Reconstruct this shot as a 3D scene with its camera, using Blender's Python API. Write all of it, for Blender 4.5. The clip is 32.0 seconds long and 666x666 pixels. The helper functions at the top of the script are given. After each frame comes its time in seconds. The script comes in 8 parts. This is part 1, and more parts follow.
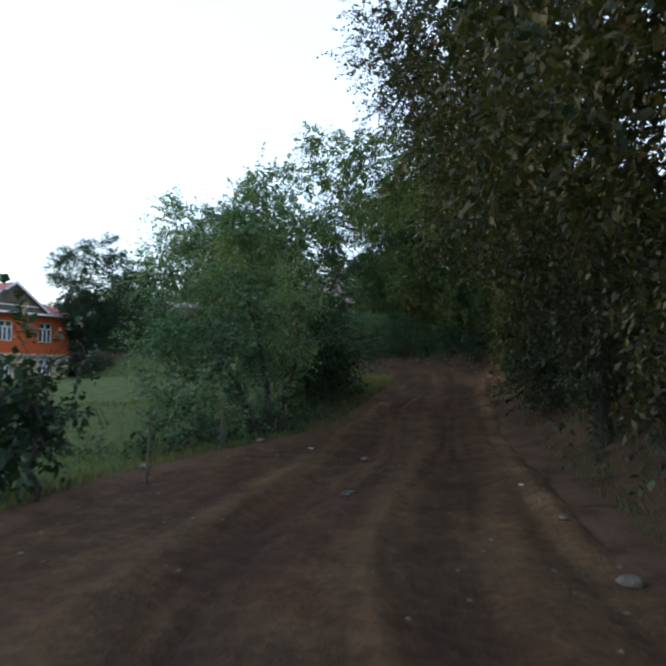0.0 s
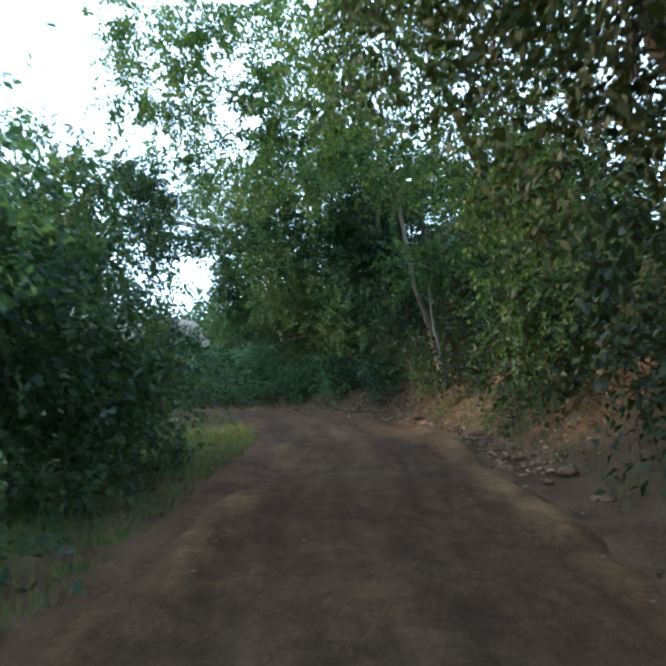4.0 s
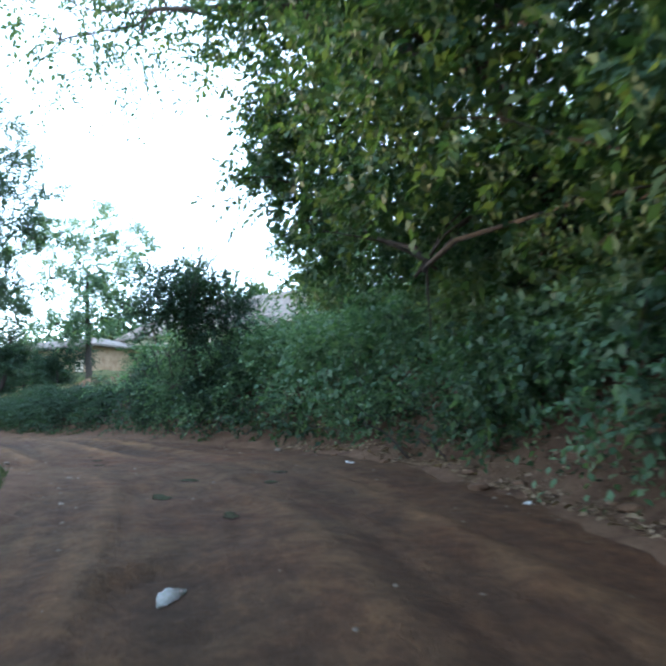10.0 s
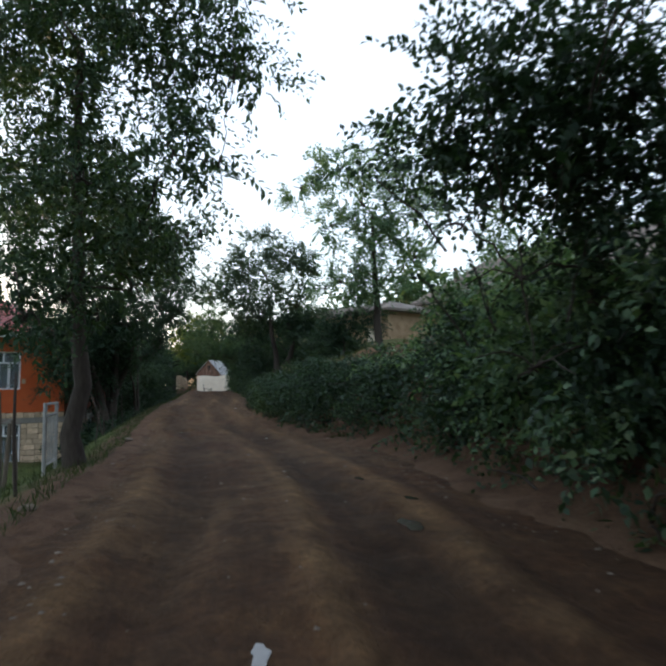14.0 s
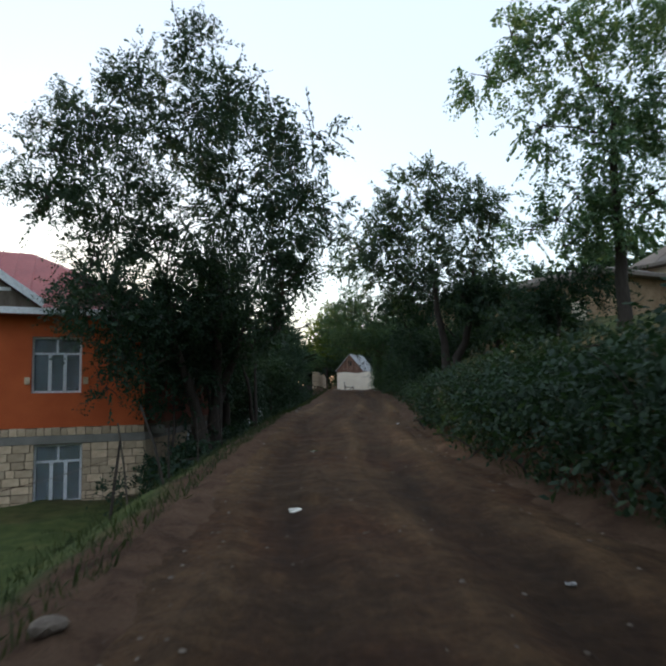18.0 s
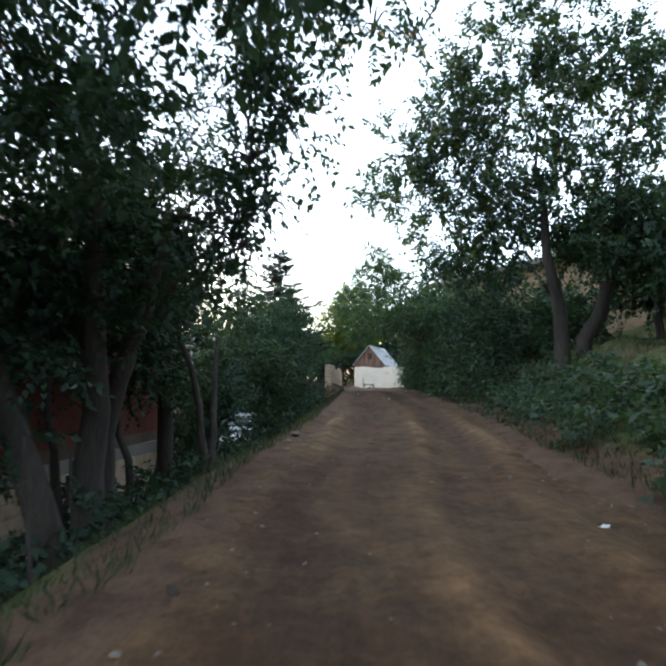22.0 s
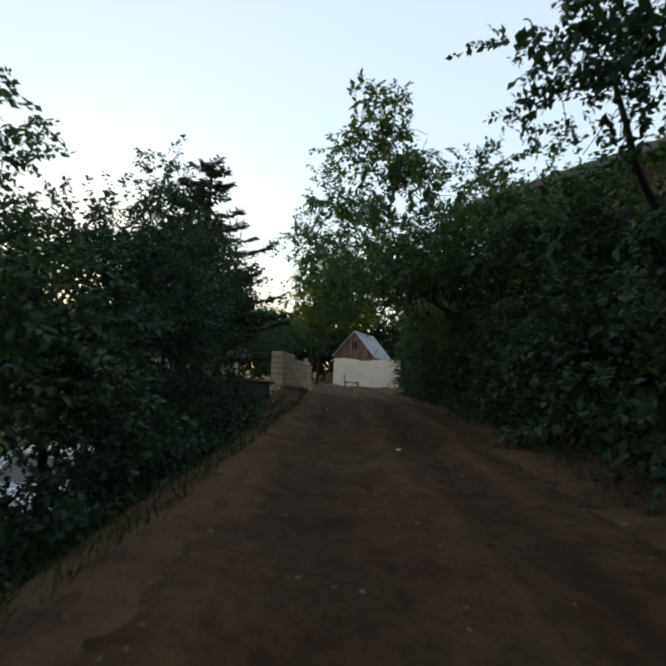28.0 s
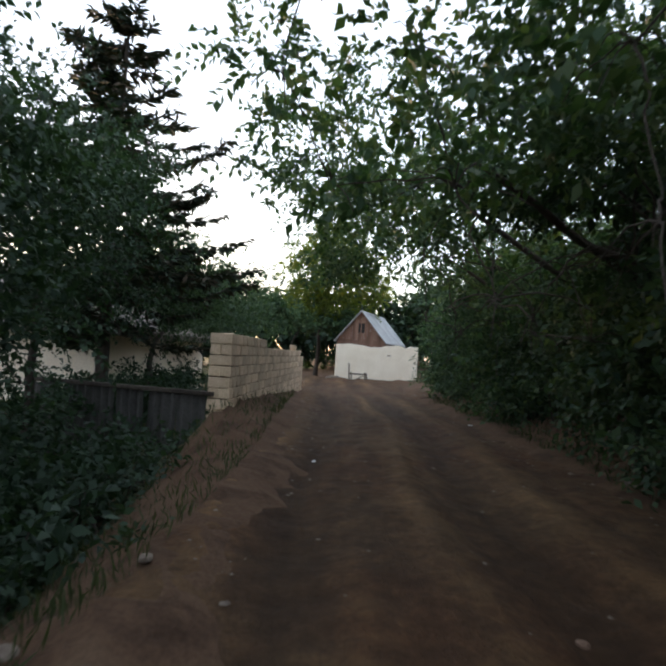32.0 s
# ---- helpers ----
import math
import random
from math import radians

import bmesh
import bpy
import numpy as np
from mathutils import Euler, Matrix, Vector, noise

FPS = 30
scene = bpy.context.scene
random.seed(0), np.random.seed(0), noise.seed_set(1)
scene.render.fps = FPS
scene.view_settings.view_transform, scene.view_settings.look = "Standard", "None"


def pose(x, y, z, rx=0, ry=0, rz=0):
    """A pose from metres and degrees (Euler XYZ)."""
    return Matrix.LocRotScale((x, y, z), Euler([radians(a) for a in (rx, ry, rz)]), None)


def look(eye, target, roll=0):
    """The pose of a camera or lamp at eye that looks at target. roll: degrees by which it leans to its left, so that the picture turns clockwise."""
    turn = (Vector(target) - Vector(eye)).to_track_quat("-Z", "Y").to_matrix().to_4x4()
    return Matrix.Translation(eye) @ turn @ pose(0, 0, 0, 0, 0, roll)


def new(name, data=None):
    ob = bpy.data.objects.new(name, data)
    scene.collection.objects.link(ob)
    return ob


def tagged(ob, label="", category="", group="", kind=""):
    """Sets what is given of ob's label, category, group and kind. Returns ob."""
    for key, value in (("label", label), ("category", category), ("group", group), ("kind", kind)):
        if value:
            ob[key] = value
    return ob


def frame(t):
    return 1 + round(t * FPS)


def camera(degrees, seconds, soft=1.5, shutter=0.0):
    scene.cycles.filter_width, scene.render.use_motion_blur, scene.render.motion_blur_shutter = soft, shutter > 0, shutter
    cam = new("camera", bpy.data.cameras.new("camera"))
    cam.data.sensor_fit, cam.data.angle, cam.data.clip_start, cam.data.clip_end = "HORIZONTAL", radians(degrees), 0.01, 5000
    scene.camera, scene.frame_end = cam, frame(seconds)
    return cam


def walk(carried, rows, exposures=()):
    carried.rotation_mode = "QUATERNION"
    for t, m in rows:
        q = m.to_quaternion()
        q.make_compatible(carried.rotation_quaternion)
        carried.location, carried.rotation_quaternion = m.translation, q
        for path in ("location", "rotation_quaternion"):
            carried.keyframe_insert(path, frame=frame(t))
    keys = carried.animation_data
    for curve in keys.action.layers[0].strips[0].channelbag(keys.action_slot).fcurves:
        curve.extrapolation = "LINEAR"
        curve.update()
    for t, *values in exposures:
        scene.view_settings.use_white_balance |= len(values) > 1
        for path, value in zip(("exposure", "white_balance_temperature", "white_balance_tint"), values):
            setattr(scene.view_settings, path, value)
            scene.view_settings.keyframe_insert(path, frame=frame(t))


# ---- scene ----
# ---------------------------------------------------------------- camera
cam = camera(56.0, 32.0, soft=2.6, shutter=0.4)
PATH = [
    (0, (5.073, -13.719, 0.910), (4.176, -11.935, 1.017), 0.91),
    (0.5, (4.596, -12.872, 0.878), (3.766, -11.058, 1.017), 1.20),
    (1, (4.126, -11.876, 0.792), (3.245, -10.083, 0.887), 0.32),
    (1.5, (3.669, -10.870, 0.755), (2.802, -9.069, 0.828), -2.39),
    (2, (3.159, -9.844, 0.730), (2.312, -8.035, 0.823), -0.05),
    (2.5, (2.760, -8.829, 0.764), (1.966, -6.996, 0.857), -0.87),
    (3, (2.449, -7.760, 0.792), (1.718, -5.905, 0.939), -0.65),
    (3.5, (2.141, -6.703, 0.802), (1.593, -4.797, 1.059), -1.31),
    (4, (1.881, -5.620, 0.692), (1.396, -3.701, 0.979), -0.67),
    (4.5, (1.591, -4.630, 0.661), (1.193, -2.688, 0.924), -0.01),
    (6.5, (0.001, 0.001, 1.400), (-0.338, 1.947, 1.715), -0.43),
    (7, (-0.253, 1.212, 1.513), (-0.634, 3.155, 1.795), 0.21),
    (7.5, (-0.501, 2.573, 1.599), (-0.913, 4.517, 1.829), -1.16),
    (8, (-0.847, 3.924, 1.647), (-1.377, 5.842, 1.847), -2.18),
    (8.5, (-1.403, 5.280, 1.698), (-1.977, 7.179, 1.953), -1.35),
    (9, (-1.890, 6.379, 1.785), (-2.581, 8.239, 2.036), -1.16),
    (9.5, (-2.247, 7.203, 1.900), (-2.997, 9.043, 2.128), -0.30),
    (10, (-2.848, 8.271, 1.932), (-3.753, 10.038, 2.174), -1.90),
    (10.5, (-3.524, 9.328, 1.984), (-4.555, 11.030, 2.178), -2.26),
    (11, (-4.240, 10.249, 2.091), (-5.355, 11.893, 2.328), -1.14),
    (11.5, (-4.978, 11.108, 2.179), (-6.198, 12.670, 2.452), 0.50),
    (12, (-5.766, 11.911, 2.246), (-7.071, 13.408, 2.483), 1.25),
    (12.5, (-6.571, 12.697, 2.249), (-7.961, 14.118, 2.470), 0.52),
    (13, (-7.481, 13.490, 2.319), (-8.952, 14.831, 2.516), 0.55),
    (13.5, (-8.406, 14.194, 2.370), (-9.954, 15.449, 2.545), 0.87),
    (14, (-9.291, 14.817, 2.399), (-10.904, 15.987, 2.569), -0.47),
    (14.5, (-10.258, 15.319, 2.358), (-11.919, 16.415, 2.559), 0.34),
    (16.5, (-14.487, 17.282, 2.472), (-16.237, 18.212, 2.736), -0.50),
    (17, (-15.595, 17.765, 2.489), (-17.369, 18.671, 2.670), -1.11),
    (17.5, (-16.775, 18.236, 2.497), (-18.588, 19.072, 2.617), 0.69),
    (18, (-18.027, 18.738, 2.513), (-19.857, 19.526, 2.677), -0.66),
    (18.5, (-19.355, 19.249, 2.487), (-21.196, 20.025, 2.577), 1.16),
    (19, (-20.683, 19.771, 2.438), (-22.551, 20.484, 2.469), 0.11),
    (19.5, (-21.894, 20.140, 2.424), (-23.767, 20.841, 2.453), 2.28),
    (20, (-23.092, 20.579, 2.453), (-24.966, 21.271, 2.548), 3.06),
    (20.5, (-24.284, 21.130, 2.510), (-26.169, 21.771, 2.709), 0.13),
    (21, (-25.441, 21.567, 2.550), (-27.316, 22.234, 2.749), 0.81),
    (21.5, (-26.454, 22.019, 2.526), (-28.321, 22.709, 2.717), -0.22),
    (22, (-27.536, 22.486, 2.582), (-29.385, 23.234, 2.732), 0.52),
    (22.5, (-28.601, 22.949, 2.626), (-30.443, 23.711, 2.776), 2.39),
    (23, (-29.647, 23.449, 2.654), (-31.471, 24.249, 2.833), 1.42),
    (23.5, (-30.678, 23.932, 2.713), (-32.496, 24.755, 2.859), 1.73),
    (24, (-31.704, 24.422, 2.756), (-33.518, 25.245, 2.931), 1.50),
    (24.5, (-32.734, 24.904, 2.774), (-34.558, 25.706, 2.939), 0.81),
    (25, (-33.882, 25.388, 2.799), (-35.705, 26.198, 2.936), 2.69),
    (25.5, (-34.966, 25.960, 2.784), (-36.796, 26.754, 2.933), -0.32),
    (27.5, (-38.671, 27.908, 2.835), (-40.508, 28.686, 2.972), 2.19),
    (28, (-39.703, 28.346, 2.875), (-41.537, 29.134, 2.997), 3.03),
    (28.5, (-40.773, 28.828, 2.921), (-42.600, 29.625, 3.081), 2.16),
    (29, (-41.803, 29.311, 2.950), (-43.632, 30.105, 3.101), 0.48),
    (29.5, (-42.801, 29.773, 2.972), (-44.624, 30.589, 3.072), 1.14),
    (30, (-43.752, 30.188, 3.050), (-45.576, 31.003, 3.143), 3.82),
    (30.5, (-44.550, 30.552, 3.126), (-46.382, 31.342, 3.266), 2.79),
    (31, (-45.413, 30.962, 3.110), (-47.248, 31.747, 3.242), 3.04),
    (31.5, (-46.289, 31.323, 3.115), (-48.123, 32.115, 3.216), 3.12),
    (32, (-47.139, 31.671, 3.118), (-48.980, 32.451, 3.189), 3.46),
]
EXPOSURES = [(0, 0.85, 5600, 8), (1, 1.65, 5400, 5), (2, 2.25, 5250, 1), (3, 2.35, 5200, 1), (4, 2.1, 5200, 1), (7, 2.65, 5050, 3), (9, 3.2, 5000, 5), (11, 1.42, 5500, 8), (12, 1.2, 5800, 10), (13, 0.9, 6050, 11), (14, 0.85, 6100, 10),
             (16.5, 0.35, 6100, 9), (18, 0.5, 6050, 9), (19, 0.8, 6050, 9), (20, 0.9, 6050, 9), (21.5, 1.5, 5900, 9), (23, 1.6, 5850, 7), (24, 0.8, 5950, 8), (25, 0.2, 6200, 9), (28, 0.25, 6250, 6), (30, 0.8, 6250, 9), (32, 1.25, 6300, 12)]
walk(cam, [(t, look(eye, target, roll)) for t, eye, target, roll in PATH], EXPOSURES)

# ---------------------------------------------------------------- sky and sun
SUN_ELEVATION, SUN_YAW = 6.0, 88.0
world = bpy.data.worlds.new("evening_sky")
scene.world = world
world.use_nodes = True
sky = world.node_tree.nodes.new("ShaderNodeTexSky")
sky.sky_type = "NISHITA"
sky.sun_disc = False
sky.sun_elevation = radians(SUN_ELEVATION)
sky.sun_rotation = radians(-SUN_YAW)
sky.air_density, sky.dust_density, sky.ozone_density = 1.2, 0.35, 2.0
back = world.node_tree.nodes["Background"]
back.inputs["Strength"].default_value = 0.15
haze = world.node_tree.nodes.new("ShaderNodeMix")
haze.data_type = "RGBA"
haze.inputs[0].default_value = 0.33
haze.inputs[7].default_value = (10.8, 11.4, 12.4, 1)
world.node_tree.links.new(sky.outputs["Color"], haze.inputs[6])
world.node_tree.links.new(haze.outputs[2], back.inputs["Color"])
sun = new("sun", bpy.data.lights.new("sun", "SUN"))
sun.data.energy, sun.data.angle, sun.data.color = 2.0, radians(2), (1.0, 0.66, 0.36)
sun_way = Vector((-math.sin(radians(SUN_YAW)), math.cos(radians(SUN_YAW)), math.tan(radians(SUN_ELEVATION))))
sun.matrix_world = look(sun_way * 60, (0, 0, 0))

# ---------------------------------------------------------------- materials


def nodes_of(name):
    m = bpy.data.materials.new(name)
    m.use_nodes = True
    return m, m.node_tree.nodes, m.node_tree.links, m.node_tree.nodes["Principled BSDF"]


def noise_at(n, l, coord, scale, detail=4.0, rough=0.55):
    t = n.new("ShaderNodeTexNoise")
    t.inputs["Scale"].default_value, t.inputs["Detail"].default_value, t.inputs["Roughness"].default_value = scale, detail, rough
    l.new(coord, t.inputs["Vector"])
    return t.outputs["Fac"]


def ramp(n, l, fac, stops):
    r = n.new("ShaderNodeValToRGB")
    while len(r.color_ramp.elements) < len(stops):
        r.color_ramp.elements.new(0.5)
    for e, (p, c) in zip(r.color_ramp.elements, stops):
        e.position, e.color = p, (*c, 1)
    l.new(fac, r.inputs["Fac"])
    return r.outputs["Color"]


def mix(n, l, fac, a, b, way="MIX"):
    m = n.new("ShaderNodeMix")
    m.data_type, m.blend_type = "RGBA", way
    for socket, v in ((m.inputs[0], fac), (m.inputs[6], a), (m.inputs[7], b)):
        if isinstance(v, (int, float)):
            socket.default_value = v
        elif isinstance(v, tuple):
            socket.default_value = (*v, 1)
        else:
            l.new(v, socket)
    return m.outputs[2]


def surface(name, dark, light, scale=2.0, fine=30.0, rough=0.85, bump=0.3, metal=0.0, spec=0.3, per_piece=0.0, depth=0.02, stretch=(1, 1, 1)):
    """A weathered surface: broad stains between two colours, fine grain and relief."""
    m, n, l, p = nodes_of(name)
    tc = n.new("ShaderNodeTexCoord")
    mp = n.new("ShaderNodeMapping")
    mp.inputs["Scale"].default_value = stretch
    l.new(tc.outputs["Object"], mp.inputs["Vector"])
    co = mp.outputs["Vector"]
    broad, grain = noise_at(n, l, co, scale), noise_at(n, l, co, fine, 6.0)
    base = ramp(n, l, broad, ((0.3, dark), (0.7, light)))
    speck = ramp(n, l, grain, ((0.25, (0.62, 0.6, 0.58)), (0.7, (1.08, 1.08, 1.08))))
    col = mix(n, l, 0.8, base, speck, "MULTIPLY")
    if per_piece:
        info = n.new("ShaderNodeObjectInfo")
        tone = ramp(n, l, info.outputs["Random"], ((0.0, (1 - per_piece,) * 3), (1.0, (1 + per_piece * 0.5,) * 3)))
        col = mix(n, l, 1.0, col, tone, "MULTIPLY")
    l.new(col, p.inputs["Base Color"])
    p.inputs["Roughness"].default_value, p.inputs["Metallic"].default_value = rough, metal
    p.inputs["Specular IOR Level"].default_value = spec
    if bump:
        b = n.new("ShaderNodeBump")
        b.inputs["Strength"].default_value, b.inputs["Distance"].default_value = bump, depth
        l.new(grain, b.inputs["Height"])
        l.new(b.outputs["Normal"], p.inputs["Normal"])
    return m


def leafage(name, colours, through_light=0.35, rough=0.5):
    """Leaves: each island takes its own tone; part of the light passes through."""
    m, n, l, p = nodes_of(name)
    geo = n.new("ShaderNodeNewGeometry")
    k = len(colours) - 1
    col = ramp(n, l, geo.outputs["Random Per Island"], [(i / k, c) for i, c in enumerate(colours)])
    tc = n.new("ShaderNodeTexCoord")
    broad = noise_at(n, l, tc.outputs["Object"], 0.7, 3.0)
    col = mix(n, l, 0.6, col, ramp(n, l, broad, ((0.3, (0.65, 0.75, 0.8)), (0.7, (1.25, 1.2, 0.95)))), "MULTIPLY")
    l.new(col, p.inputs["Base Color"])
    p.inputs["Roughness"].default_value = rough + 0.12
    p.inputs["Specular IOR Level"].default_value = 0.22
    t = n.new("ShaderNodeBsdfTranslucent")
    l.new(mix(n, l, 1.0, col, (1.5, 1.7, 0.6), "MULTIPLY"), t.inputs["Color"])
    mx = n.new("ShaderNodeMixShader")
    mx.inputs[0].default_value = through_light
    l.new(p.outputs[0], mx.inputs[1])
    l.new(t.outputs[0], mx.inputs[2])
    l.new(mx.outputs[0], n["Material Output"].inputs["Surface"])
    return m


def road_soil():
    m, n, l, p = nodes_of("rutted_soil")
    tc = n.new("ShaderNodeTexCoord")
    co = tc.outputs["Object"]
    at = n.new("ShaderNodeAttribute")
    at.attribute_name = "damp"
    broad, mid, grain = noise_at(n, l, co, 0.5), noise_at(n, l, co, 3.5, 6.0), noise_at(n, l, co, 38.0, 8.0, 0.7)
    clod = noise_at(n, l, co, 11.0, 5.0, 0.6)
    dry = ramp(n, l, mid, ((0.25, (0.051, 0.029, 0.013)), (0.5, (0.079, 0.046, 0.023)), (0.75, (0.111, 0.069, 0.034))))
    red = ramp(n, l, mid, ((0.3, (0.050, 0.023, 0.011)), (0.7, (0.086, 0.042, 0.018))))
    base = mix(n, l, ramp(n, l, broad, ((0.4, (0, 0, 0)), (0.62, (1, 1, 1)))), dry, red)
    lip = n.new("ShaderNodeAttribute")
    lip.attribute_name = "crest"
    patchy = n.new("ShaderNodeMath")
    patchy.operation = "MULTIPLY"
    l.new(lip.outputs["Fac"], patchy.inputs[0])
    l.new(ramp(n, l, noise_at(n, l, co, 1.7, 5.0, 0.65), ((0.34, (0.15, 0.15, 0.15)), (0.58, (1, 1, 1)))), patchy.inputs[1])
    base = mix(n, l, patchy.outputs[0], base, ramp(n, l, mid, ((0.3, (0.156, 0.093, 0.040)), (0.7, (0.230, 0.144, 0.068)))))
    base = mix(n, l, at.outputs["Fac"], base, ramp(n, l, mid, ((0.3, (0.025, 0.014, 0.007)), (0.7, (0.044, 0.025, 0.011)))))
    lay = n.new("ShaderNodeAttribute")
    lay.attribute_name = "lay"
    streak = noise_at(n, l, lay.outputs["Vector"], 1.0, 6.0, 0.65)
    base = mix(n, l, 0.65, base, ramp(n, l, streak, ((0.3, (0.58, 0.57, 0.56)), (0.5, (0.98, 0.97, 0.96)), (0.7, (1.5, 1.45, 1.38)))), "MULTIPLY")
    base = mix(n, l, 0.85, base, ramp(n, l, grain, ((0.3, (0.6, 0.6, 0.6)), (0.72, (1.2, 1.2, 1.2)))), "MULTIPLY")
    base = mix(n, l, 0.5, base, ramp(n, l, clod, ((0.32, (0.6, 0.58, 0.56)), (0.5, (1.0, 1.0, 1.0)), (0.68, (1.55, 1.5, 1.45)))), "MULTIPLY")
    l.new(base, p.inputs["Base Color"])
    p.inputs["Roughness"].default_value = 0.9
    p.inputs["Specular IOR Level"].default_value = 0.2
    h = n.new("ShaderNodeMath")
    h.operation = "ADD"
    l.new(mid, h.inputs[0])
    l.new(grain, h.inputs[1])
    b = n.new("ShaderNodeBump")
    b.inputs["Strength"].default_value, b.inputs["Distance"].default_value = 0.9, 0.045
    h2 = n.new("ShaderNodeMath")
    h2.operation = "ADD"
    l.new(h.outputs[0], h2.inputs[0])
    l.new(clod, h2.inputs[1])
    l.new(h2.outputs[0], b.inputs["Height"])
    l.new(b.outputs["Normal"], p.inputs["Normal"])
    return m


def verge():
    """Ground: grass in the field, bare soil and litter on the banks."""
    m, n, l, p = nodes_of("ground_soil_and_grass")
    tc = n.new("ShaderNodeTexCoord")
    co = tc.outputs["Object"]
    at = n.new("ShaderNodeAttribute")
    at.attribute_name = "grass"
    broad, mid, grain = noise_at(n, l, co, 0.35), noise_at(n, l, co, 2.6, 6.0), noise_at(n, l, co, 30.0, 8.0, 0.7)
    soil = ramp(n, l, mid, ((0.28, (0.058, 0.033, 0.020)), (0.5, (0.112, 0.067, 0.041)), (0.72, (0.146, 0.093, 0.057))))
    grass = ramp(n, l, mid, ((0.28, (0.052, 0.076, 0.024)), (0.55, (0.088, 0.116, 0.036)), (0.75, (0.135, 0.140, 0.052))))
    f = n.new("ShaderNodeMath")
    f.operation = "MULTIPLY_ADD"
    l.new(broad, f.inputs[0])
    f.inputs[1].default_value = 0.6
    l.new(at.outputs["Fac"], f.inputs[2])
    base = mix(n, l, ramp(n, l, f.outputs[0], ((0.55, (0, 0, 0)), (0.85, (1, 1, 1)))), soil, grass)
    base = mix(n, l, 0.85, base, ramp(n, l, grain, ((0.3, (0.55, 0.55, 0.55)), (0.72, (1.2, 1.2, 1.2)))), "MULTIPLY")
    l.new(base, p.inputs["Base Color"])
    p.inputs["Roughness"].default_value = 0.95
    p.inputs["Specular IOR Level"].default_value = 0.15
    b = n.new("ShaderNodeBump")
    b.inputs["Strength"].default_value, b.inputs["Distance"].default_value = 0.8, 0.05
    l.new(grain, b.inputs["Height"])
    l.new(b.outputs["Normal"], p.inputs["Normal"])
    return m


M_ROAD, M_GROUND = road_soil(), verge()
M_BARK = surface("grey_brown_bark", (0.032, 0.026, 0.022), (0.080, 0.066, 0.055), 3, 25, 0.95, 0.9, depth=0.03, stretch=(1, 1, 0.25))
M_PALE_BARK = surface("pale_bark", (0.13, 0.105, 0.085), (0.27, 0.225, 0.185), 4, 25, 0.9, 0.6, stretch=(1, 1, 0.3))
M_WALNUT = leafage("walnut_leaves", [(0.026, 0.051, 0.032), (0.042, 0.078, 0.046), (0.061, 0.099, 0.058), (0.090, 0.118, 0.068)], 0.32)
# the plum's own dark green; elsewhere it puts shade into the foliage colour
M_DARK = leafage("plum_and_shaded_leaves", [(0.017, 0.033, 0.023), (0.027, 0.050, 0.034), (0.038, 0.065, 0.041)], 0.25)
M_BRAMBLE = leafage("bramble_leaves", [(0.020, 0.038, 0.026), (0.032, 0.058, 0.038), (0.049, 0.079, 0.050), (0.069, 0.097, 0.065)], 0.3)
# lightened copy of the bramble green: sky light and haze put into colour
M_LIT_BRAMBLE = leafage("lit_bramble_leaves", [(0.051, 0.095, 0.060), (0.083, 0.140, 0.089), (0.122, 0.184, 0.120), (0.161, 0.216, 0.144)], 0.3)
M_WILLOW = leafage("hornbeam_leaves", [(0.031, 0.057, 0.030), (0.050, 0.085, 0.042), (0.073, 0.109, 0.051), (0.100, 0.118, 0.058)], 0.4)
# brownish olive copy of the hornbeam leaves, with canopy shade in the colour
M_SHADED_OLIVE = leafage("shaded_olive_leaves", [(0.018, 0.025, 0.014), (0.029, 0.037, 0.019), (0.043, 0.050, 0.025), (0.060, 0.061, 0.030)], 0.18)
# low sunlight is put into this bright yellow leaf colour
M_SUNLIT = leafage("sunlit_yellow_leaves", [(0.056, 0.084, 0.019), (0.096, 0.120, 0.027), (0.136, 0.144, 0.036)], 0.45)
M_CONIFER = leafage("conifer_needles", [(0.010, 0.020, 0.013), (0.020, 0.030, 0.018), (0.049, 0.034, 0.023)], 0.1, 0.6)
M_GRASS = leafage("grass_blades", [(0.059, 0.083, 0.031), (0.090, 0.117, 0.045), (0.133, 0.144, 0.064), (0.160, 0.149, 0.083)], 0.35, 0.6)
# darker copy of the grass blades, the verges' shade put into its colour
M_SHADED_GRASS = leafage("shaded_grass_blades", [(0.026, 0.038, 0.018), (0.040, 0.053, 0.024), (0.060, 0.066, 0.034)], 0.3, 0.6)
M_LITTER = leafage("dead_leaves", [(0.116, 0.080, 0.055), (0.198, 0.136, 0.092), (0.281, 0.205, 0.149), (0.149, 0.092, 0.069)], 0.1, 0.8)

# ---------------------------------------------------------------- the lane and the lie of the land
LANE = [(10.95, -24.17, 0.19), (8.01, -18.95, -0.01), (5.07, -13.72, -0.21), (3.3, -10.13, -0.38), (2.05, -6.34, -0.35), (1.19, -3.47, -0.27),
        (0.38, -1.11, 0.1), (-0.36, 1.79, 0.43), (-0.97, 4.21, 0.54), (-1.95, 6.51, 0.68), (-3.13, 8.71, 0.83), (-4.63, 10.71, 1.02),
        (-6.37, 12.5, 1.13), (-8.29, 14.1, 1.24), (-10.42, 15.39, 1.24), (-14.05, 17.08, 1.34), (-17.74, 18.62, 1.39), (-21.48, 20.01, 1.35),
        (-25.2, 21.48, 1.42), (-29.77, 23.51, 1.54), (-34.31, 25.61, 1.67), (-38.73, 27.93, 1.76), (-43.29, 29.99, 1.89), (-48.8, 32.35, 2.01),
        (-56.2, 35.39, 2.04), (-63.6, 38.43, 2.0), (-72.86, 42.23, 1.97), (-82.0, 46.0, 1.93), (-93.0, 50.5, 1.9)]


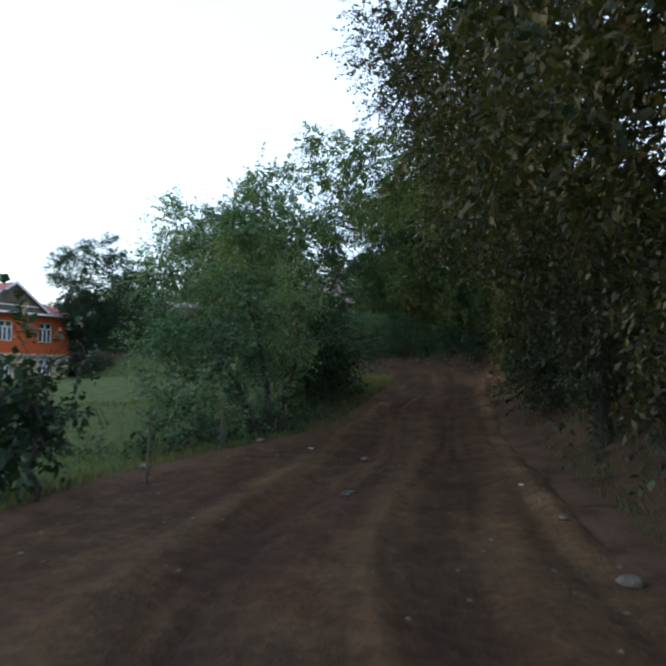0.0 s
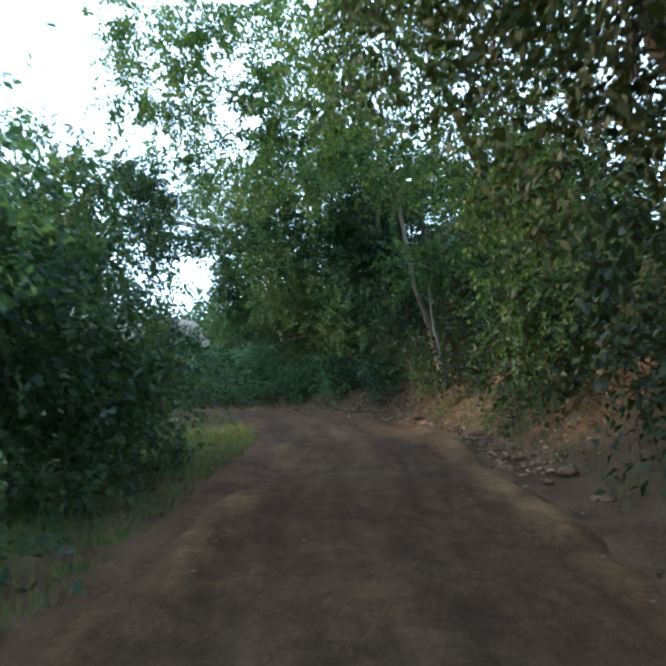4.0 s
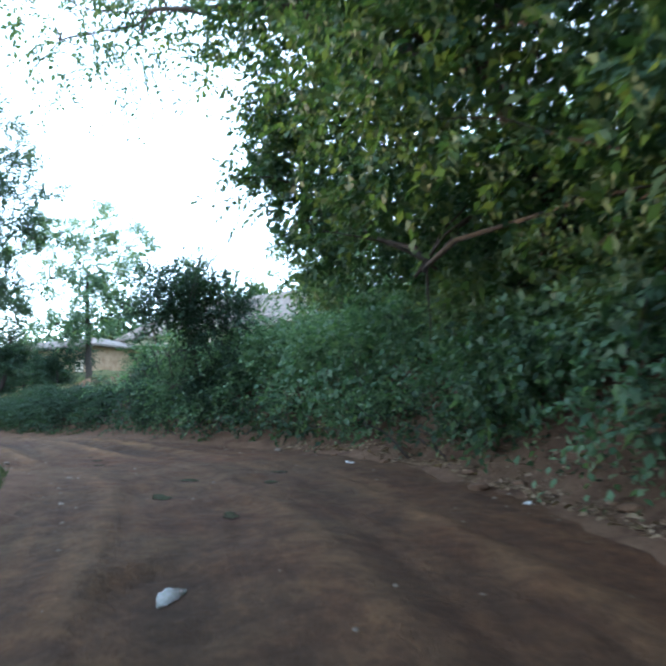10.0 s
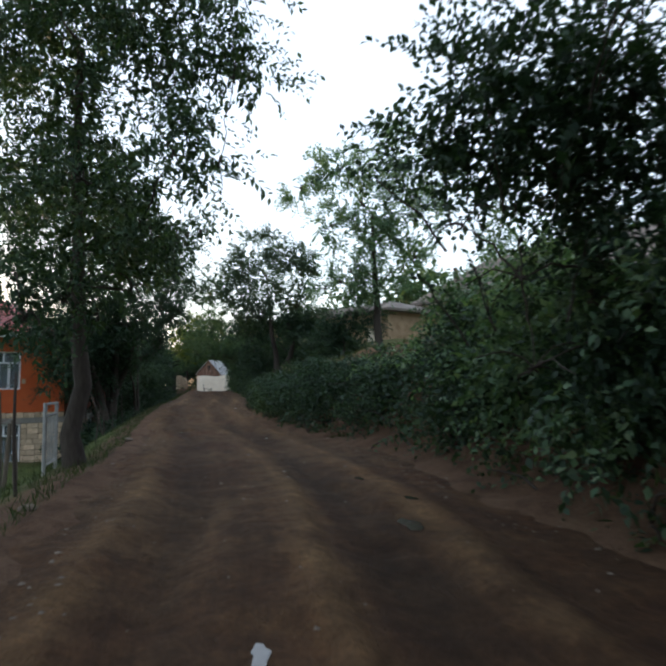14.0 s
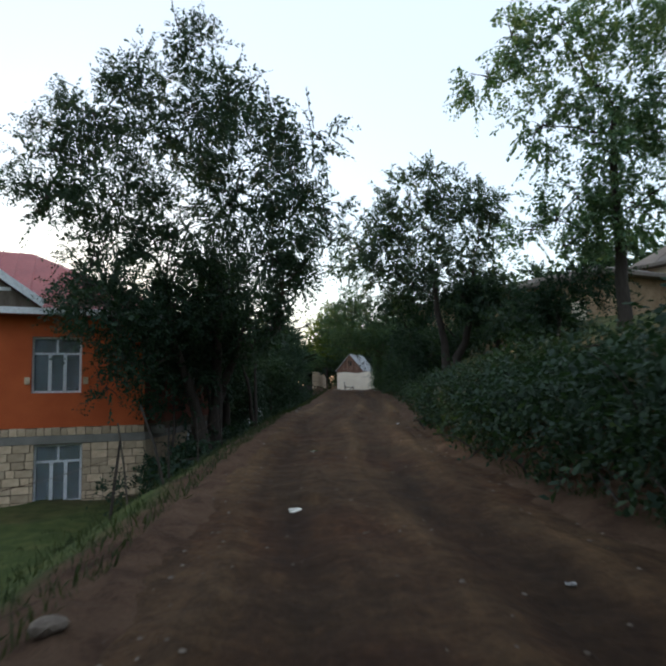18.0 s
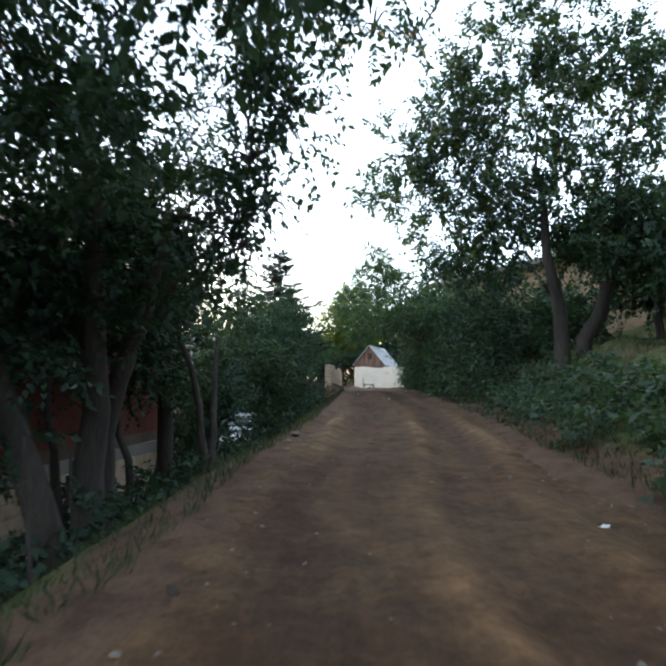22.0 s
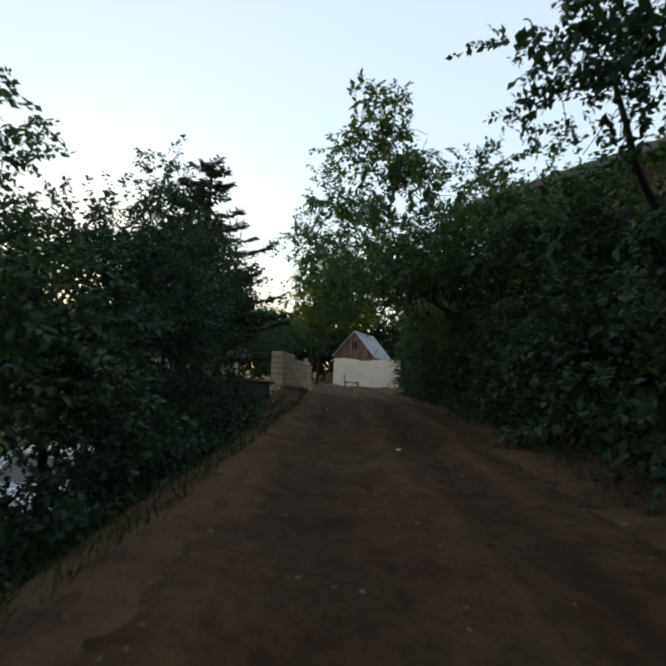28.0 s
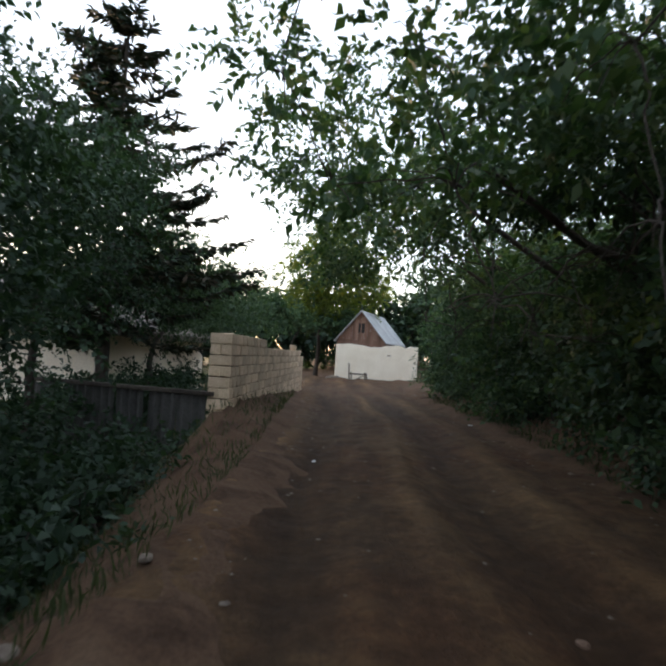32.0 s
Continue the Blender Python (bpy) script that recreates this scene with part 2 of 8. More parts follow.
def smooth_line(points, step):
    """A Catmull-Rom curve through the points, at even steps."""
    p = np.array(points, float)
    p = np.vstack([2 * p[0] - p[1], p, 2 * p[-1] - p[-2]])
    out = []
    for i in range(1, len(p) - 2):
        for k in np.linspace(0, 1, 24, endpoint=False):
            a, b, c, d = p[i - 1:i + 3]
            out.append(0.5 * (2 * b + (c - a) * k + (2 * a - 5 * b + 4 * c - d) * k ** 2 + (3 * b - a - 3 * c + d) * k ** 3))
    out = np.array(out)
    run = np.concatenate([[0], np.cumsum(np.hypot(*np.diff(out[:, :2], axis=0).T))])
    even = np.arange(0, run[-1], step)
    return np.stack([np.interp(even, run, out[:, i]) for i in range(3)], 1)


LINE = smooth_line(LANE, 0.15)
ALONG = np.arange(len(LINE)) * 0.15 - 12.0
TANGENT = np.gradient(LINE[:, :2], axis=0)
TANGENT /= np.linalg.norm(TANGENT, axis=1)[:, None]
SIDE = np.stack([TANGENT[:, 1], -TANGENT[:, 0]], 1)


def left_edge(u):
    return np.interp(u, [0, 6.8, 9, 10.4, 12, 13.5, 15, 16.5, 20, 25, 33, 40, 46, 60, 68, 73, 80, 83, 90, 97, 103], [2.9, 2.7, 2.0, 1.45, 0.95, 0.68, 0.48, 0.52, 1.1, 1.6, 1.5, 1.3, 1.1, 1.1, 1.1, 0.9, 0.62, 0.6, 0.6, 1.5, 2.5])


def right_edge(u):
    return np.interp(u, [0, 15, 20, 22, 26, 30, 34, 37, 42, 52, 56, 62, 74, 77, 81, 95, 103], [2.0, 2.05, 2.15, 2.6, 2.6, 3.0, 3.1, 2.7, 2.9, 2.2, 2.3, 2.3, 2.25, 2.55, 2.85, 3.0, 4.0])


def lane_at(u):
    i = np.clip(np.round((np.asarray(u, float) + 12.0) / 0.15).astype(int), 0, len(LINE) - 1)
    return LINE[i], TANGENT[i], SIDE[i]


def lane_coords(x, y):
    """For places: way along the lane, offset to its right, height of the lane there."""
    x, y = np.atleast_1d(np.asarray(x, float)), np.atleast_1d(np.asarray(y, float))
    u, s, z = np.empty_like(x), np.empty_like(x), np.empty_like(x)
    for a in range(0, len(x), 20000):
        b = slice(a, a + 20000)
        i = ((x[b, None] - LINE[None, ::3, 0]) ** 2 + (y[b, None] - LINE[None, ::3, 1]) ** 2).argmin(1) * 3
        dx, dy = x[b] - LINE[i, 0], y[b] - LINE[i, 1]
        u[b] = ALONG[i] + np.clip(dx * TANGENT[i, 0] + dy * TANGENT[i, 1], -0.3, 0.3)
        s[b] = dx * SIDE[i, 0] + dy * SIDE[i, 1]
        far = np.hypot(dx, dy)
        s[b] = np.where(far > np.abs(s[b]) + 1.0, np.sign(s[b]) * far, s[b])
        z[b] = LINE[i, 2]
    return u, s, z


def wave(x, y, f, seed):
    """Cheap smooth unevenness between about -1 and 1."""
    r = np.random.RandomState(seed)
    v = np.zeros_like(np.asarray(x, float))
    for k in range(7):
        a, ph, g = r.uniform(0, 2 * np.pi), r.uniform(0, 2 * np.pi), f * r.uniform(0.6, 1.9)
        v = v + np.sin(g * (x * np.cos(a) + y * np.sin(a)) + ph)
    return v / 4.2


def ease(v):
    v = np.clip(v, 0, 1)
    return v * v * (3 - 2 * v)


def ground_height(x, y):
    x, y = np.atleast_1d(np.asarray(x, float)), np.atleast_1d(np.asarray(y, float))
    u, s, z = lane_coords(x, y)
    r, l = s - right_edge(u), -s - left_edge(u)
    bank = np.interp(u, [0, 5, 10, 20, 30, 40, 50, 58, 66, 80, 92, 100], [0.5, 0.8, 1.3, 1.6, 2.0, 2.1, 1.9, 1.4, 1.6, 1.2, 0.7, 0.2])
    width = np.interp(u, [0, 10, 20, 30, 45, 60, 80], [2.6, 2.2, 1.9, 1.9, 2.0, 2.8, 2.4])
    up = bank * ease(r / width) + np.interp(u, [10, 25, 38, 46, 56, 68, 80, 95], [0.5, 1.0, 0.9, 0.6, 1.0, 1.7, 1.2, 0.6]) * ease((r - width) / 5.5)
    drop = np.interp(u, [0, 8, 13, 20, 27, 34, 40, 46, 56, 70, 78, 85, 92, 100], [0.25, 0.35, 0.55, 0.9, 1.1, 1.0, 1.1, 1.6, 1.85, 2.2, 2.2, 0.4, 0.3, 0.1])
    fall = np.interp(u, [0, 10, 20, 34, 44, 56, 70, 90], [7, 6, 7, 5, 3.6, 3.6, 3.2, 3.0])
    down = drop * ease(l / fall) + np.interp(u, [0, 20, 45, 70], [1.7, 1.5, 0.6, 0.3]) * ease((l - fall) / 14)
    h = z + np.where(r > 0, up, 0) - np.where(l > 0, down, 0)
    # soil heaped along the foot of the block wall
    h = h + 0.45 * np.exp(-((l - 0.7) / 0.42) ** 2) * np.interp(u, [79, 82, 90, 95], [0, 1, 0.75, 0])
    inside = np.minimum(-r, -l)
    h = h - 0.16 * ease((inside - 0.22) / 0.4)
    rough = 0.03 + 0.05 * ease(r / 2) + 0.02 * ease(l / 2)
    h = h + rough * wave(x, y, 2.2, 3) + 0.6 * rough * wave(x, y, 6.0, 4)
    return h + 0.10 * np.exp(-((r - 0.05) / 0.22) ** 2) * np.clip(0.6 + 0.6 * wave(x, y, 3.0, 8), 0, 1.2) + 0.06 * np.exp(-((l - 0.05) / 0.2) ** 2)


def ground_at(x, y):
    return float(ground_height(x, y)[0])


def spot(u, s, lift=0.0):
    """A place on the ground, by the way along the lane and the offset to its right."""
    p, _, side = lane_at(u)
    x, y = p[0] + side[0] * s, p[1] + side[1] * s
    return Vector((x, y, ground_at(x, y) + lift))


# ---------------------------------------------------------------- mesh helpers


def raw_mesh(name, verts, faces_flat, sizes, material, smooth=False):
    """A mesh from arrays: vertices, corner indices, corners of each face."""
    me = bpy.data.meshes.new(name)
    verts = np.asarray(verts, np.float32).reshape(-1, 3)
    faces_flat, sizes = np.asarray(faces_flat, np.int32).ravel(), np.asarray(sizes, np.int32)
    me.vertices.add(len(verts))
    me.vertices.foreach_set("co", verts.ravel())
    me.loops.add(len(faces_flat))
    me.loops.foreach_set("vertex_index", faces_flat)
    me.polygons.add(len(sizes))
    starts = np.concatenate([[0], np.cumsum(sizes)[:-1]]).astype(np.int32)
    me.polygons.foreach_set("loop_start", starts)
    if smooth:
        me.polygons.foreach_set("use_smooth", np.ones(len(sizes), bool))
    me.update(calc_edges=True)
    me.materials.append(material)
    return me


def part(name, bm, material, parent, label=""):
    """Links a bmesh (or a finished mesh) as one object under a thing or part."""
    if isinstance(bm, bpy.types.Mesh):
        me = bm
    else:
        me = bpy.data.meshes.new(name)
        bm.normal_update()
        bm.to_mesh(me)
        bm.free()
        me.materials.append(material)
    ob = new(name, me)
    ob.parent = parent
    if label:
        tagged(ob, label)
    return ob


def thing(name, place, label, category, group="", kind="", turn=0.0):
    ob = new(name)
    ob.matrix_world = Matrix.Translation(place) @ Matrix.Rotation(radians(turn), 4, "Z")
    return tagged(ob, label, category, group, kind)


def box(bm, a, b, bevel=0.0):
    """Adds a box between two corners, its edges bevelled."""
    a, b = Vector(a), Vector(b)
    got = bmesh.ops.create_cube(bm, size=1.0)
    for v in got["verts"]:
        v.co = Vector((a[i] + (v.co[i] + 0.5) * (b[i] - a[i]) for i in range(3)))
    if bevel:
        edges = {e for v in got["verts"] for e in v.link_edges}
        bmesh.ops.bevel(bm, geom=list(edges), offset=bevel, segments=1, affect="EDGES")
    return bm


def boxed(a, b, bevel=0.0):
    return box(bmesh.new(), a, b, bevel)


def tube_arrays(path, radii, sides=7, start=0):
    path, radii = np.asarray(path, float), np.asarray(radii, float)
    d = np.gradient(path, axis=0)
    d /= np.linalg.norm(d, axis=1)[:, None] + 1e-9
    ref = np.where(np.abs(d[:, 2:3]) > 0.9, np.array([[1.0, 0, 0]]), np.array([[0, 0, 1.0]]))
    a = np.cross(d, ref)
    a /= np.linalg.norm(a, axis=1)[:, None] + 1e-9
    b = np.cross(d, a)
    ang = np.linspace(0, 2 * np.pi, sides, endpoint=False)
    v = path[:, None] + radii[:, None, None] * (np.cos(ang)[None, :, None] * a[:, None] + np.sin(ang)[None, :, None] * b[:, None])
    n = len(path)
    i, j = np.meshgrid(np.arange(n - 1), np.arange(sides), indexing="ij")
    k = (j + 1) % sides
    f = np.stack([i * sides + j, i * sides + k, (i + 1) * sides + k, (i + 1) * sides + j], -1).reshape(-1, 4) + start
    return v.reshape(-1, 3), f


def tubes_mesh(name, tubes, material, sides=7):
    vs, fs, n = [], [], 0
    for path, radii in tubes:
        v, f = tube_arrays(path, radii, sides, n)
        vs.append(v)
        fs.append(f)
        n += len(v)
    f = np.concatenate(fs)
    return raw_mesh(name, np.concatenate(vs), f, np.full(len(f), 4), material, True)


def bent(a, b, sag, rng, n=7):
    """A crooked way from a to b."""
    a, b = np.asarray(a, float), np.asarray(b, float)
    k = np.linspace(0, 1, n)[:, None]
    p = a + (b - a) * k
    p[:, 2] += sag * np.sin(np.pi * k[:, 0])
    wob = rng.normal(0, 0.018 * np.linalg.norm(b - a), (n, 3))
    wob[0] = wob[-1] = 0
    return p + wob


# ---------------------------------------------------------------- plants
LEAF = np.array([[0, 0, 0], [0.29, 0.48, 0.08], [0, 1, -0.04], [-0.29, 0.44, 0.08]])


def turned(d, rng_roll):
    """Frames whose second axis is d, rolled by the given angles."""
    d = d / (np.linalg.norm(d, axis=1)[:, None] + 1e-9)
    ref = np.where(np.abs(d[:, 2:3]) > 0.95, np.array([[1.0, 0, 0]]), np.array([[0, 0, 1.0]]))
    x = np.cross(d, ref)
    x /= np.linalg.norm(x, axis=1)[:, None] + 1e-9
    z = np.cross(x, d)
    c, s = np.cos(rng_roll)[:, None], np.sin(rng_roll)[:, None]
    return np.stack([c * x + s * z, d, -s * x + c * z], -1)


def leaf_arrays(origin, way, size, roll, shape=LEAF):
    """Leaves at the origins, growing along way, as vertex and face arrays."""
    f = turned(way, roll)
    v = origin[:, None] + np.einsum("nij,kj->nki", f, shape) * size[:, None, None]
    faces = np.arange(len(origin))[:, None] * 4 + np.array([[0, 1, 2, 3]])
    return v.reshape(-1, 3), faces


def sprays(rng, blobs, density, leaf, length, droop=0.25, per=14, filler=0.5, narrow=1.0, base=(0, 0, 0)):
    """Leaf sprays gathered in uneven clumps over the given ellipsoids."""
    o, d, z = [], [], []
    for cx, cy, cz, rx, ry, rz in blobs:
        c, r = np.array([cx, cy, cz]), np.array([rx, ry, rz])
        area = 4 * np.pi * ((rx * ry) ** 1.6 / 3 + (rx * rz) ** 1.6 / 3 + (ry * rz) ** 1.6 / 3) ** (1 / 1.6)
        n = max(6, int(area * density))
        clumps = max(5, int(area * 0.9))
        way = rng.normal(size=(clumps, 3))
        way /= np.linalg.norm(way, axis=1)[:, None]
        seat = way * (0.62 + 0.45 * rng.random((clumps, 1)) ** 0.7)
        pick = rng.integers(0, clumps, n)
        unit = seat[pick] + rng.normal(0, 0.16, (n, 3))
        out = unit / (np.linalg.norm(unit, axis=1)[:, None] + 1e-6)
        o.append(c + unit * r)
        d.append(out * r / r.max() + rng.normal(0, 0.55, (n, 3)) + np.array([0, 0, 0.35]))
        z.append(np.ones(n))
        m = int(n * filler)
        if m:
            inner = rng.normal(0, 0.42, (m, 3))
            inner /= np.maximum(1, np.linalg.norm(inner, axis=1)[:, None] / 0.75)
            o.append(c + inner * r)
            d.append(rng.normal(size=(m, 3)))
            z.append(np.full(m, 1.45))
    o, d, z = np.concatenate(o), np.concatenate(d), np.concatenate(z)
    # nothing hangs into the way of a car, nothing grows below the ground
    tip = o + 0.5 * length * d / (np.linalg.norm(d, axis=1)[:, None] + 1e-9)
    keep = np.ones(len(o), bool)
    for q in (o, tip):
        u, s, lz = lane_coords(q[:, 0] + base[0], q[:, 1] + base[1])
        keep &= ~((s > -left_edge(u) - 0.15) & (s < right_edge(u) - 0.1) & (q[:, 2] + base[2] < lz + 2.6))
    o, d, z = o[keep], d[keep], z[keep]
    if not len(o):
        o, d, z = np.zeros((1, 3)), np.array([[0, 0, 1.0]]), np.ones(1)
    d /= np.linalg.norm(d, axis=1)[:, None] + 1e-9
    n = len(o)
    long = length * rng.uniform(0.6, 1.25, n)
    k = (np.arange(per) + 0.6) / per
    axis = o[:, None] + d[:, None] * (k[None, :, None] * long[:, None, None])
    axis[:, :, 2] -= droop * long[:, None] * k[None] ** 2
    side = np.cross(d, rng.normal(size=(n, 3)))
    side /= np.linalg.norm(side, axis=1)[:, None] + 1e-9
    sign = np.where(np.arange(per) % 2 == 0, 1.0, -1.0)
    way = d[:, None] * 0.7 + side[:, None] * sign[None, :, None] * 0.9 + rng.normal(0, 0.35, (n, per, 3))
    way[:, :, 2] -= 0.35
    size = leaf * rng.uniform(0.65, 1.25, (n, per)) * z[:, None]
    shape = LEAF * np.array([narrow, 1, 1])
    v, f = leaf_arrays(axis.reshape(-1, 3), way.reshape(-1, 3), size.ravel(), rng.normal(0, 0.7, n * per), shape)
    return v, f, o, d, long


def foliage_mesh(name, rng, blobs, material, **kw):
    v, f, *_ = sprays(rng, blobs, **kw)
    return raw_mesh(name, v, f, np.full(len(f), 4), material)


def tree(name, label, seed, base, blobs, leaves, bark, radius, trunks=None, category="tree", group="", density=9.0, leaf=0.13, length=0.55, droop=0.25, per=14, filler=0.5, narrow=1.0, limb_at=0.55, twigs=5, shoots=0, airy=()):
    """A tree or shrub: trunk (or several), a limb to each mass of its crown, twigs and leaves. Blobs are given in the world."""
    rng = np.random.default_rng(seed)
    base = np.array(base, float)
    t = thing(name, base, label, category, group)
    local = [(b[0] - base[0], b[1] - base[1], b[2] - base[2], b[3], b[4], b[5]) for b in blobs]
    top = np.average(np.array(local)[:, :3], axis=0, weights=[b[3] * b[5] for b in local])
    ways = trunks or [[(0, 0, -0.25), tuple(top * np.array([0.25, 0.25, limb_at])), tuple(top * np.array([0.8, 0.8, 1.0]))]]
    stems = []
    for w in ways:
        w = np.array(w, float)
        k = np.linspace(0, len(w) - 1, 9)
        p = np.stack([np.interp(k, np.arange(len(w)), w[:, i]) for i in range(3)], 1)
        p[1:-1] += rng.normal(0, 0.035, (7, 3)) * np.array([1, 1, 0.3])
        r = radius * np.linspace(1.0, 0.32, 9)
        r[0] *= 1.35
        stems.append(p)
        part("trunk", tubes_mesh("trunk", [(p, r)], bark, 9), None, t)
    twig_tubes = []
    # limbs fork from the stems or from the nearest mass already reached
    forks = [(p, radius * 0.19) for s in stems for p in s[4:]]
    for b in sorted(local, key=lambda b: min(np.linalg.norm(s[6] - np.array(b[:3])) for s in stems)):
        c = np.array(b[:3])
        start, thick = min(forks, key=lambda f: np.linalg.norm(f[0] - c) + 0.35 * max(0.0, f[0][2] - c[2]))
        end = max(0.35 * thick, 0.006)
        part("limb", tubes_mesh("limb", [(bent(start, c, 0.12 * b[5], rng), np.linspace(thick, end, 7))], bark, 5), None, t)
        forks.append((c, max(0.7 * thick, 0.008)))
        for _ in range(twigs):
            e = c + rng.normal(0, 0.5, 3) * np.array(b[3:])
            twig_tubes.append((bent(c + (e - c) * -0.1, e, 0.1, rng, 5), np.linspace(radius * 0.09, 0.005, 5)))
    v, f, *_ = sprays(rng, local, density=density, leaf=leaf, length=length, droop=droop, per=per, filler=filler, narrow=narrow, base=tuple(base))
    vs, fs, n = [v], [f], len(v)
    if airy:
        # thin hanging outer branches
        thin = [(b[0] - base[0], b[1] - base[1], b[2] - base[2], b[3], b[4], b[5]) for b in airy]
        for b in thin:
            c = np.array(b[:3])
            part("limb", tubes_mesh("limb", [(bent(stems[0][7], c, 0.5, rng), np.linspace(radius * 0.3, 0.015, 7))], bark, 4), None, t)
            for _ in range(7):
                twig_tubes.append((bent(c, c + rng.normal(0, 0.6, 3) * np.array(b[3:]), 0.05, rng, 5), np.linspace(0.015, 0.004, 5)))
        v, f, *_ = sprays(rng, thin, density=3.6, leaf=leaf, length=length * 1.3, droop=0.7, per=per, filler=0.1, base=tuple(base))
        vs.append(v)
        fs.append(f + n)
        n += len(v)
    if shoots:
        # young shoots standing out of the crown
        for _ in range(shoots):
            b = local[int(rng.integers(len(local)))]
            w = rng.normal(0, 0.7, 3)
            w[2] = abs(w[2]) + 0.5
            w /= np.linalg.norm(w)
            a = np.array(b[:3]) + w * np.array(b[3:]) * 0.7
            e = a + (w * 0.7 + np.array([0, 0, 0.4])) * rng.uniform(0.35, 0.9)
            p = bent(a, e, 0.05, rng, 6)
            twig_tubes.append((p, np.linspace(0.012, 0.004, 6)))
            k = int(rng.integers(14, 24))
            q = np.linspace(0.1, 1, k)
            o = np.stack([np.interp(q, np.linspace(0, 1, 6), p[:, i]) for i in range(3)], 1)
            d = rng.normal(0, 0.7, (k, 3)) + (e - a) * 0.5
            v, f = leaf_arrays(o, d, leaf * rng.uniform(0.6, 1.1, k), rng.normal(0, 0.8, k))
            vs.append(v)
            fs.append(f + n)
            n += len(v)
    if twig_tubes:
        tagged(part("twig", tubes_mesh("twig", twig_tubes, bark, 4), None, t), kind="stuff")
    f = np.concatenate(fs)
    part("crown", raw_mesh("crown", np.concatenate(vs), f, np.full(len(f), 4), leaves), None, t)
    return t

# ---------------------------------------------------------------- ground and lane


def grid_ground():
    def axis(lo, hi, step):
        mid = np.arange(lo, hi + step, step)
        grow = np.cumsum(0.5 * 1.28 ** np.arange(30))
        return np.concatenate([lo - grow[::-1], mid, hi + grow])

    xs, ys = axis(-84, 14, 0.32), axis(-28, 52, 0.32)
    x, y = np.meshgrid(xs, ys, indexing="ij")
    z = ground_height(x.ravel(), y.ravel())
    v = np.stack([x.ravel(), y.ravel(), z], 1)
    i, j = np.meshgrid(np.arange(len(xs) - 1), np.arange(len(ys) - 1), indexing="ij")
    w = len(ys)
    f = np.stack([i * w + j, (i + 1) * w + j, (i + 1) * w + j + 1, i * w + j + 1], -1).reshape(-1, 4)
    me = raw_mesh("ground", v, f, np.full(len(f), 4), M_GROUND, True)
    u, s, _ = lane_coords(v[:, 0], v[:, 1])
    l = -s - left_edge(u)
    g = np.where(s < 0, (0.15 + 0.55 * ease((l - 0.2) / 1.0)) * np.interp(u, [52, 62], [1.0, 0.5]), np.interp(u, [0, 8, 20, 45, 56, 70, 80], [0.4, 0.2, 0.05, 0.25, 0.5, 0.45, 0.2]) * ease((s - right_edge(u)) / 1.0))
    at = me.attributes.new("grass", "FLOAT", "POINT")
    at.data.foreach_set("value", g.astype(np.float32))
    tagged(new("ground", me), "sloping ground of grass, bare soil and leaf litter", "ground", kind="structure")


# puddles: place, half length, half width, turn
PUDDLES = [(-3.79, 9.54, 0.40, 0.14, 130), (-5.19, 10.88, 0.34, 0.11, 130), (-6.0, 12.5, 0.34, 0.10, 130), (-7.2, 13.0, 0.46, 0.13, 135), (-7.6, 13.9, 0.40, 0.12, 135), (-7.1, 15.0, 0.40, 0.12, 140), (-6.65, 14.1, 0.30, 0.11, 140),
           (-11.04, 15.71, 0.34, 0.10, 150), (-11.75, 16.2, 0.26, 0.07, 152), (-10.5, 15.25, 0.24, 0.10, 152), (-13.65, 18.85, 0.22, 0.07, 155), (-14.96, 19.28, 0.20, 0.07, 155), (-13.0, 18.25, 0.40, 0.14, 155),
           (-27.68, 22.53, 0.24, 0.09, 157), (-30.7, 22.92, 0.20, 0.08, 157), (-23.8, 20.8, 0.30, 0.08, 157), (-36.05, 26.58, 0.14, 0.06, 155), (-38.18, 27.7, 0.16, 0.06, 155), (1.44, -5.49, 0.26, 0.12, 110), (2.27, -7.76, 0.30, 0.14, 115)]


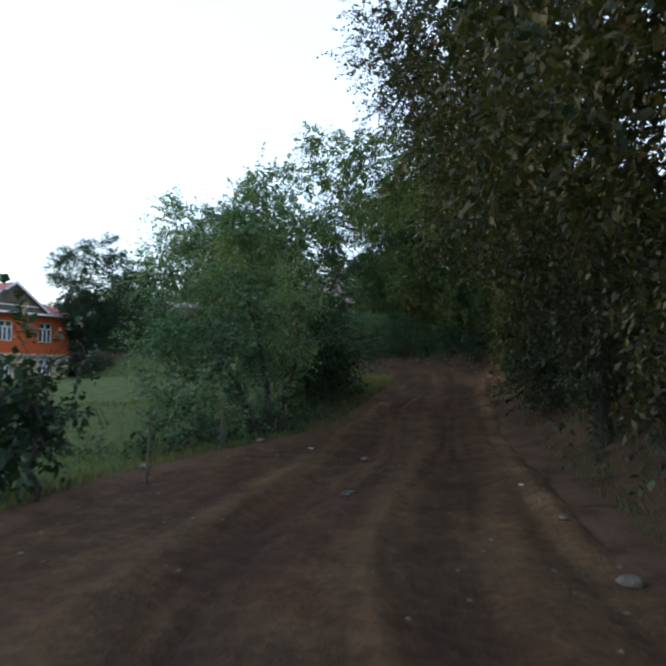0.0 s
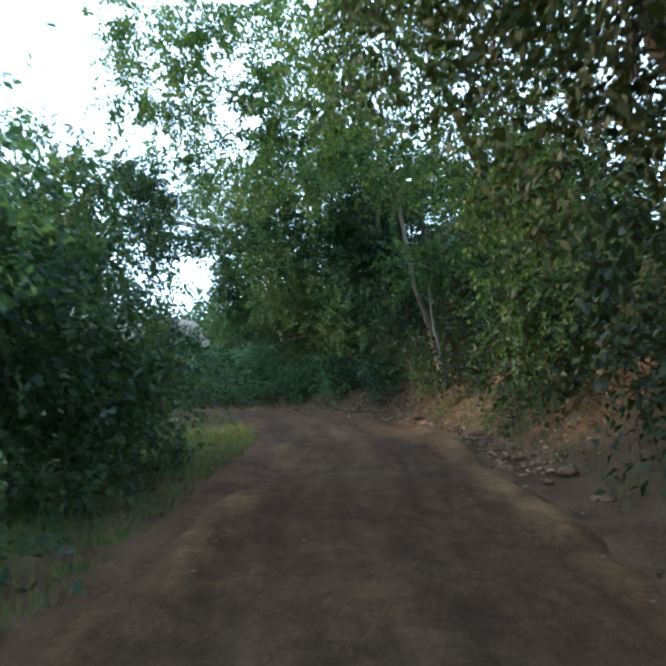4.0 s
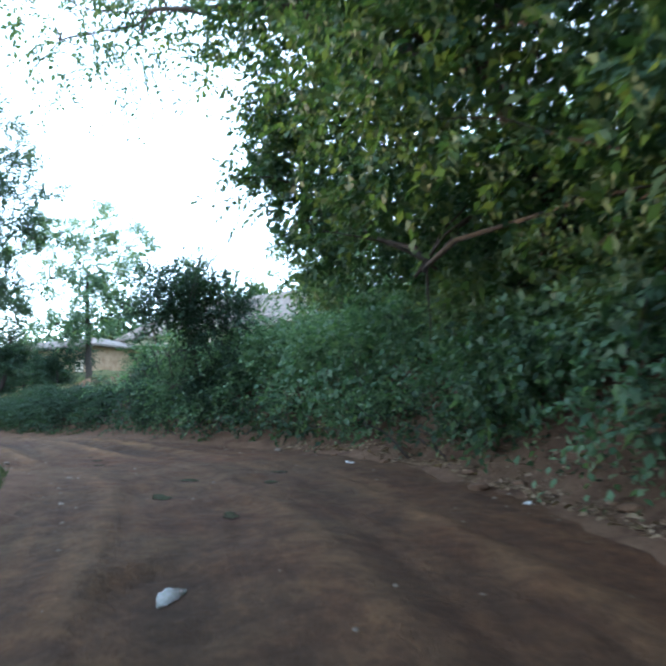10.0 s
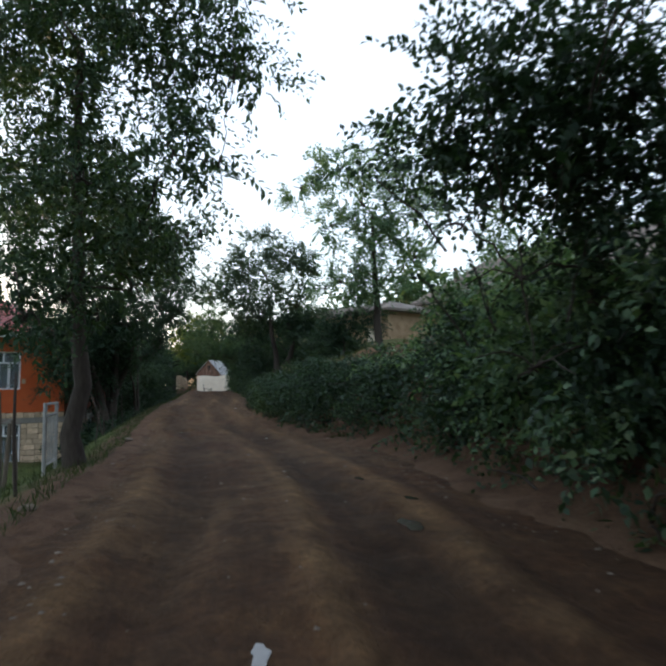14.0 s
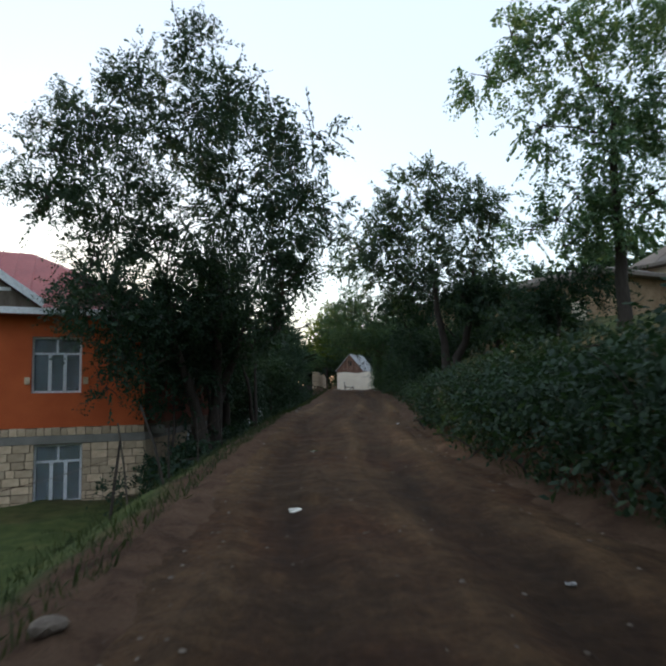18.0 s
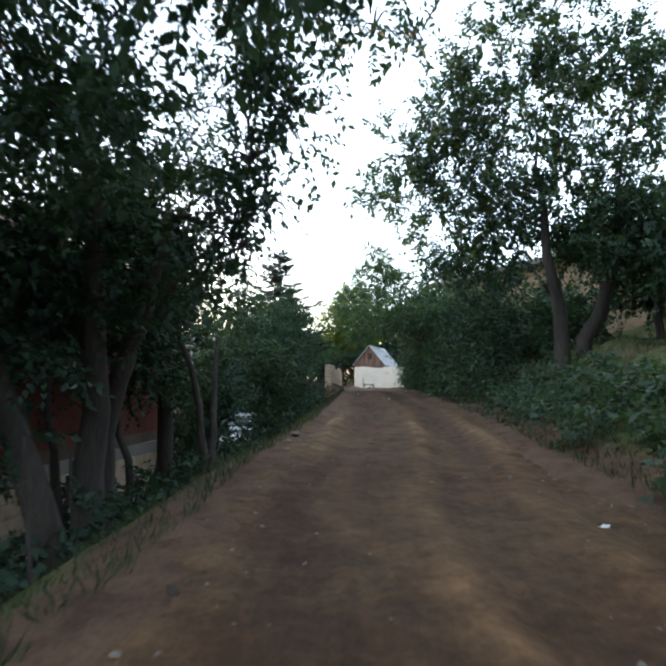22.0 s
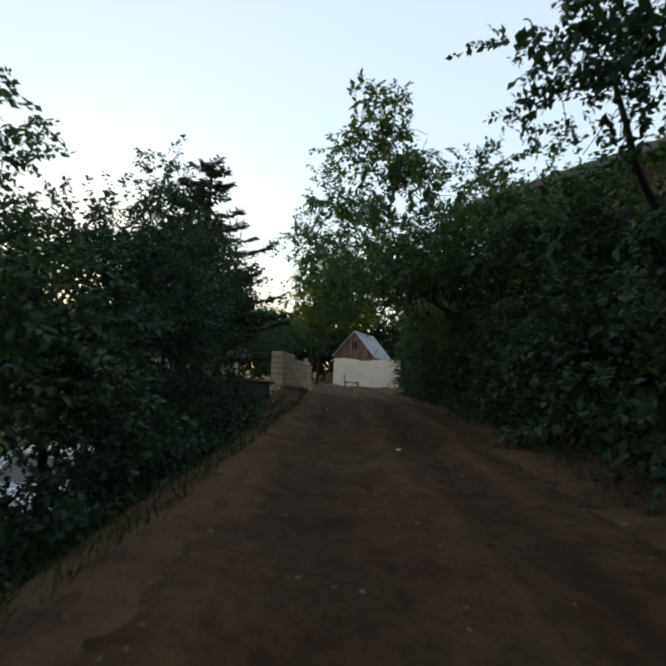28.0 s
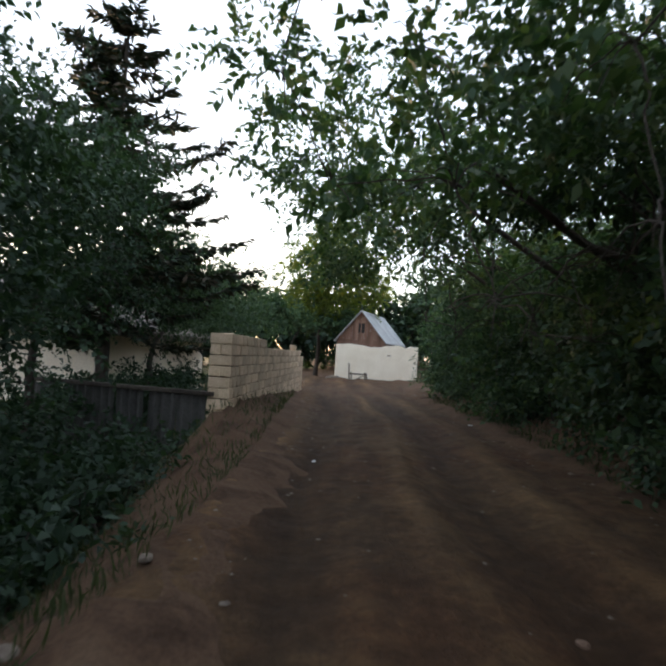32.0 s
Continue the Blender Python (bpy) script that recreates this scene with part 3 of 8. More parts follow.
def lane_relief(u, s, x, y):
    """Ruts, lips between them and unevenness: height over the lane's line, and the rut, lip and strength that shape it."""
    lo, hi = -left_edge(u) - 0.35, right_edge(u) + 0.35
    wander = 0.12 * np.sin(u * 0.31) + 0.08 * np.sin(u * 0.83 + 1)
    mid = 0.25 * (lo + hi) + 0.15
    rut = np.exp(-((s - mid - 0.72 - wander) / 0.27) ** 2) + np.exp(-((s - mid + 0.72 - wander) / 0.27) ** 2)
    lip = np.exp(-((s - mid - 0.22 - wander) / 0.14) ** 2) + np.exp(-((s - mid - 1.22 - wander) / 0.16) ** 2) + np.exp(-((s - mid + 1.22 - wander) / 0.16) ** 2)
    amp = np.clip(0.75 + 0.5 * wave(u, u * 0, 0.5, 9), 0.25, 1.3) * np.interp(u, [10, 14, 28, 36], [0.8, 0.4, 0.4, 0.9])
    rim = np.interp(u, [2, 6, 18, 24], [0, 1, 1, 0]) * np.exp(-((s - hi + 0.62) / 0.17) ** 2) + np.interp(u, [10.5, 12.5, 16, 19], [0, 1, 1, 0]) * np.exp(-((s - lo - 0.6) / 0.16) ** 2)
    rim = rim * np.clip(0.65 + 0.6 * wave(x, y, 2.6, 17), 0.1, 1.2)
    lip = 0.75 * lip + 1.2 * rim
    tread = 0.0
    for shift, sway in ((-0.95, 0.21), (-0.55, 0.33), (-0.18, 0.27), (0.48, 0.24), (0.86, 0.37), (1.45, 0.19)):
        tread = tread + np.exp(-((s - mid - shift - wander - 0.16 * np.sin(u * sway * 1.7 + 5 * shift)) / 0.055) ** 2)
    z = 0.05 * rim - 0.018 * tread + amp * (0.055 * lip - 0.085 * rut) + 0.018 * wave(u * 0.5, s * 1.8, 1.6, 11) + 0.014 * wave(x, y, 5.5, 12) + 0.007 * wave(x, y, 15, 13)
    return z, rut, lip, amp, rim


def lane_top(x, y):
    """Height of the lane's surface before any puddle is sunk into it."""
    x, y = np.atleast_1d(np.asarray(x, float)), np.atleast_1d(np.asarray(y, float))
    u, s, z = lane_coords(x, y)
    return z + lane_relief(u, s, x, y)[0]


def puddle_level(x, y, a, b, turn):
    k = np.linspace(0, 2 * np.pi, 16)
    c, s = math.cos(radians(turn)), math.sin(radians(turn))
    px, py = a * np.cos(k), b * np.sin(k)
    return float(lane_top(x + c * px - s * py, y + s * px + c * py).mean()) - 0.012


def lane_mesh():
    us = np.arange(-11.5, 108, 0.11)
    ks = np.linspace(0, 1, 92)
    p, _, side = lane_at(us)
    # finer than the table of the line: blend neighbours
    p = np.stack([np.interp(us, ALONG, LINE[:, i]) for i in range(3)], 1)
    side = np.stack([np.interp(us, ALONG, SIDE[:, i]) for i in range(2)], 1)
    lo, hi = -left_edge(us) - 0.35, right_edge(us) + 0.35
    s = lo[:, None] + (hi - lo)[:, None] * ks[None]
    x, y = p[:, None, 0] + side[:, None, 0] * s, p[:, None, 1] + side[:, None, 1] * s
    uu = us[:, None] + 0 * s
    relief, rut, lip, amp, rim = lane_relief(uu, s, x, y)
    z = p[:, None, 2] + relief
    for qx, qy, qa, qb, turn in PUDDLES:
        c0, s0 = math.cos(radians(turn)), math.sin(radians(turn))
        dx, dy = x - qx, y - qy
        near = ((c0 * dx + s0 * dy) / max(qa, 0.26)) ** 2 + ((-s0 * dx + c0 * dy) / max(qb, 0.22)) ** 2
        level = puddle_level(qx, qy, qa, qb, turn)
        hole = 1 - ease((near - 1.3) / 2.2)
        z = z * (1 - hole) + hole * (level - 0.008)
    edge = np.minimum(ks, 1 - ks)[None] * (hi - lo)[:, None]
    z = z - 0.10 * (1 - ease(edge / 0.30))
    v = np.stack([x, y, z], -1).reshape(-1, 3)
    w = len(ks)
    i, j = np.meshgrid(np.arange(len(us) - 1), np.arange(w - 1), indexing="ij")
    f = np.stack([i * w + j, (i + 1) * w + j, (i + 1) * w + j + 1, i * w + j + 1], -1).reshape(-1, 4)[:, ::-1]
    me = raw_mesh("road", v, f, np.full(len(f), 4), M_ROAD, True)
    streak = wave(us, us * 0, 1.3, 15)[:, None] * 0.3 + 0.8
    crest = np.clip(amp * lip * streak * 1.15 + 0.85 * rim + 0.75 * np.exp(-(edge / 0.45) ** 2) * np.clip(0.5 + 0.6 * wave(x, y, 1.2, 16), 0, 1), 0, 0.9)
    dry = np.interp(uu, [50, 57, 64, 71], [0.0, 1.0, 1.0, 0.0])
    crest = np.clip(crest + dry * (0.22 + 0.25 * np.clip(wave(x, y, 0.8, 21), -0.6, 1)), 0, 0.9)
    cr = me.attributes.new("crest", "FLOAT", "POINT")
    cr.data.foreach_set("value", crest.ravel().astype(np.float32))
    lay = np.stack([uu * 0.35, s * 3.2, 0 * s], -1).reshape(-1, 3).astype(np.float32)
    me.attributes.new("lay", "FLOAT_VECTOR", "POINT").data.foreach_set("vector", lay.ravel())
    damp = np.clip(amp * rut * 0.8 + 0.3 * wave(x, y, 0.9, 14) - 0.1, 0, 0.9) * (1 - 0.5 * dry)
    at = me.attributes.new("damp", "FLOAT", "POINT")
    at.data.foreach_set("value", damp.ravel().astype(np.float32))
    tagged(new("road", me), "rutted brown dirt lane with damp wheel tracks", "road", kind="structure")


grid_ground()
lane_mesh()

# ---------------------------------------------------------------- trees and shrubs


def at_ground(x, y, lift=0.0):
    return (x, y, ground_at(x, y) + lift)


BIG_LEAF = dict(leaf=0.15, length=0.6)
# by the start: tree on the field side, shrubs
tree("field_tree", "bushy young tree with several leaning stems at the field edge", 11, at_ground(-0.72, -4.44),
     [(-1.4, -4.8, 3.4, 0.61, 0.61, 0.51), (-0.8, -4.6, 4.1, 0.51, 0.51, 0.44), (-2.1, -4.9, 3.4, 0.55, 0.55, 0.46), (-2.5, -5.1, 2.5, 0.55, 0.55, 0.46), (-1.4, -4.8, 2.4, 0.61, 0.61, 0.51), (-0.7, -4.3, 3.1, 0.55, 0.55, 0.46), (-0.9, -4.7, 1.7, 0.61, 0.61, 0.51), (-1.8, -4.9, 1.6, 0.67, 0.67, 0.57), (-0.6, -3.9, 1.9, 0.61, 0.61, 0.51), (-2.7, -5.1, 1.4, 0.61, 0.61, 0.51), (-1.5, -4.9, 0.9, 0.55, 0.55, 0.46), (-2.2, -5.3, 0.7, 0.55, 0.55, 0.46), (-0.7, -3.9, 1.0, 0.55, 0.55, 0.46), (-1.0, -4.9, 0.2, 0.43, 0.43, 0.37), (-1.9, -5.3, 0.1, 0.43, 0.43, 0.37), (-1.5, -2.4, 2.4, 0.55, 0.55, 0.5), (-1.6, -2.0, 1.6, 0.6, 0.6, 0.5)], M_LIT_BRAMBLE, M_BARK, 0.065,
     trunks=[[(0, 0, -0.2), (-0.15, -0.1, 1.2), (-0.4, -0.3, 2.4)], [(0.05, 0.1, -0.2), (0.2, 0.3, 1.2), (0.25, 0.4, 2.2)], [(-0.1, 0, -0.2), (-0.6, -0.3, 0.9), (-1.0, -0.5, 1.7)]], leaf=0.062, density=30, filler=0.3)
tree("shrub", "dark rounded shrub on the grass beside the lane", 12, at_ground(0.2, -9.9),
     [(0.1, -9.8, 0.6, 0.7, 0.7, 0.8), (-0.5, -9.6, 0.3, 0.6, 0.6, 0.5), (-0.0, -9.6, 0.9, 0.40, 0.40, 0.34), (0.0, -9.2, 1.0, 0.28, 0.28, 0.24), (-0.1, -9.8, 0.4, 0.43, 0.43, 0.37), (0.1, -9.2, 0.4, 0.25, 0.25, 0.22), (0.3, -9.8, 0.1, 0.25, 0.25, 0.21)], M_DARK, M_BARK, 0.03, category="shrub", leaf=0.09, density=12)
tree("shrub", "green shrub with broken dead sticks at the bend", 13, at_ground(-1.6, -1.6),
     [(-1.4, -2.0, 1.2, 0.7, 0.8, 0.8), (-2.1, -0.4, 1.0, 0.9, 1.0, 0.8), (-2.8, -1.4, 1.6, 1.0, 1.0, 1.0)], M_BRAMBLE, M_BARK, 0.035, category="shrub", leaf=0.075, density=18)
tree("shrub", "dark green scrub inside the bend", 53, at_ground(-2.6, 2.0),
     [(-2.4, 2.6, 1.4, 0.47, 0.47, 0.40), (-2.3, 3.6, 1.6, 0.41, 0.41, 0.35), (-2.5, 1.5, 1.2, 0.54, 0.54, 0.46), (-1.3, 0.3, 0.4, 0.21, 0.21, 0.18), (-1.1, -0.5, 0.2, 0.19, 0.19, 0.16), (-2.3, 0.6, 0.9, 0.42, 0.42, 0.36)], M_BRAMBLE, M_BARK, 0.03, category="shrub", leaf=0.08, density=14)
tree("tree", "pale green tree standing inside the bend", 14, at_ground(-8.6, 6.6),
     [(-8.6, 7.2, 6.0, 2.0, 2.0, 1.8), (-7.6, 6.0, 4.3, 1.6, 1.6, 1.3), (-9.8, 8.0, 4.3, 1.6, 1.6, 1.4)], M_WILLOW, M_BARK, 0.14, leaf=0.14, density=6)
tree("tree", "blue-green bushy tree behind the scrub inside the bend", 15, at_ground(-5.2, 3.6),
     [(-5.6, 3.3, 4.9, 0.80, 0.80, 0.68), (-4.8, 4.0, 5.0, 0.80, 0.80, 0.68), (-4.5, 4.7, 4.3, 0.80, 0.80, 0.68), (-5.7, 3.0, 3.6, 0.80, 0.80, 0.68), (-5.0, 3.7, 3.7, 0.90, 0.90, 0.77), (-4.6, 5.0, 5.4, 0.50, 0.50, 0.45), (-4.7, 4.4, 2.4, 0.9, 0.9, 0.8), (-5.9, 3.2, 2.2, 0.9, 0.9, 0.8), (-4.3, 4.95, 3.6, 0.5, 0.5, 0.42), (-4.3, 4.85, 4.2, 0.45, 0.45, 0.38), (-4.0, 5.1, 3.0, 0.42, 0.42, 0.36)], M_BRAMBLE, M_BARK, 0.10, leaf=0.085, density=13, filler=0.3)
tree("shrub", "tall green thicket crowding the inner verge of the bend", 58, at_ground(-1.6, -0.9),
     [(-1.7, -1.2, 1.5, 0.50, 0.50, 0.42), (-1.5, -0.7, 1.5, 0.50, 0.50, 0.42), (-1.8, -1.5, 0.9, 0.50, 0.50, 0.42), (-1.4, -1.2, 0.9, 0.50, 0.50, 0.42), (-1.5, -0.4, 1.0, 0.40, 0.40, 0.34), (-1.4, -1.7, 0.5, 0.40, 0.40, 0.34)], M_BRAMBLE, M_BARK, 0.03, category="shrub", leaf=0.07, density=18)
# trees on the bank over the first stretch
RIGHT_FIRST = [
    (15, 5.6, -9.4, [(5.0, -8.3, 3.0, 1.6, 2.0, 2.2), (6.3, -9.6, 2.2, 1.8, 2.0, 2.2), (5.6, -8.6, 5.4, 2.0, 2.2, 1.8)]),
    (16, 4.6, -5.0, [(3.9, -4.9, 3.2, 1.5, 1.9, 2.1), (4.9, -5.4, 1.4, 1.2, 1.6, 1.2), (3.9, -5.0, 5.8, 2.0, 2.2, 1.8)]),
    (17, 3.6, -1.0, [(2.9, -1.3, 3.2, 1.5, 1.9, 2.0), (3.9, -1.4, 1.3, 1.1, 1.5, 1.1), (2.2, -1.5, 5.8, 2.0, 2.0, 1.8), (1.4, -2.2, 7.0, 1.6, 1.6, 1.2)]),
    (18, 2.9, 2.6, [(2.6, 2.2, 3.0, 1.4, 1.8, 1.7), (2.9, 2.8, 1.5, 1.0, 1.4, 1.0), (1.6, 2.6, 5.4, 1.9, 2.0, 1.6), (0.4, 2.4, 6.9, 1.5, 1.5, 1.1)]),
]
# most of these hornbeams take the leaf colour that holds the bank's shade
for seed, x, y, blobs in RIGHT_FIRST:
    tree("hornbeam", "leafy tree on the bank leaning over the lane", seed, at_ground(x, y), blobs, M_WILLOW if seed == 18 else M_SHADED_OLIVE, M_BARK, 0.12, group="trees on the bank", leaf=0.072, density=24 if seed == 17 else 18, filler=0.42, length=0.5, droop=0.45)
tree("hornbeam", "tall tree whose boughs meet over the bend", 52, at_ground(2.5, 5.6),
     [(-3.5, 8.7, 7.4, 0.8, 0.8, 0.6), (-2.5, 9.0, 6.9, 0.8, 0.8, 0.6), (-4.8, 8.8, 6.9, 0.7, 0.7, 0.5), (-4.6, 10.6, 7.9, 0.8, 0.8, 0.6), (-3.2, 9.2, 8.0, 0.8, 0.8, 0.6), (-1.8, 6.0, 7.2, 0.8, 0.8, 0.6), (-1.9, 5.8, 8.5, 0.9, 0.9, 0.7), (-3.7, 4.5, 7.5, 0.98, 0.98, 0.84), (-4.9, 5.2, 7.2, 0.78, 0.78, 0.66), (-2.6, 3.7, 7.6, 0.74, 0.74, 0.63), (-2.5, 4.9, 6.7, 0.81, 0.81, 0.68), (-4.8, 6.5, 6.2, 0.84, 0.84, 0.71), (-4.4, 6.8, 4.8, 0.73, 0.73, 0.62), (-4.6, 4.1, 8.3, 0.63, 0.63, 0.53)], M_WILLOW, M_BARK, 0.12, group="trees on the bank", leaf=0.09, density=14, filler=0.3, length=0.6, droop=0.5,
     trunks=[[(0, 0, -0.3), (-0.4, -0.2, 2.5), (-1.4, -0.5, 5.0), (-3.0, -0.8, 6.6)]])
# leaning slender trunks at the bend
tree("leaning_tree", "slender tree with a pale bare trunk leaning from the bank", 19, at_ground(0.87, 8.9),
     [(-0.9, 6.2, 6.8, 1.2, 1.2, 0.9), (0.3, 7.4, 6.0, 0.7, 0.7, 0.5), (1.6, 8.6, 6.3, 0.8, 0.8, 0.6)], M_WILLOW, M_PALE_BARK, 0.08,
     trunks=[[(0, 0, -0.3), (-0.22, -0.3, 0.9), (-0.6, -0.7, 2.1), (-0.85, -1.3, 4.0), (-1.2, -1.9, 5.0)]], leaf=0.12, density=8)
tree("leaning_tree", "thin bare sapling leaning from the littered bank", 20, at_ground(1.14, 7.6),
     [(0.9, 7.5, 3.9, 0.9, 0.9, 0.6)], M_WILLOW, M_PALE_BARK, 0.045,
     trunks=[[(0, 0, -0.3), (-0.32, -0.25, 0.95), (-0.45, -0.3, 2.2)]], leaf=0.12, density=8)
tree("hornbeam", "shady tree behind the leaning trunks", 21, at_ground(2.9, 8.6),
     [(2.2, 8.8, 3.4, 1.4, 1.6, 1.2), (3.2, 7.0, 2.6, 1.3, 1.5, 1.2), (2.6, 10.4, 4.6, 1.7, 1.7, 1.4), (2.0, 11.0, 2.4, 1.3, 1.3, 1.0), (3.5, 8.5, 5.6, 2.0, 2.0, 1.5)], M_SHADED_OLIVE, M_BARK, 0.12, leaf=0.11, density=12)
# the great tree on the outside of the bend
tree("great_tree", "great walnut tree with a crown that hangs over the bend", 22, at_ground(-3.6, 15.6),
     [(-3.6, 13.9, 5.4, 2.2, 2.0, 2.0), (-2.5, 13.0, 3.4, 1.4, 1.3, 1.3), (-4.9, 14.5, 3.4, 1.5, 1.3, 1.3), (-5.6, 15.4, 7.2, 2.4, 2.2, 1.7), (-7.4, 16.3, 5.3, 0.8, 0.8, 0.8), (-7.9, 16.7, 6.2, 0.8, 0.8, 0.8), (-6.8, 16.0, 4.5, 0.8, 0.8, 0.7), (-3.0, 14.8, 8.4, 2.4, 2.4, 1.7), (-6.4, 18.2, 6.0, 1.8, 1.8, 1.3)],
     M_WALNUT, M_BARK, 0.24, leaf=0.1, density=15, length=0.5,
     airy=[(-9.3, 15.4, 8.4, 1.3, 1.3, 0.9), (-10.8, 16.4, 9.0, 1.4, 1.4, 1.0), (-8.0, 14.6, 8.9, 1.3, 1.3, 0.9), (-10.4, 14.3, 8.3, 1.1, 1.1, 0.8), (-12.0, 15.6, 8.8, 1.1, 1.1, 0.8), (-8.8, 16.6, 9.8, 1.5, 1.5, 1.0), (-6.6, 13.8, 9.4, 1.3, 1.3, 0.9)])
# added tree that colours in the sun on the great tree's crown
tree("bank_tree", "sunlit boughs of the great tree, added as a yellow-green tree", 72, at_ground(-5.6, 18.8),
     [(-7.2, 16.4, 7.4, 1.5, 1.5, 1.1), (-6.0, 15.0, 8.9, 1.2, 1.2, 0.9), (-7.6, 15.8, 8.9, 1.1, 1.1, 0.8), (-5.0, 13.8, 8.6, 1.0, 1.0, 0.8)], M_SUNLIT, M_BARK, 0.1, leaf=0.09, density=12, filler=0.3)
# deep shade on the bank is put into near-black leaves
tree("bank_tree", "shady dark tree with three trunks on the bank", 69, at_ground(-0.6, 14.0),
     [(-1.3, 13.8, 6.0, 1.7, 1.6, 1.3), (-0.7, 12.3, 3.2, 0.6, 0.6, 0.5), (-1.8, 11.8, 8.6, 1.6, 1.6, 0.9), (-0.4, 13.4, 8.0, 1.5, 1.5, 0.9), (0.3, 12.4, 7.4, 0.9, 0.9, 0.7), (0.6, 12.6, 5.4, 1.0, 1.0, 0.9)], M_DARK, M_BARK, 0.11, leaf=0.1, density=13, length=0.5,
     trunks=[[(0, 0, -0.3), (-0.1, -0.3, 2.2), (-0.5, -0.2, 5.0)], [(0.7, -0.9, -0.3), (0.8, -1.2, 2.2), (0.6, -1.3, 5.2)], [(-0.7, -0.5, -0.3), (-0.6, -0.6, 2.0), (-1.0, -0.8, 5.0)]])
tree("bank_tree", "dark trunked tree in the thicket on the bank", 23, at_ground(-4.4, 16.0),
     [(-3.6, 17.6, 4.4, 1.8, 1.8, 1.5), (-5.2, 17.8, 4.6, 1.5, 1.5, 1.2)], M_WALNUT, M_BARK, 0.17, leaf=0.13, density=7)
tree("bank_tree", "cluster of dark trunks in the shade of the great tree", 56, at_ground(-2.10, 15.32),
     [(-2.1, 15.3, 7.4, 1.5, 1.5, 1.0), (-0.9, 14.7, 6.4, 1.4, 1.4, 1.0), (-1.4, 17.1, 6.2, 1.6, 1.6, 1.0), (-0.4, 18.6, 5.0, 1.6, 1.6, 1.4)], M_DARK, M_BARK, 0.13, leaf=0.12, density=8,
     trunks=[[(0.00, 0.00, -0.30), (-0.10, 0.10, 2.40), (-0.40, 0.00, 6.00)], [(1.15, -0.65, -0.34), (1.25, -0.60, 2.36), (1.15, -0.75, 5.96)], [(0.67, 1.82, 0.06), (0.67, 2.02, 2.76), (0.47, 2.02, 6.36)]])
# dark plum on the hedge bank
tree("plum_tree", "dark dense plum tree with upright shoots on the bank", 24, at_ground(-12.3, 19.9),
     [(-12.1, 19.0, 4.0, 1.0, 1.0, 0.8), (-12.3, 18.8, 3.2, 0.9, 0.9, 0.8), (-11.7, 19.5, 4.6, 0.7, 0.7, 0.6), (-12.4, 18.6, 4.5, 0.6, 0.6, 0.6), (-11.5, 19.9, 4.1, 0.8, 0.8, 0.7), (-12.5, 19.6, 4.3, 0.8, 0.8, 0.7), (-12.8, 18.7, 3.7, 0.6, 0.6, 0.5), (-12.0, 19.1, 4.9, 0.6, 0.6, 0.5), (-12.3, 18.9, 2.5, 0.9, 0.9, 0.6), (-11.6, 19.7, 3.0, 0.8, 0.8, 0.6)], M_DARK, M_BARK, 0.09, leaf=0.07, density=19, filler=0.5, shoots=60)
tree("tree", "olive green tree behind the hedge bank", 25, at_ground(-12.4, 27.0),
     [(-12.4, 26.6, 6.4, 1.9, 1.9, 1.5), (-10.6, 25.8, 6.8, 1.8, 1.8, 1.4), (-11.5, 27, 4.6, 2, 2, 1.4)], M_WALNUT, M_BARK, 0.14, density=5, **BIG_LEAF)
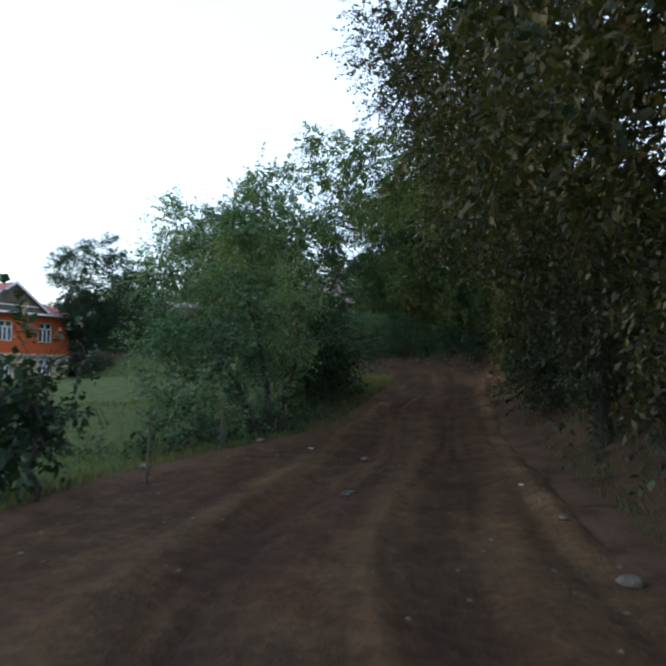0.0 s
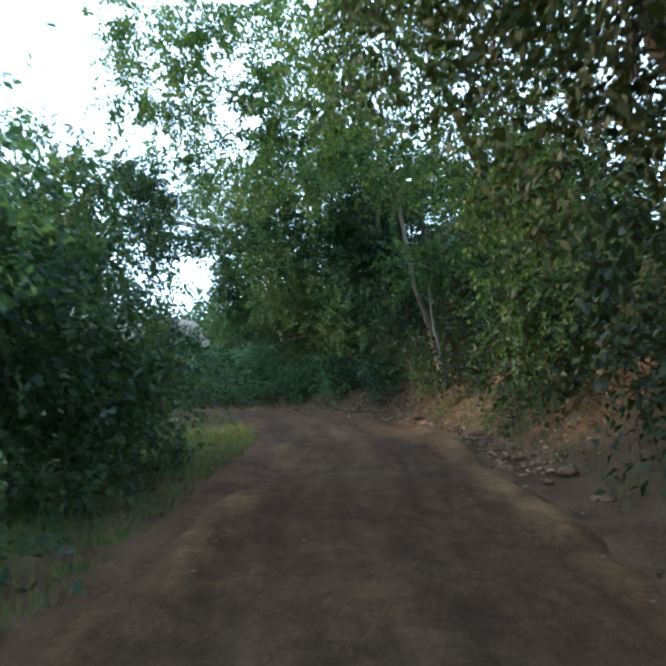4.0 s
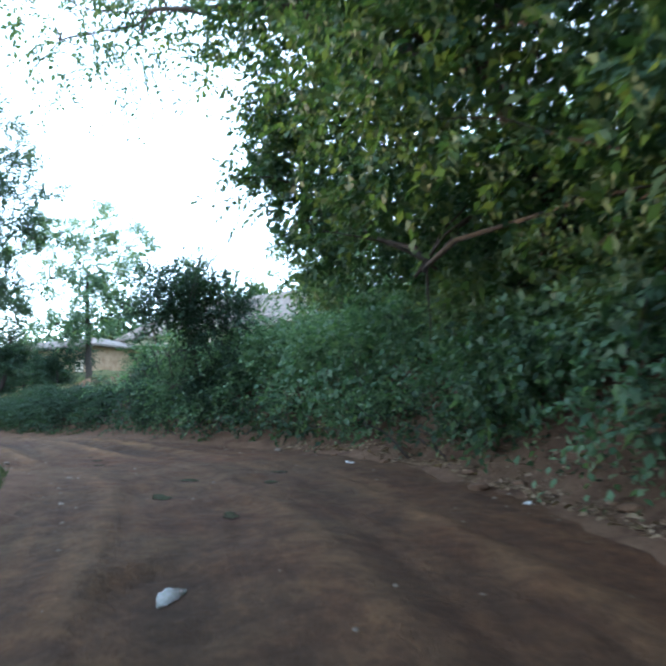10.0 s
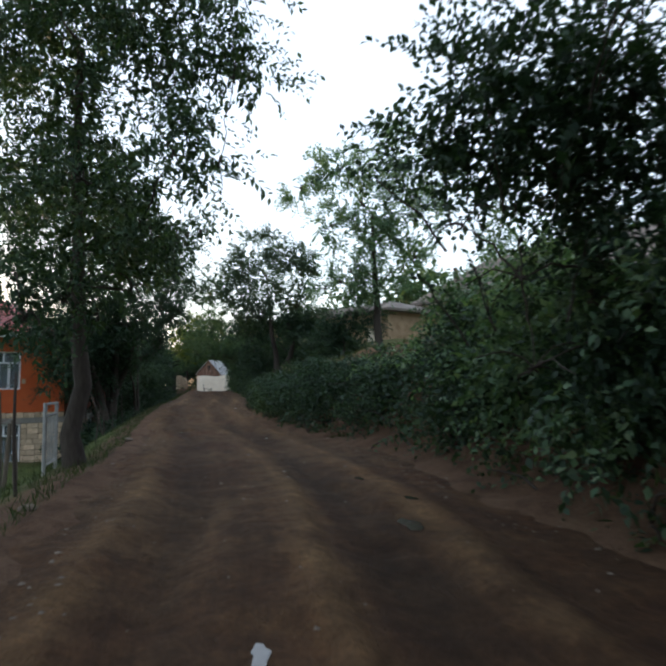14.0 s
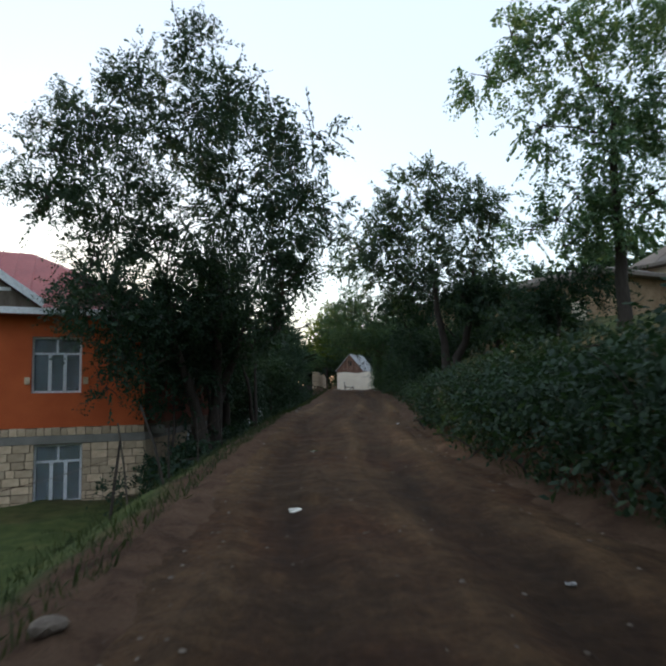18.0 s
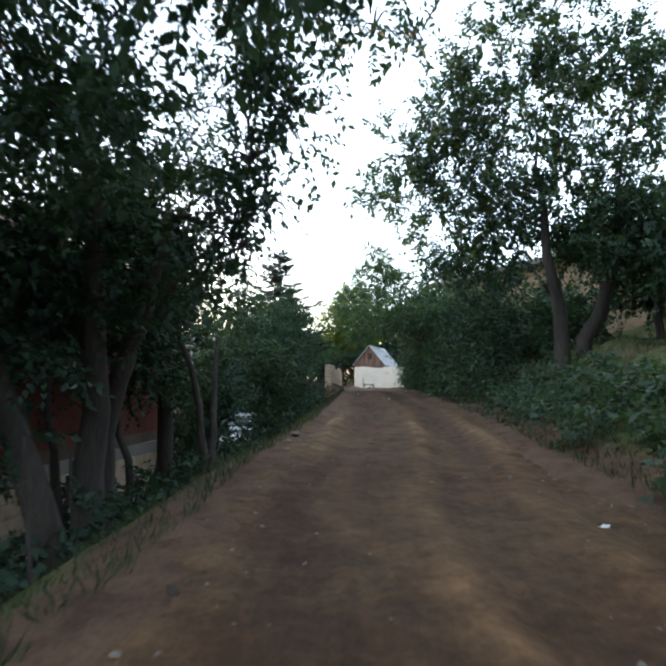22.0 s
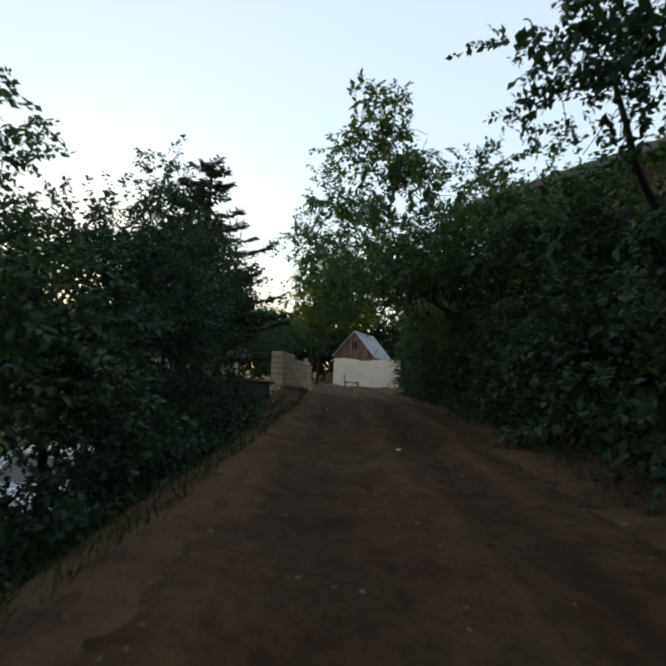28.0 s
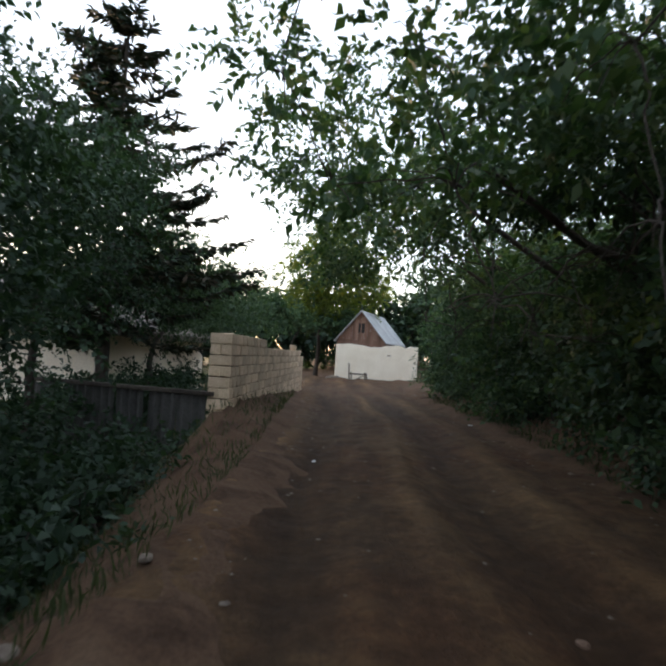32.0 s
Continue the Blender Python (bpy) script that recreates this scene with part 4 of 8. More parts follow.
# roadside tree on the field side
tree("roadside_tree", "tall leafy tree with a straight dark trunk by the fence", 26, at_ground(-18.8, 17.2),
     [(-18.7, 16.8, 9.8, 1.07, 1.07, 0.91), (-17.7, 17.7, 9.6, 0.78, 0.78, 0.66), (-19.2, 16.6, 8.2, 1.26, 1.26, 1.07), (-17.4, 17.6, 8.1, 0.93, 0.93, 0.79), (-16.7, 18.1, 8.3, 0.56, 0.56, 0.48), (-16.0, 18.2, 7.3, 0.45, 0.45, 0.38), (-19.0, 17.0, 6.8, 1.16, 1.16, 0.99), (-17.3, 17.9, 6.8, 0.84, 0.84, 0.71), (-16.4, 18.4, 6.4, 0.50, 0.50, 0.43), (-18.4, 17.1, 5.3, 0.93, 0.93, 0.79), (-16.9, 17.8, 5.4, 0.54, 0.54, 0.46), (-16.4, 18.2, 5.2, 0.31, 0.31, 0.27), (-18.0, 17.0, 4.3, 0.63, 0.63, 0.53), (-17.3, 17.5, 4.5, 0.40, 0.40, 0.34), (-20.2, 15.8, 7.8, 1.26, 1.26, 1.07), (-20.3, 16.0, 5.9, 1.16, 1.16, 0.99), (-17.5, 16.2, 3.2, 0.34, 0.34, 0.29), (-17.7, 16.7, 3.5, 0.33, 0.33, 0.28), (-18.0, 17.2, 3.3, 0.29, 0.29, 0.24), (-18.2, 17.7, 3.8, 0.34, 0.34, 0.29), (-17.5, 16.1, 3.7, 0.34, 0.34, 0.29), (-19.4, 18.0, 4.7, 0.28, 0.28, 0.23), (-19.4, 18.5, 4.7, 0.29, 0.29, 0.25), (-19.4, 18.9, 4.9, 0.24, 0.24, 0.21), (-19.2, 19.2, 5.0, 0.14, 0.14, 0.12), (-19.7, 17.9, 4.3, 0.23, 0.23, 0.20), (-19.7, 18.3, 4.4, 0.23, 0.23, 0.19), (-19.7, 18.7, 4.6, 0.16, 0.16, 0.14), (-20.3, 17.8, 4.2, 0.18, 0.18, 0.15), (-19.41, 17.82, 4.61, 0.28, 0.28, 0.24), (-19.57, 18.19, 4.54, 0.26, 0.26, 0.22), (-19.43, 18.42, 4.80, 0.28, 0.28, 0.24), (-19.58, 18.78, 4.74, 0.22, 0.22, 0.19), (-19.42, 19.05, 5.02, 0.22, 0.22, 0.19), (-19.69, 18.0, 4.3, 0.22, 0.22, 0.19), (-19.57, 17.75, 4.35, 0.25, 0.25, 0.2)], M_BRAMBLE, M_BARK, 0.15,
     trunks=[[(0, 0, -0.3), (0.05, -0.05, 1.6), (0.1, -0.15, 3.4), (0.3, -0.2, 6.0)]], leaf=0.092, density=19, filler=0.3, length=0.55, narrow=0.8)
# far walnuts on the upper side
# haze over this walnut is put into its pale leaf colour
tree("walnut_tree", "tall airy walnut tree on the upper slope", 27, at_ground(-30.2, 32.4),
     [(-31.2, 30.3, 6.6, 0.55, 0.55, 0.45), (-31.0, 31.0, 6.9, 0.6, 0.6, 0.5), (-30.9, 31.2, 6.1, 0.5, 0.5, 0.4), (-30.7, 31.8, 6.6, 0.55, 0.55, 0.45), (-28.9, 31.5, 12.2, 1.07, 1.07, 0.91), (-29.8, 30.1, 11.4, 0.99, 0.99, 0.84), (-27.8, 32.8, 11.0, 1.12, 1.12, 0.95), (-31.0, 29.7, 11.8, 0.72, 0.72, 0.61), (-31.8, 29.5, 11.0, 0.69, 0.69, 0.59), (-29.5, 31.1, 10.0, 1.30, 1.30, 1.10), (-28.2, 32.5, 9.5, 1.27, 1.27, 1.08), (-27.0, 33.4, 10.8, 0.51, 0.51, 0.43), (-30.6, 30.2, 9.2, 0.78, 0.78, 0.67), (-29.5, 31.5, 8.3, 1.15, 1.15, 0.97), (-28.3, 32.9, 7.8, 0.82, 0.82, 0.70), (-29.0, 31.7, 6.8, 0.90, 0.90, 0.76), (-30.0, 30.8, 7.2, 0.61, 0.61, 0.52)], M_LIT_BRAMBLE, M_BARK, 0.2, density=12, filler=0.15, leaf=0.12, length=0.7, twigs=8)
tree("poplar_tree", "distant thin poplar on the upper slope", 28, at_ground(-36.0, 48.5),
     [(-36.0, 48.5, 13.6, 0.9, 0.9, 2.0), (-36.0, 48.5, 10.4, 1.3, 1.3, 2.2), (-37.2, 48.2, 11.8, 0.8, 0.8, 1.6), (-35.6, 48.4, 7.6, 1.2, 1.2, 1.6)], M_WALNUT, M_BARK, 0.12, density=5, filler=0.2, **BIG_LEAF)
tree("walnut_tree", "walnut tree with a forked trunk on the grassy bank", 29, at_ground(-37.9, 31.9),
     [(-37.5, 31.5, 10.2, 0.68, 0.68, 0.58), (-38.3, 30.7, 9.6, 0.95, 0.95, 0.81), (-37.3, 32.1, 9.3, 1.05, 1.05, 0.89), (-39.1, 30.2, 8.6, 0.98, 0.98, 0.83), (-37.8, 31.2, 8.2, 1.17, 1.17, 0.99), (-36.6, 32.7, 9.0, 0.78, 0.78, 0.66), (-36.8, 32.7, 7.7, 0.90, 0.90, 0.76), (-40.5, 29.6, 7.9, 0.90, 0.90, 0.76), (-39.2, 30.5, 7.1, 1.11, 1.11, 0.94), (-37.7, 31.8, 6.9, 1.05, 1.05, 0.89), (-42.1, 29.7, 7.4, 0.63, 0.63, 0.53), (-40.4, 30.1, 6.5, 0.76, 0.76, 0.65), (-38.6, 31.1, 6.1, 0.82, 0.82, 0.70), (-36.5, 32.5, 6.2, 0.75, 0.75, 0.64), (-36.8, 31.9, 5.6, 0.64, 0.64, 0.54)], M_BRAMBLE, M_BARK, 0.19,
     trunks=[[(0, 0, -0.3), (-0.05, 0.0, 1.0), (-0.1, -0.2, 2.6), (-0.3, -0.4, 4.4)], [(0.15, 0.15, -0.3), (0.4, 0.35, 1.0), (0.9, 0.7, 2.4), (1.0, 0.6, 3.8)]], leaf=0.115, density=13, filler=0.2, length=0.6, twigs=7)
tree("garden_tree", "dense dark fruit tree before the stone house", 65, at_ground(-36.8, 33.5),
     [(-36.7, 33.2, 5.9, 1.0, 1.0, 0.8), (-35.8, 33.4, 4.9, 0.9, 0.9, 0.7), (-37.4, 33.6, 4.7, 0.9, 0.9, 0.7), (-38.3, 33.6, 5.6, 0.9, 0.9, 0.8)], M_BRAMBLE, M_BARK, 0.1, leaf=0.11, density=11, filler=0.5)
tree("garden_tree", "low spreading fruit tree on the slope above the bank", 68, at_ground(-32.3, 32.1),
     [(-32.0, 31.5, 5.0, 0.8, 0.8, 0.65), (-31.6, 32.3, 5.2, 0.7, 0.7, 0.6), (-32.8, 32.2, 4.4, 0.9, 0.9, 0.7), (-32.4, 31.0, 4.3, 0.7, 0.7, 0.6), (-31.4, 33.0, 5.4, 0.6, 0.6, 0.5)], M_DARK, M_BARK, 0.08, leaf=0.1, density=12, filler=0.4)
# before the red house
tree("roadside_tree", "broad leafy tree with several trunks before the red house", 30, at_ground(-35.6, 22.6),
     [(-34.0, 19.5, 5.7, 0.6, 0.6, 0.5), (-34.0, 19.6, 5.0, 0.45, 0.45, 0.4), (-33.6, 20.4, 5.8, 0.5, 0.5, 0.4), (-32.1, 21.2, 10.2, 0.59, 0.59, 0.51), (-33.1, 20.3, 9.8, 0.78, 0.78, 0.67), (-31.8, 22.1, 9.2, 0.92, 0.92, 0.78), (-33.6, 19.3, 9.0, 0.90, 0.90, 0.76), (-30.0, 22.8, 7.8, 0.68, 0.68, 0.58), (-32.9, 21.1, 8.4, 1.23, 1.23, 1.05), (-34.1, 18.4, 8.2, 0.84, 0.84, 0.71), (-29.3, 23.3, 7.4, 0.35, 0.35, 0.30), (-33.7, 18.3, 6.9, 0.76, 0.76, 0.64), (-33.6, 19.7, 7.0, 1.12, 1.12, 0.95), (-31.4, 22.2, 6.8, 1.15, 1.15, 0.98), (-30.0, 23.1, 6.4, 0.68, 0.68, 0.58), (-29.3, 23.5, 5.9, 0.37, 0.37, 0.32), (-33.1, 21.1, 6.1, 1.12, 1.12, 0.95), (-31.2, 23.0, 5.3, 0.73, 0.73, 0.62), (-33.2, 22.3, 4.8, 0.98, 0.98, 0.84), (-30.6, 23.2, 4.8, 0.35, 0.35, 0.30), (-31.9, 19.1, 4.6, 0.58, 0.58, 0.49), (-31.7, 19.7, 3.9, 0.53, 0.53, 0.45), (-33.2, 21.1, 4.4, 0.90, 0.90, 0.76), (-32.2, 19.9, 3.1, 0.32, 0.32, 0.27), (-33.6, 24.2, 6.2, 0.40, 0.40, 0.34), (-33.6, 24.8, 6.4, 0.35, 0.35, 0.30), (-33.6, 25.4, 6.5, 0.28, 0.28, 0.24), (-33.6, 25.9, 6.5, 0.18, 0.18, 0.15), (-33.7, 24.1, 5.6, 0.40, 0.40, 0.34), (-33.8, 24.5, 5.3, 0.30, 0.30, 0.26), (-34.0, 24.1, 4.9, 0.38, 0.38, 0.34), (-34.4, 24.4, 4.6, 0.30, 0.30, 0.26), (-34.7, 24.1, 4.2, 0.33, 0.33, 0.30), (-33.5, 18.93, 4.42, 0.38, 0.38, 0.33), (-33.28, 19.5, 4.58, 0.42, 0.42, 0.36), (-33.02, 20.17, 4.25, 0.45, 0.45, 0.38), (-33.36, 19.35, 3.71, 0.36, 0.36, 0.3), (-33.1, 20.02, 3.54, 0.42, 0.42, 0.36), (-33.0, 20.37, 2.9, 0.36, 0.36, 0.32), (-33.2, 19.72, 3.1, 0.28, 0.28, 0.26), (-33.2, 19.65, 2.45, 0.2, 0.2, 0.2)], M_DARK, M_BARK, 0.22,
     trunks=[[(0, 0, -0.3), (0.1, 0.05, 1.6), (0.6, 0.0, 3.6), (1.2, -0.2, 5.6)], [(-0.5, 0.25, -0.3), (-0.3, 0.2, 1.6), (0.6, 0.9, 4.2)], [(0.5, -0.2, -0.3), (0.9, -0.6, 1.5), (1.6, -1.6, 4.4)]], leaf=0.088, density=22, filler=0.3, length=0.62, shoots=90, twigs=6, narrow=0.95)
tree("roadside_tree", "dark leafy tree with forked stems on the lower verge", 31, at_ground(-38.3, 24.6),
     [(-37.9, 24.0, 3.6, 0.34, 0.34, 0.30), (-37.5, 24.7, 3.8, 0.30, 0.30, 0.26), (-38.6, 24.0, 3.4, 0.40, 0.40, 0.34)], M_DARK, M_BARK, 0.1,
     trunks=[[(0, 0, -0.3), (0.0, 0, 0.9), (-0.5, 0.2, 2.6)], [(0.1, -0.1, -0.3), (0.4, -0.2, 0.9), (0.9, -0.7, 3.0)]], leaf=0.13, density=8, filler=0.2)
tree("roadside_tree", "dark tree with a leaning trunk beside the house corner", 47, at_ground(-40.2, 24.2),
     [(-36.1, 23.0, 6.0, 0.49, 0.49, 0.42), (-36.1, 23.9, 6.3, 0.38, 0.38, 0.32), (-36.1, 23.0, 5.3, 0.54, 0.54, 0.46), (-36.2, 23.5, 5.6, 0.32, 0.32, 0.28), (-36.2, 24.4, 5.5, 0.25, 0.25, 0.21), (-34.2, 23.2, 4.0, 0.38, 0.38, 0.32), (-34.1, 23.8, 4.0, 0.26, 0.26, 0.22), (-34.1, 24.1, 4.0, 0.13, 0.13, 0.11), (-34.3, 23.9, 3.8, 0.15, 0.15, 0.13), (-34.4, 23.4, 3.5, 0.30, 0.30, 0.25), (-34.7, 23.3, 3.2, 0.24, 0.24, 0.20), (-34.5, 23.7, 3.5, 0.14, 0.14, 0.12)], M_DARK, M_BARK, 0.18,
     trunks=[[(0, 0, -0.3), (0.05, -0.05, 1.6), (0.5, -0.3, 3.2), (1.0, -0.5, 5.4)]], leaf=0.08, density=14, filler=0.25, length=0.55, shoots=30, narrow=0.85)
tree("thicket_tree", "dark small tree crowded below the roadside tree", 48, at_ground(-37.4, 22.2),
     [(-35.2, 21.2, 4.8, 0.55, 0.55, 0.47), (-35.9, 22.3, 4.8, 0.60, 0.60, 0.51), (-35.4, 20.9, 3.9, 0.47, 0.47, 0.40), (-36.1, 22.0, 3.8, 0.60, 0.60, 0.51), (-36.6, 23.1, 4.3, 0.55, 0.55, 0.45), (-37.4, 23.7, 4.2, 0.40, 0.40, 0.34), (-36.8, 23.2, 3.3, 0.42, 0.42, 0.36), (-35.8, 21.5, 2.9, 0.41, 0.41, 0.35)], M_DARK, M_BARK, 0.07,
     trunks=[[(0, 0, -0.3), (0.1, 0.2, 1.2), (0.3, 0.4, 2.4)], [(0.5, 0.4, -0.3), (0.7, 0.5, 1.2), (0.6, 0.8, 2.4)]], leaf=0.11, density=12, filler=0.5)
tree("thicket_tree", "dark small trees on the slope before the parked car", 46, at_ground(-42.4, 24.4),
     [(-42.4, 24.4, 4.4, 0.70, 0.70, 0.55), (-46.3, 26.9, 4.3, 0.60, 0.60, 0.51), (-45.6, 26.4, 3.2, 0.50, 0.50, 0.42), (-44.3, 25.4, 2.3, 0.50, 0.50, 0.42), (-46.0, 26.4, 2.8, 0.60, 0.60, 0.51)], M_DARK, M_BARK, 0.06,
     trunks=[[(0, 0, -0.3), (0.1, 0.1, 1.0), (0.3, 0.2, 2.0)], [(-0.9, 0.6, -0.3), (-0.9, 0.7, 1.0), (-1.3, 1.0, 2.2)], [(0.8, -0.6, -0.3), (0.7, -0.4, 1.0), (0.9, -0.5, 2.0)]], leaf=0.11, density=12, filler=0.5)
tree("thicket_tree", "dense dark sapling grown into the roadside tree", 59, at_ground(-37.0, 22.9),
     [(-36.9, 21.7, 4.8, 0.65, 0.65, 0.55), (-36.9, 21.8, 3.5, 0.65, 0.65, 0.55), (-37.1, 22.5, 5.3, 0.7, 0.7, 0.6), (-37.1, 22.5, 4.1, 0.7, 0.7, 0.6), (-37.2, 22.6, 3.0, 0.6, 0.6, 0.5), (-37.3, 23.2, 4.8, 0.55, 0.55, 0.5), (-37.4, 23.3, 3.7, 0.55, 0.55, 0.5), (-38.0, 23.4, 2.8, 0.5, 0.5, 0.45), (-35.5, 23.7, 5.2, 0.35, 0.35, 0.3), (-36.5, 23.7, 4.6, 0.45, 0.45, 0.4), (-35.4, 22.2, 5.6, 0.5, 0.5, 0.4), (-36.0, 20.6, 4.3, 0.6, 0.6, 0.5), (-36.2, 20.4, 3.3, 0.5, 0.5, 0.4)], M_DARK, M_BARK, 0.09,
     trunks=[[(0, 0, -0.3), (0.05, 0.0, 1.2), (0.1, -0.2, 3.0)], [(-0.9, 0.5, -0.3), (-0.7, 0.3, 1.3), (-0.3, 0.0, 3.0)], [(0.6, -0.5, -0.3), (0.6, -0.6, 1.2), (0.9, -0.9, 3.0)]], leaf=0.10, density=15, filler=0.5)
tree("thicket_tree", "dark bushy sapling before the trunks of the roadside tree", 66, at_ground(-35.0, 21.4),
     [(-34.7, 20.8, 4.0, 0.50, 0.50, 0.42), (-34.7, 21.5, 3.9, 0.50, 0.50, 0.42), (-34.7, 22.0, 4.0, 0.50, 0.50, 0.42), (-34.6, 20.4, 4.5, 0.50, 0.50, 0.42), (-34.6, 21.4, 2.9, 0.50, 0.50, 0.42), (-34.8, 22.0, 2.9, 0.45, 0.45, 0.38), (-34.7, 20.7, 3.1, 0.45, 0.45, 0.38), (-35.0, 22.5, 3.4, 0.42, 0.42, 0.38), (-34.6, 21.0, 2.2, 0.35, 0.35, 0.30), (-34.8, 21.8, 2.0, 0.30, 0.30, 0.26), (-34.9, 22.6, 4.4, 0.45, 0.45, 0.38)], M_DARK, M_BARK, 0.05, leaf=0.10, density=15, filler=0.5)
tree("thicket_tree", "dark leafy tree standing against the side wall", 67, at_ground(-40.9, 24.0),
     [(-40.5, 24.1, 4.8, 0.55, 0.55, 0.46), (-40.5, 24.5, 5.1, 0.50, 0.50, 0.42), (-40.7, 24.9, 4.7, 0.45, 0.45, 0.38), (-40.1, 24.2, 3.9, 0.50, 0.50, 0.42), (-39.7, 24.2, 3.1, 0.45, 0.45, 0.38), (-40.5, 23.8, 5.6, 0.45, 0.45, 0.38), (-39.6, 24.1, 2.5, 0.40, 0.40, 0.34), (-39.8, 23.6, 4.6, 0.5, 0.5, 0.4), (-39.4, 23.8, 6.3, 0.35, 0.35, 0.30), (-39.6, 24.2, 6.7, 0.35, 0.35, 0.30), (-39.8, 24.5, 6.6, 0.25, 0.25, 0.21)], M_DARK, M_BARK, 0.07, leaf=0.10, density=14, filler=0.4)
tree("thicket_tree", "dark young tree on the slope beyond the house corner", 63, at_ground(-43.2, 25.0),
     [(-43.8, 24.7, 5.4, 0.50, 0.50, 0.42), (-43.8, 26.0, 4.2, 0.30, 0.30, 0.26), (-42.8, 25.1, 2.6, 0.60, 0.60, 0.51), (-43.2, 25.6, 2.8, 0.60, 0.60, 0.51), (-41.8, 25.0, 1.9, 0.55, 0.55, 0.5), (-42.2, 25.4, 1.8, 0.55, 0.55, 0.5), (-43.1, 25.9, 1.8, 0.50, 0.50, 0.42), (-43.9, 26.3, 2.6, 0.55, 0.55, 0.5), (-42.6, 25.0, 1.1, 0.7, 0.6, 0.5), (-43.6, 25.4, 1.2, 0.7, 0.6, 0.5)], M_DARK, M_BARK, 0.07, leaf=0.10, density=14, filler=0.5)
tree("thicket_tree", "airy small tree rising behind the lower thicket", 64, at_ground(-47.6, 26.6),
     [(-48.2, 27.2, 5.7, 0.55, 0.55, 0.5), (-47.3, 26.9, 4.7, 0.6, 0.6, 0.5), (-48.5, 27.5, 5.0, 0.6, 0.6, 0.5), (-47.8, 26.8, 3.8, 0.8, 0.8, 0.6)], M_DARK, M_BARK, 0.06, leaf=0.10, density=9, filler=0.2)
# thicket on the lower side farther on
LOWER = [(32, -45.4, 27.4, [(-45.3, 27.3, 3.0, 1.4, 1.3, 1.0), (-46.5, 28.2, 3.1, 0.75, 0.75, 0.6)], M_BRAMBLE),
         (33, -47.9, 28.2, [(-47.9, 28.3, 3.0, 1.5, 1.4, 1.5), (-48.5, 28.9, 4.2, 1.0, 1.0, 0.9), (-47.2, 27.8, 3.5, 0.8, 0.8, 0.7)], M_DARK),
         (34, -50.6, 29.3, [(-50.5, 29.4, 3.2, 1.5, 1.4, 1.5), (-51.2, 29.8, 4.6, 1.1, 1.1, 0.9)], M_DARK),
         (35, -53.6, 30.2, [(-53.6, 30.4, 3.7, 1.6, 1.5, 1.5), (-54.2, 31.0, 5.0, 1.2, 1.2, 0.9)], M_DARK),
         (36, -56.6, 31.2, [(-56.6, 31.3, 4.6, 1.7, 1.5, 1.3), (-57.4, 31.6, 5.8, 1.2, 1.2, 0.9)], M_DARK),
         (49, -50.9, 29.6, [(-50.1, 30.0, 5.6, 0.30, 0.30, 0.26), (-49.9, 29.7, 5.8, 0.33, 0.33, 0.28), (-51.0, 30.5, 5.3, 0.36, 0.36, 0.30), (-50.7, 29.8, 5.1, 0.42, 0.42, 0.36)], M_DARK),
         (37, -61.0, 33.2, [(-61.0, 33.2, 4.6, 1.8, 1.6, 1.3), (-63.5, 34.6, 4.4, 1.6, 1.5, 1.2), (-66.5, 36.2, 4.2, 1.6, 1.5, 1.1)], M_BRAMBLE)]
for seed, x, y, blobs, leaves in LOWER:
    tree("thicket_tree", "dense dark small tree in the thicket below the lane", seed, at_ground(x, y), blobs, leaves, M_BARK, 0.08, group="thicket below the lane", leaf=0.075, density=18, length=0.45)
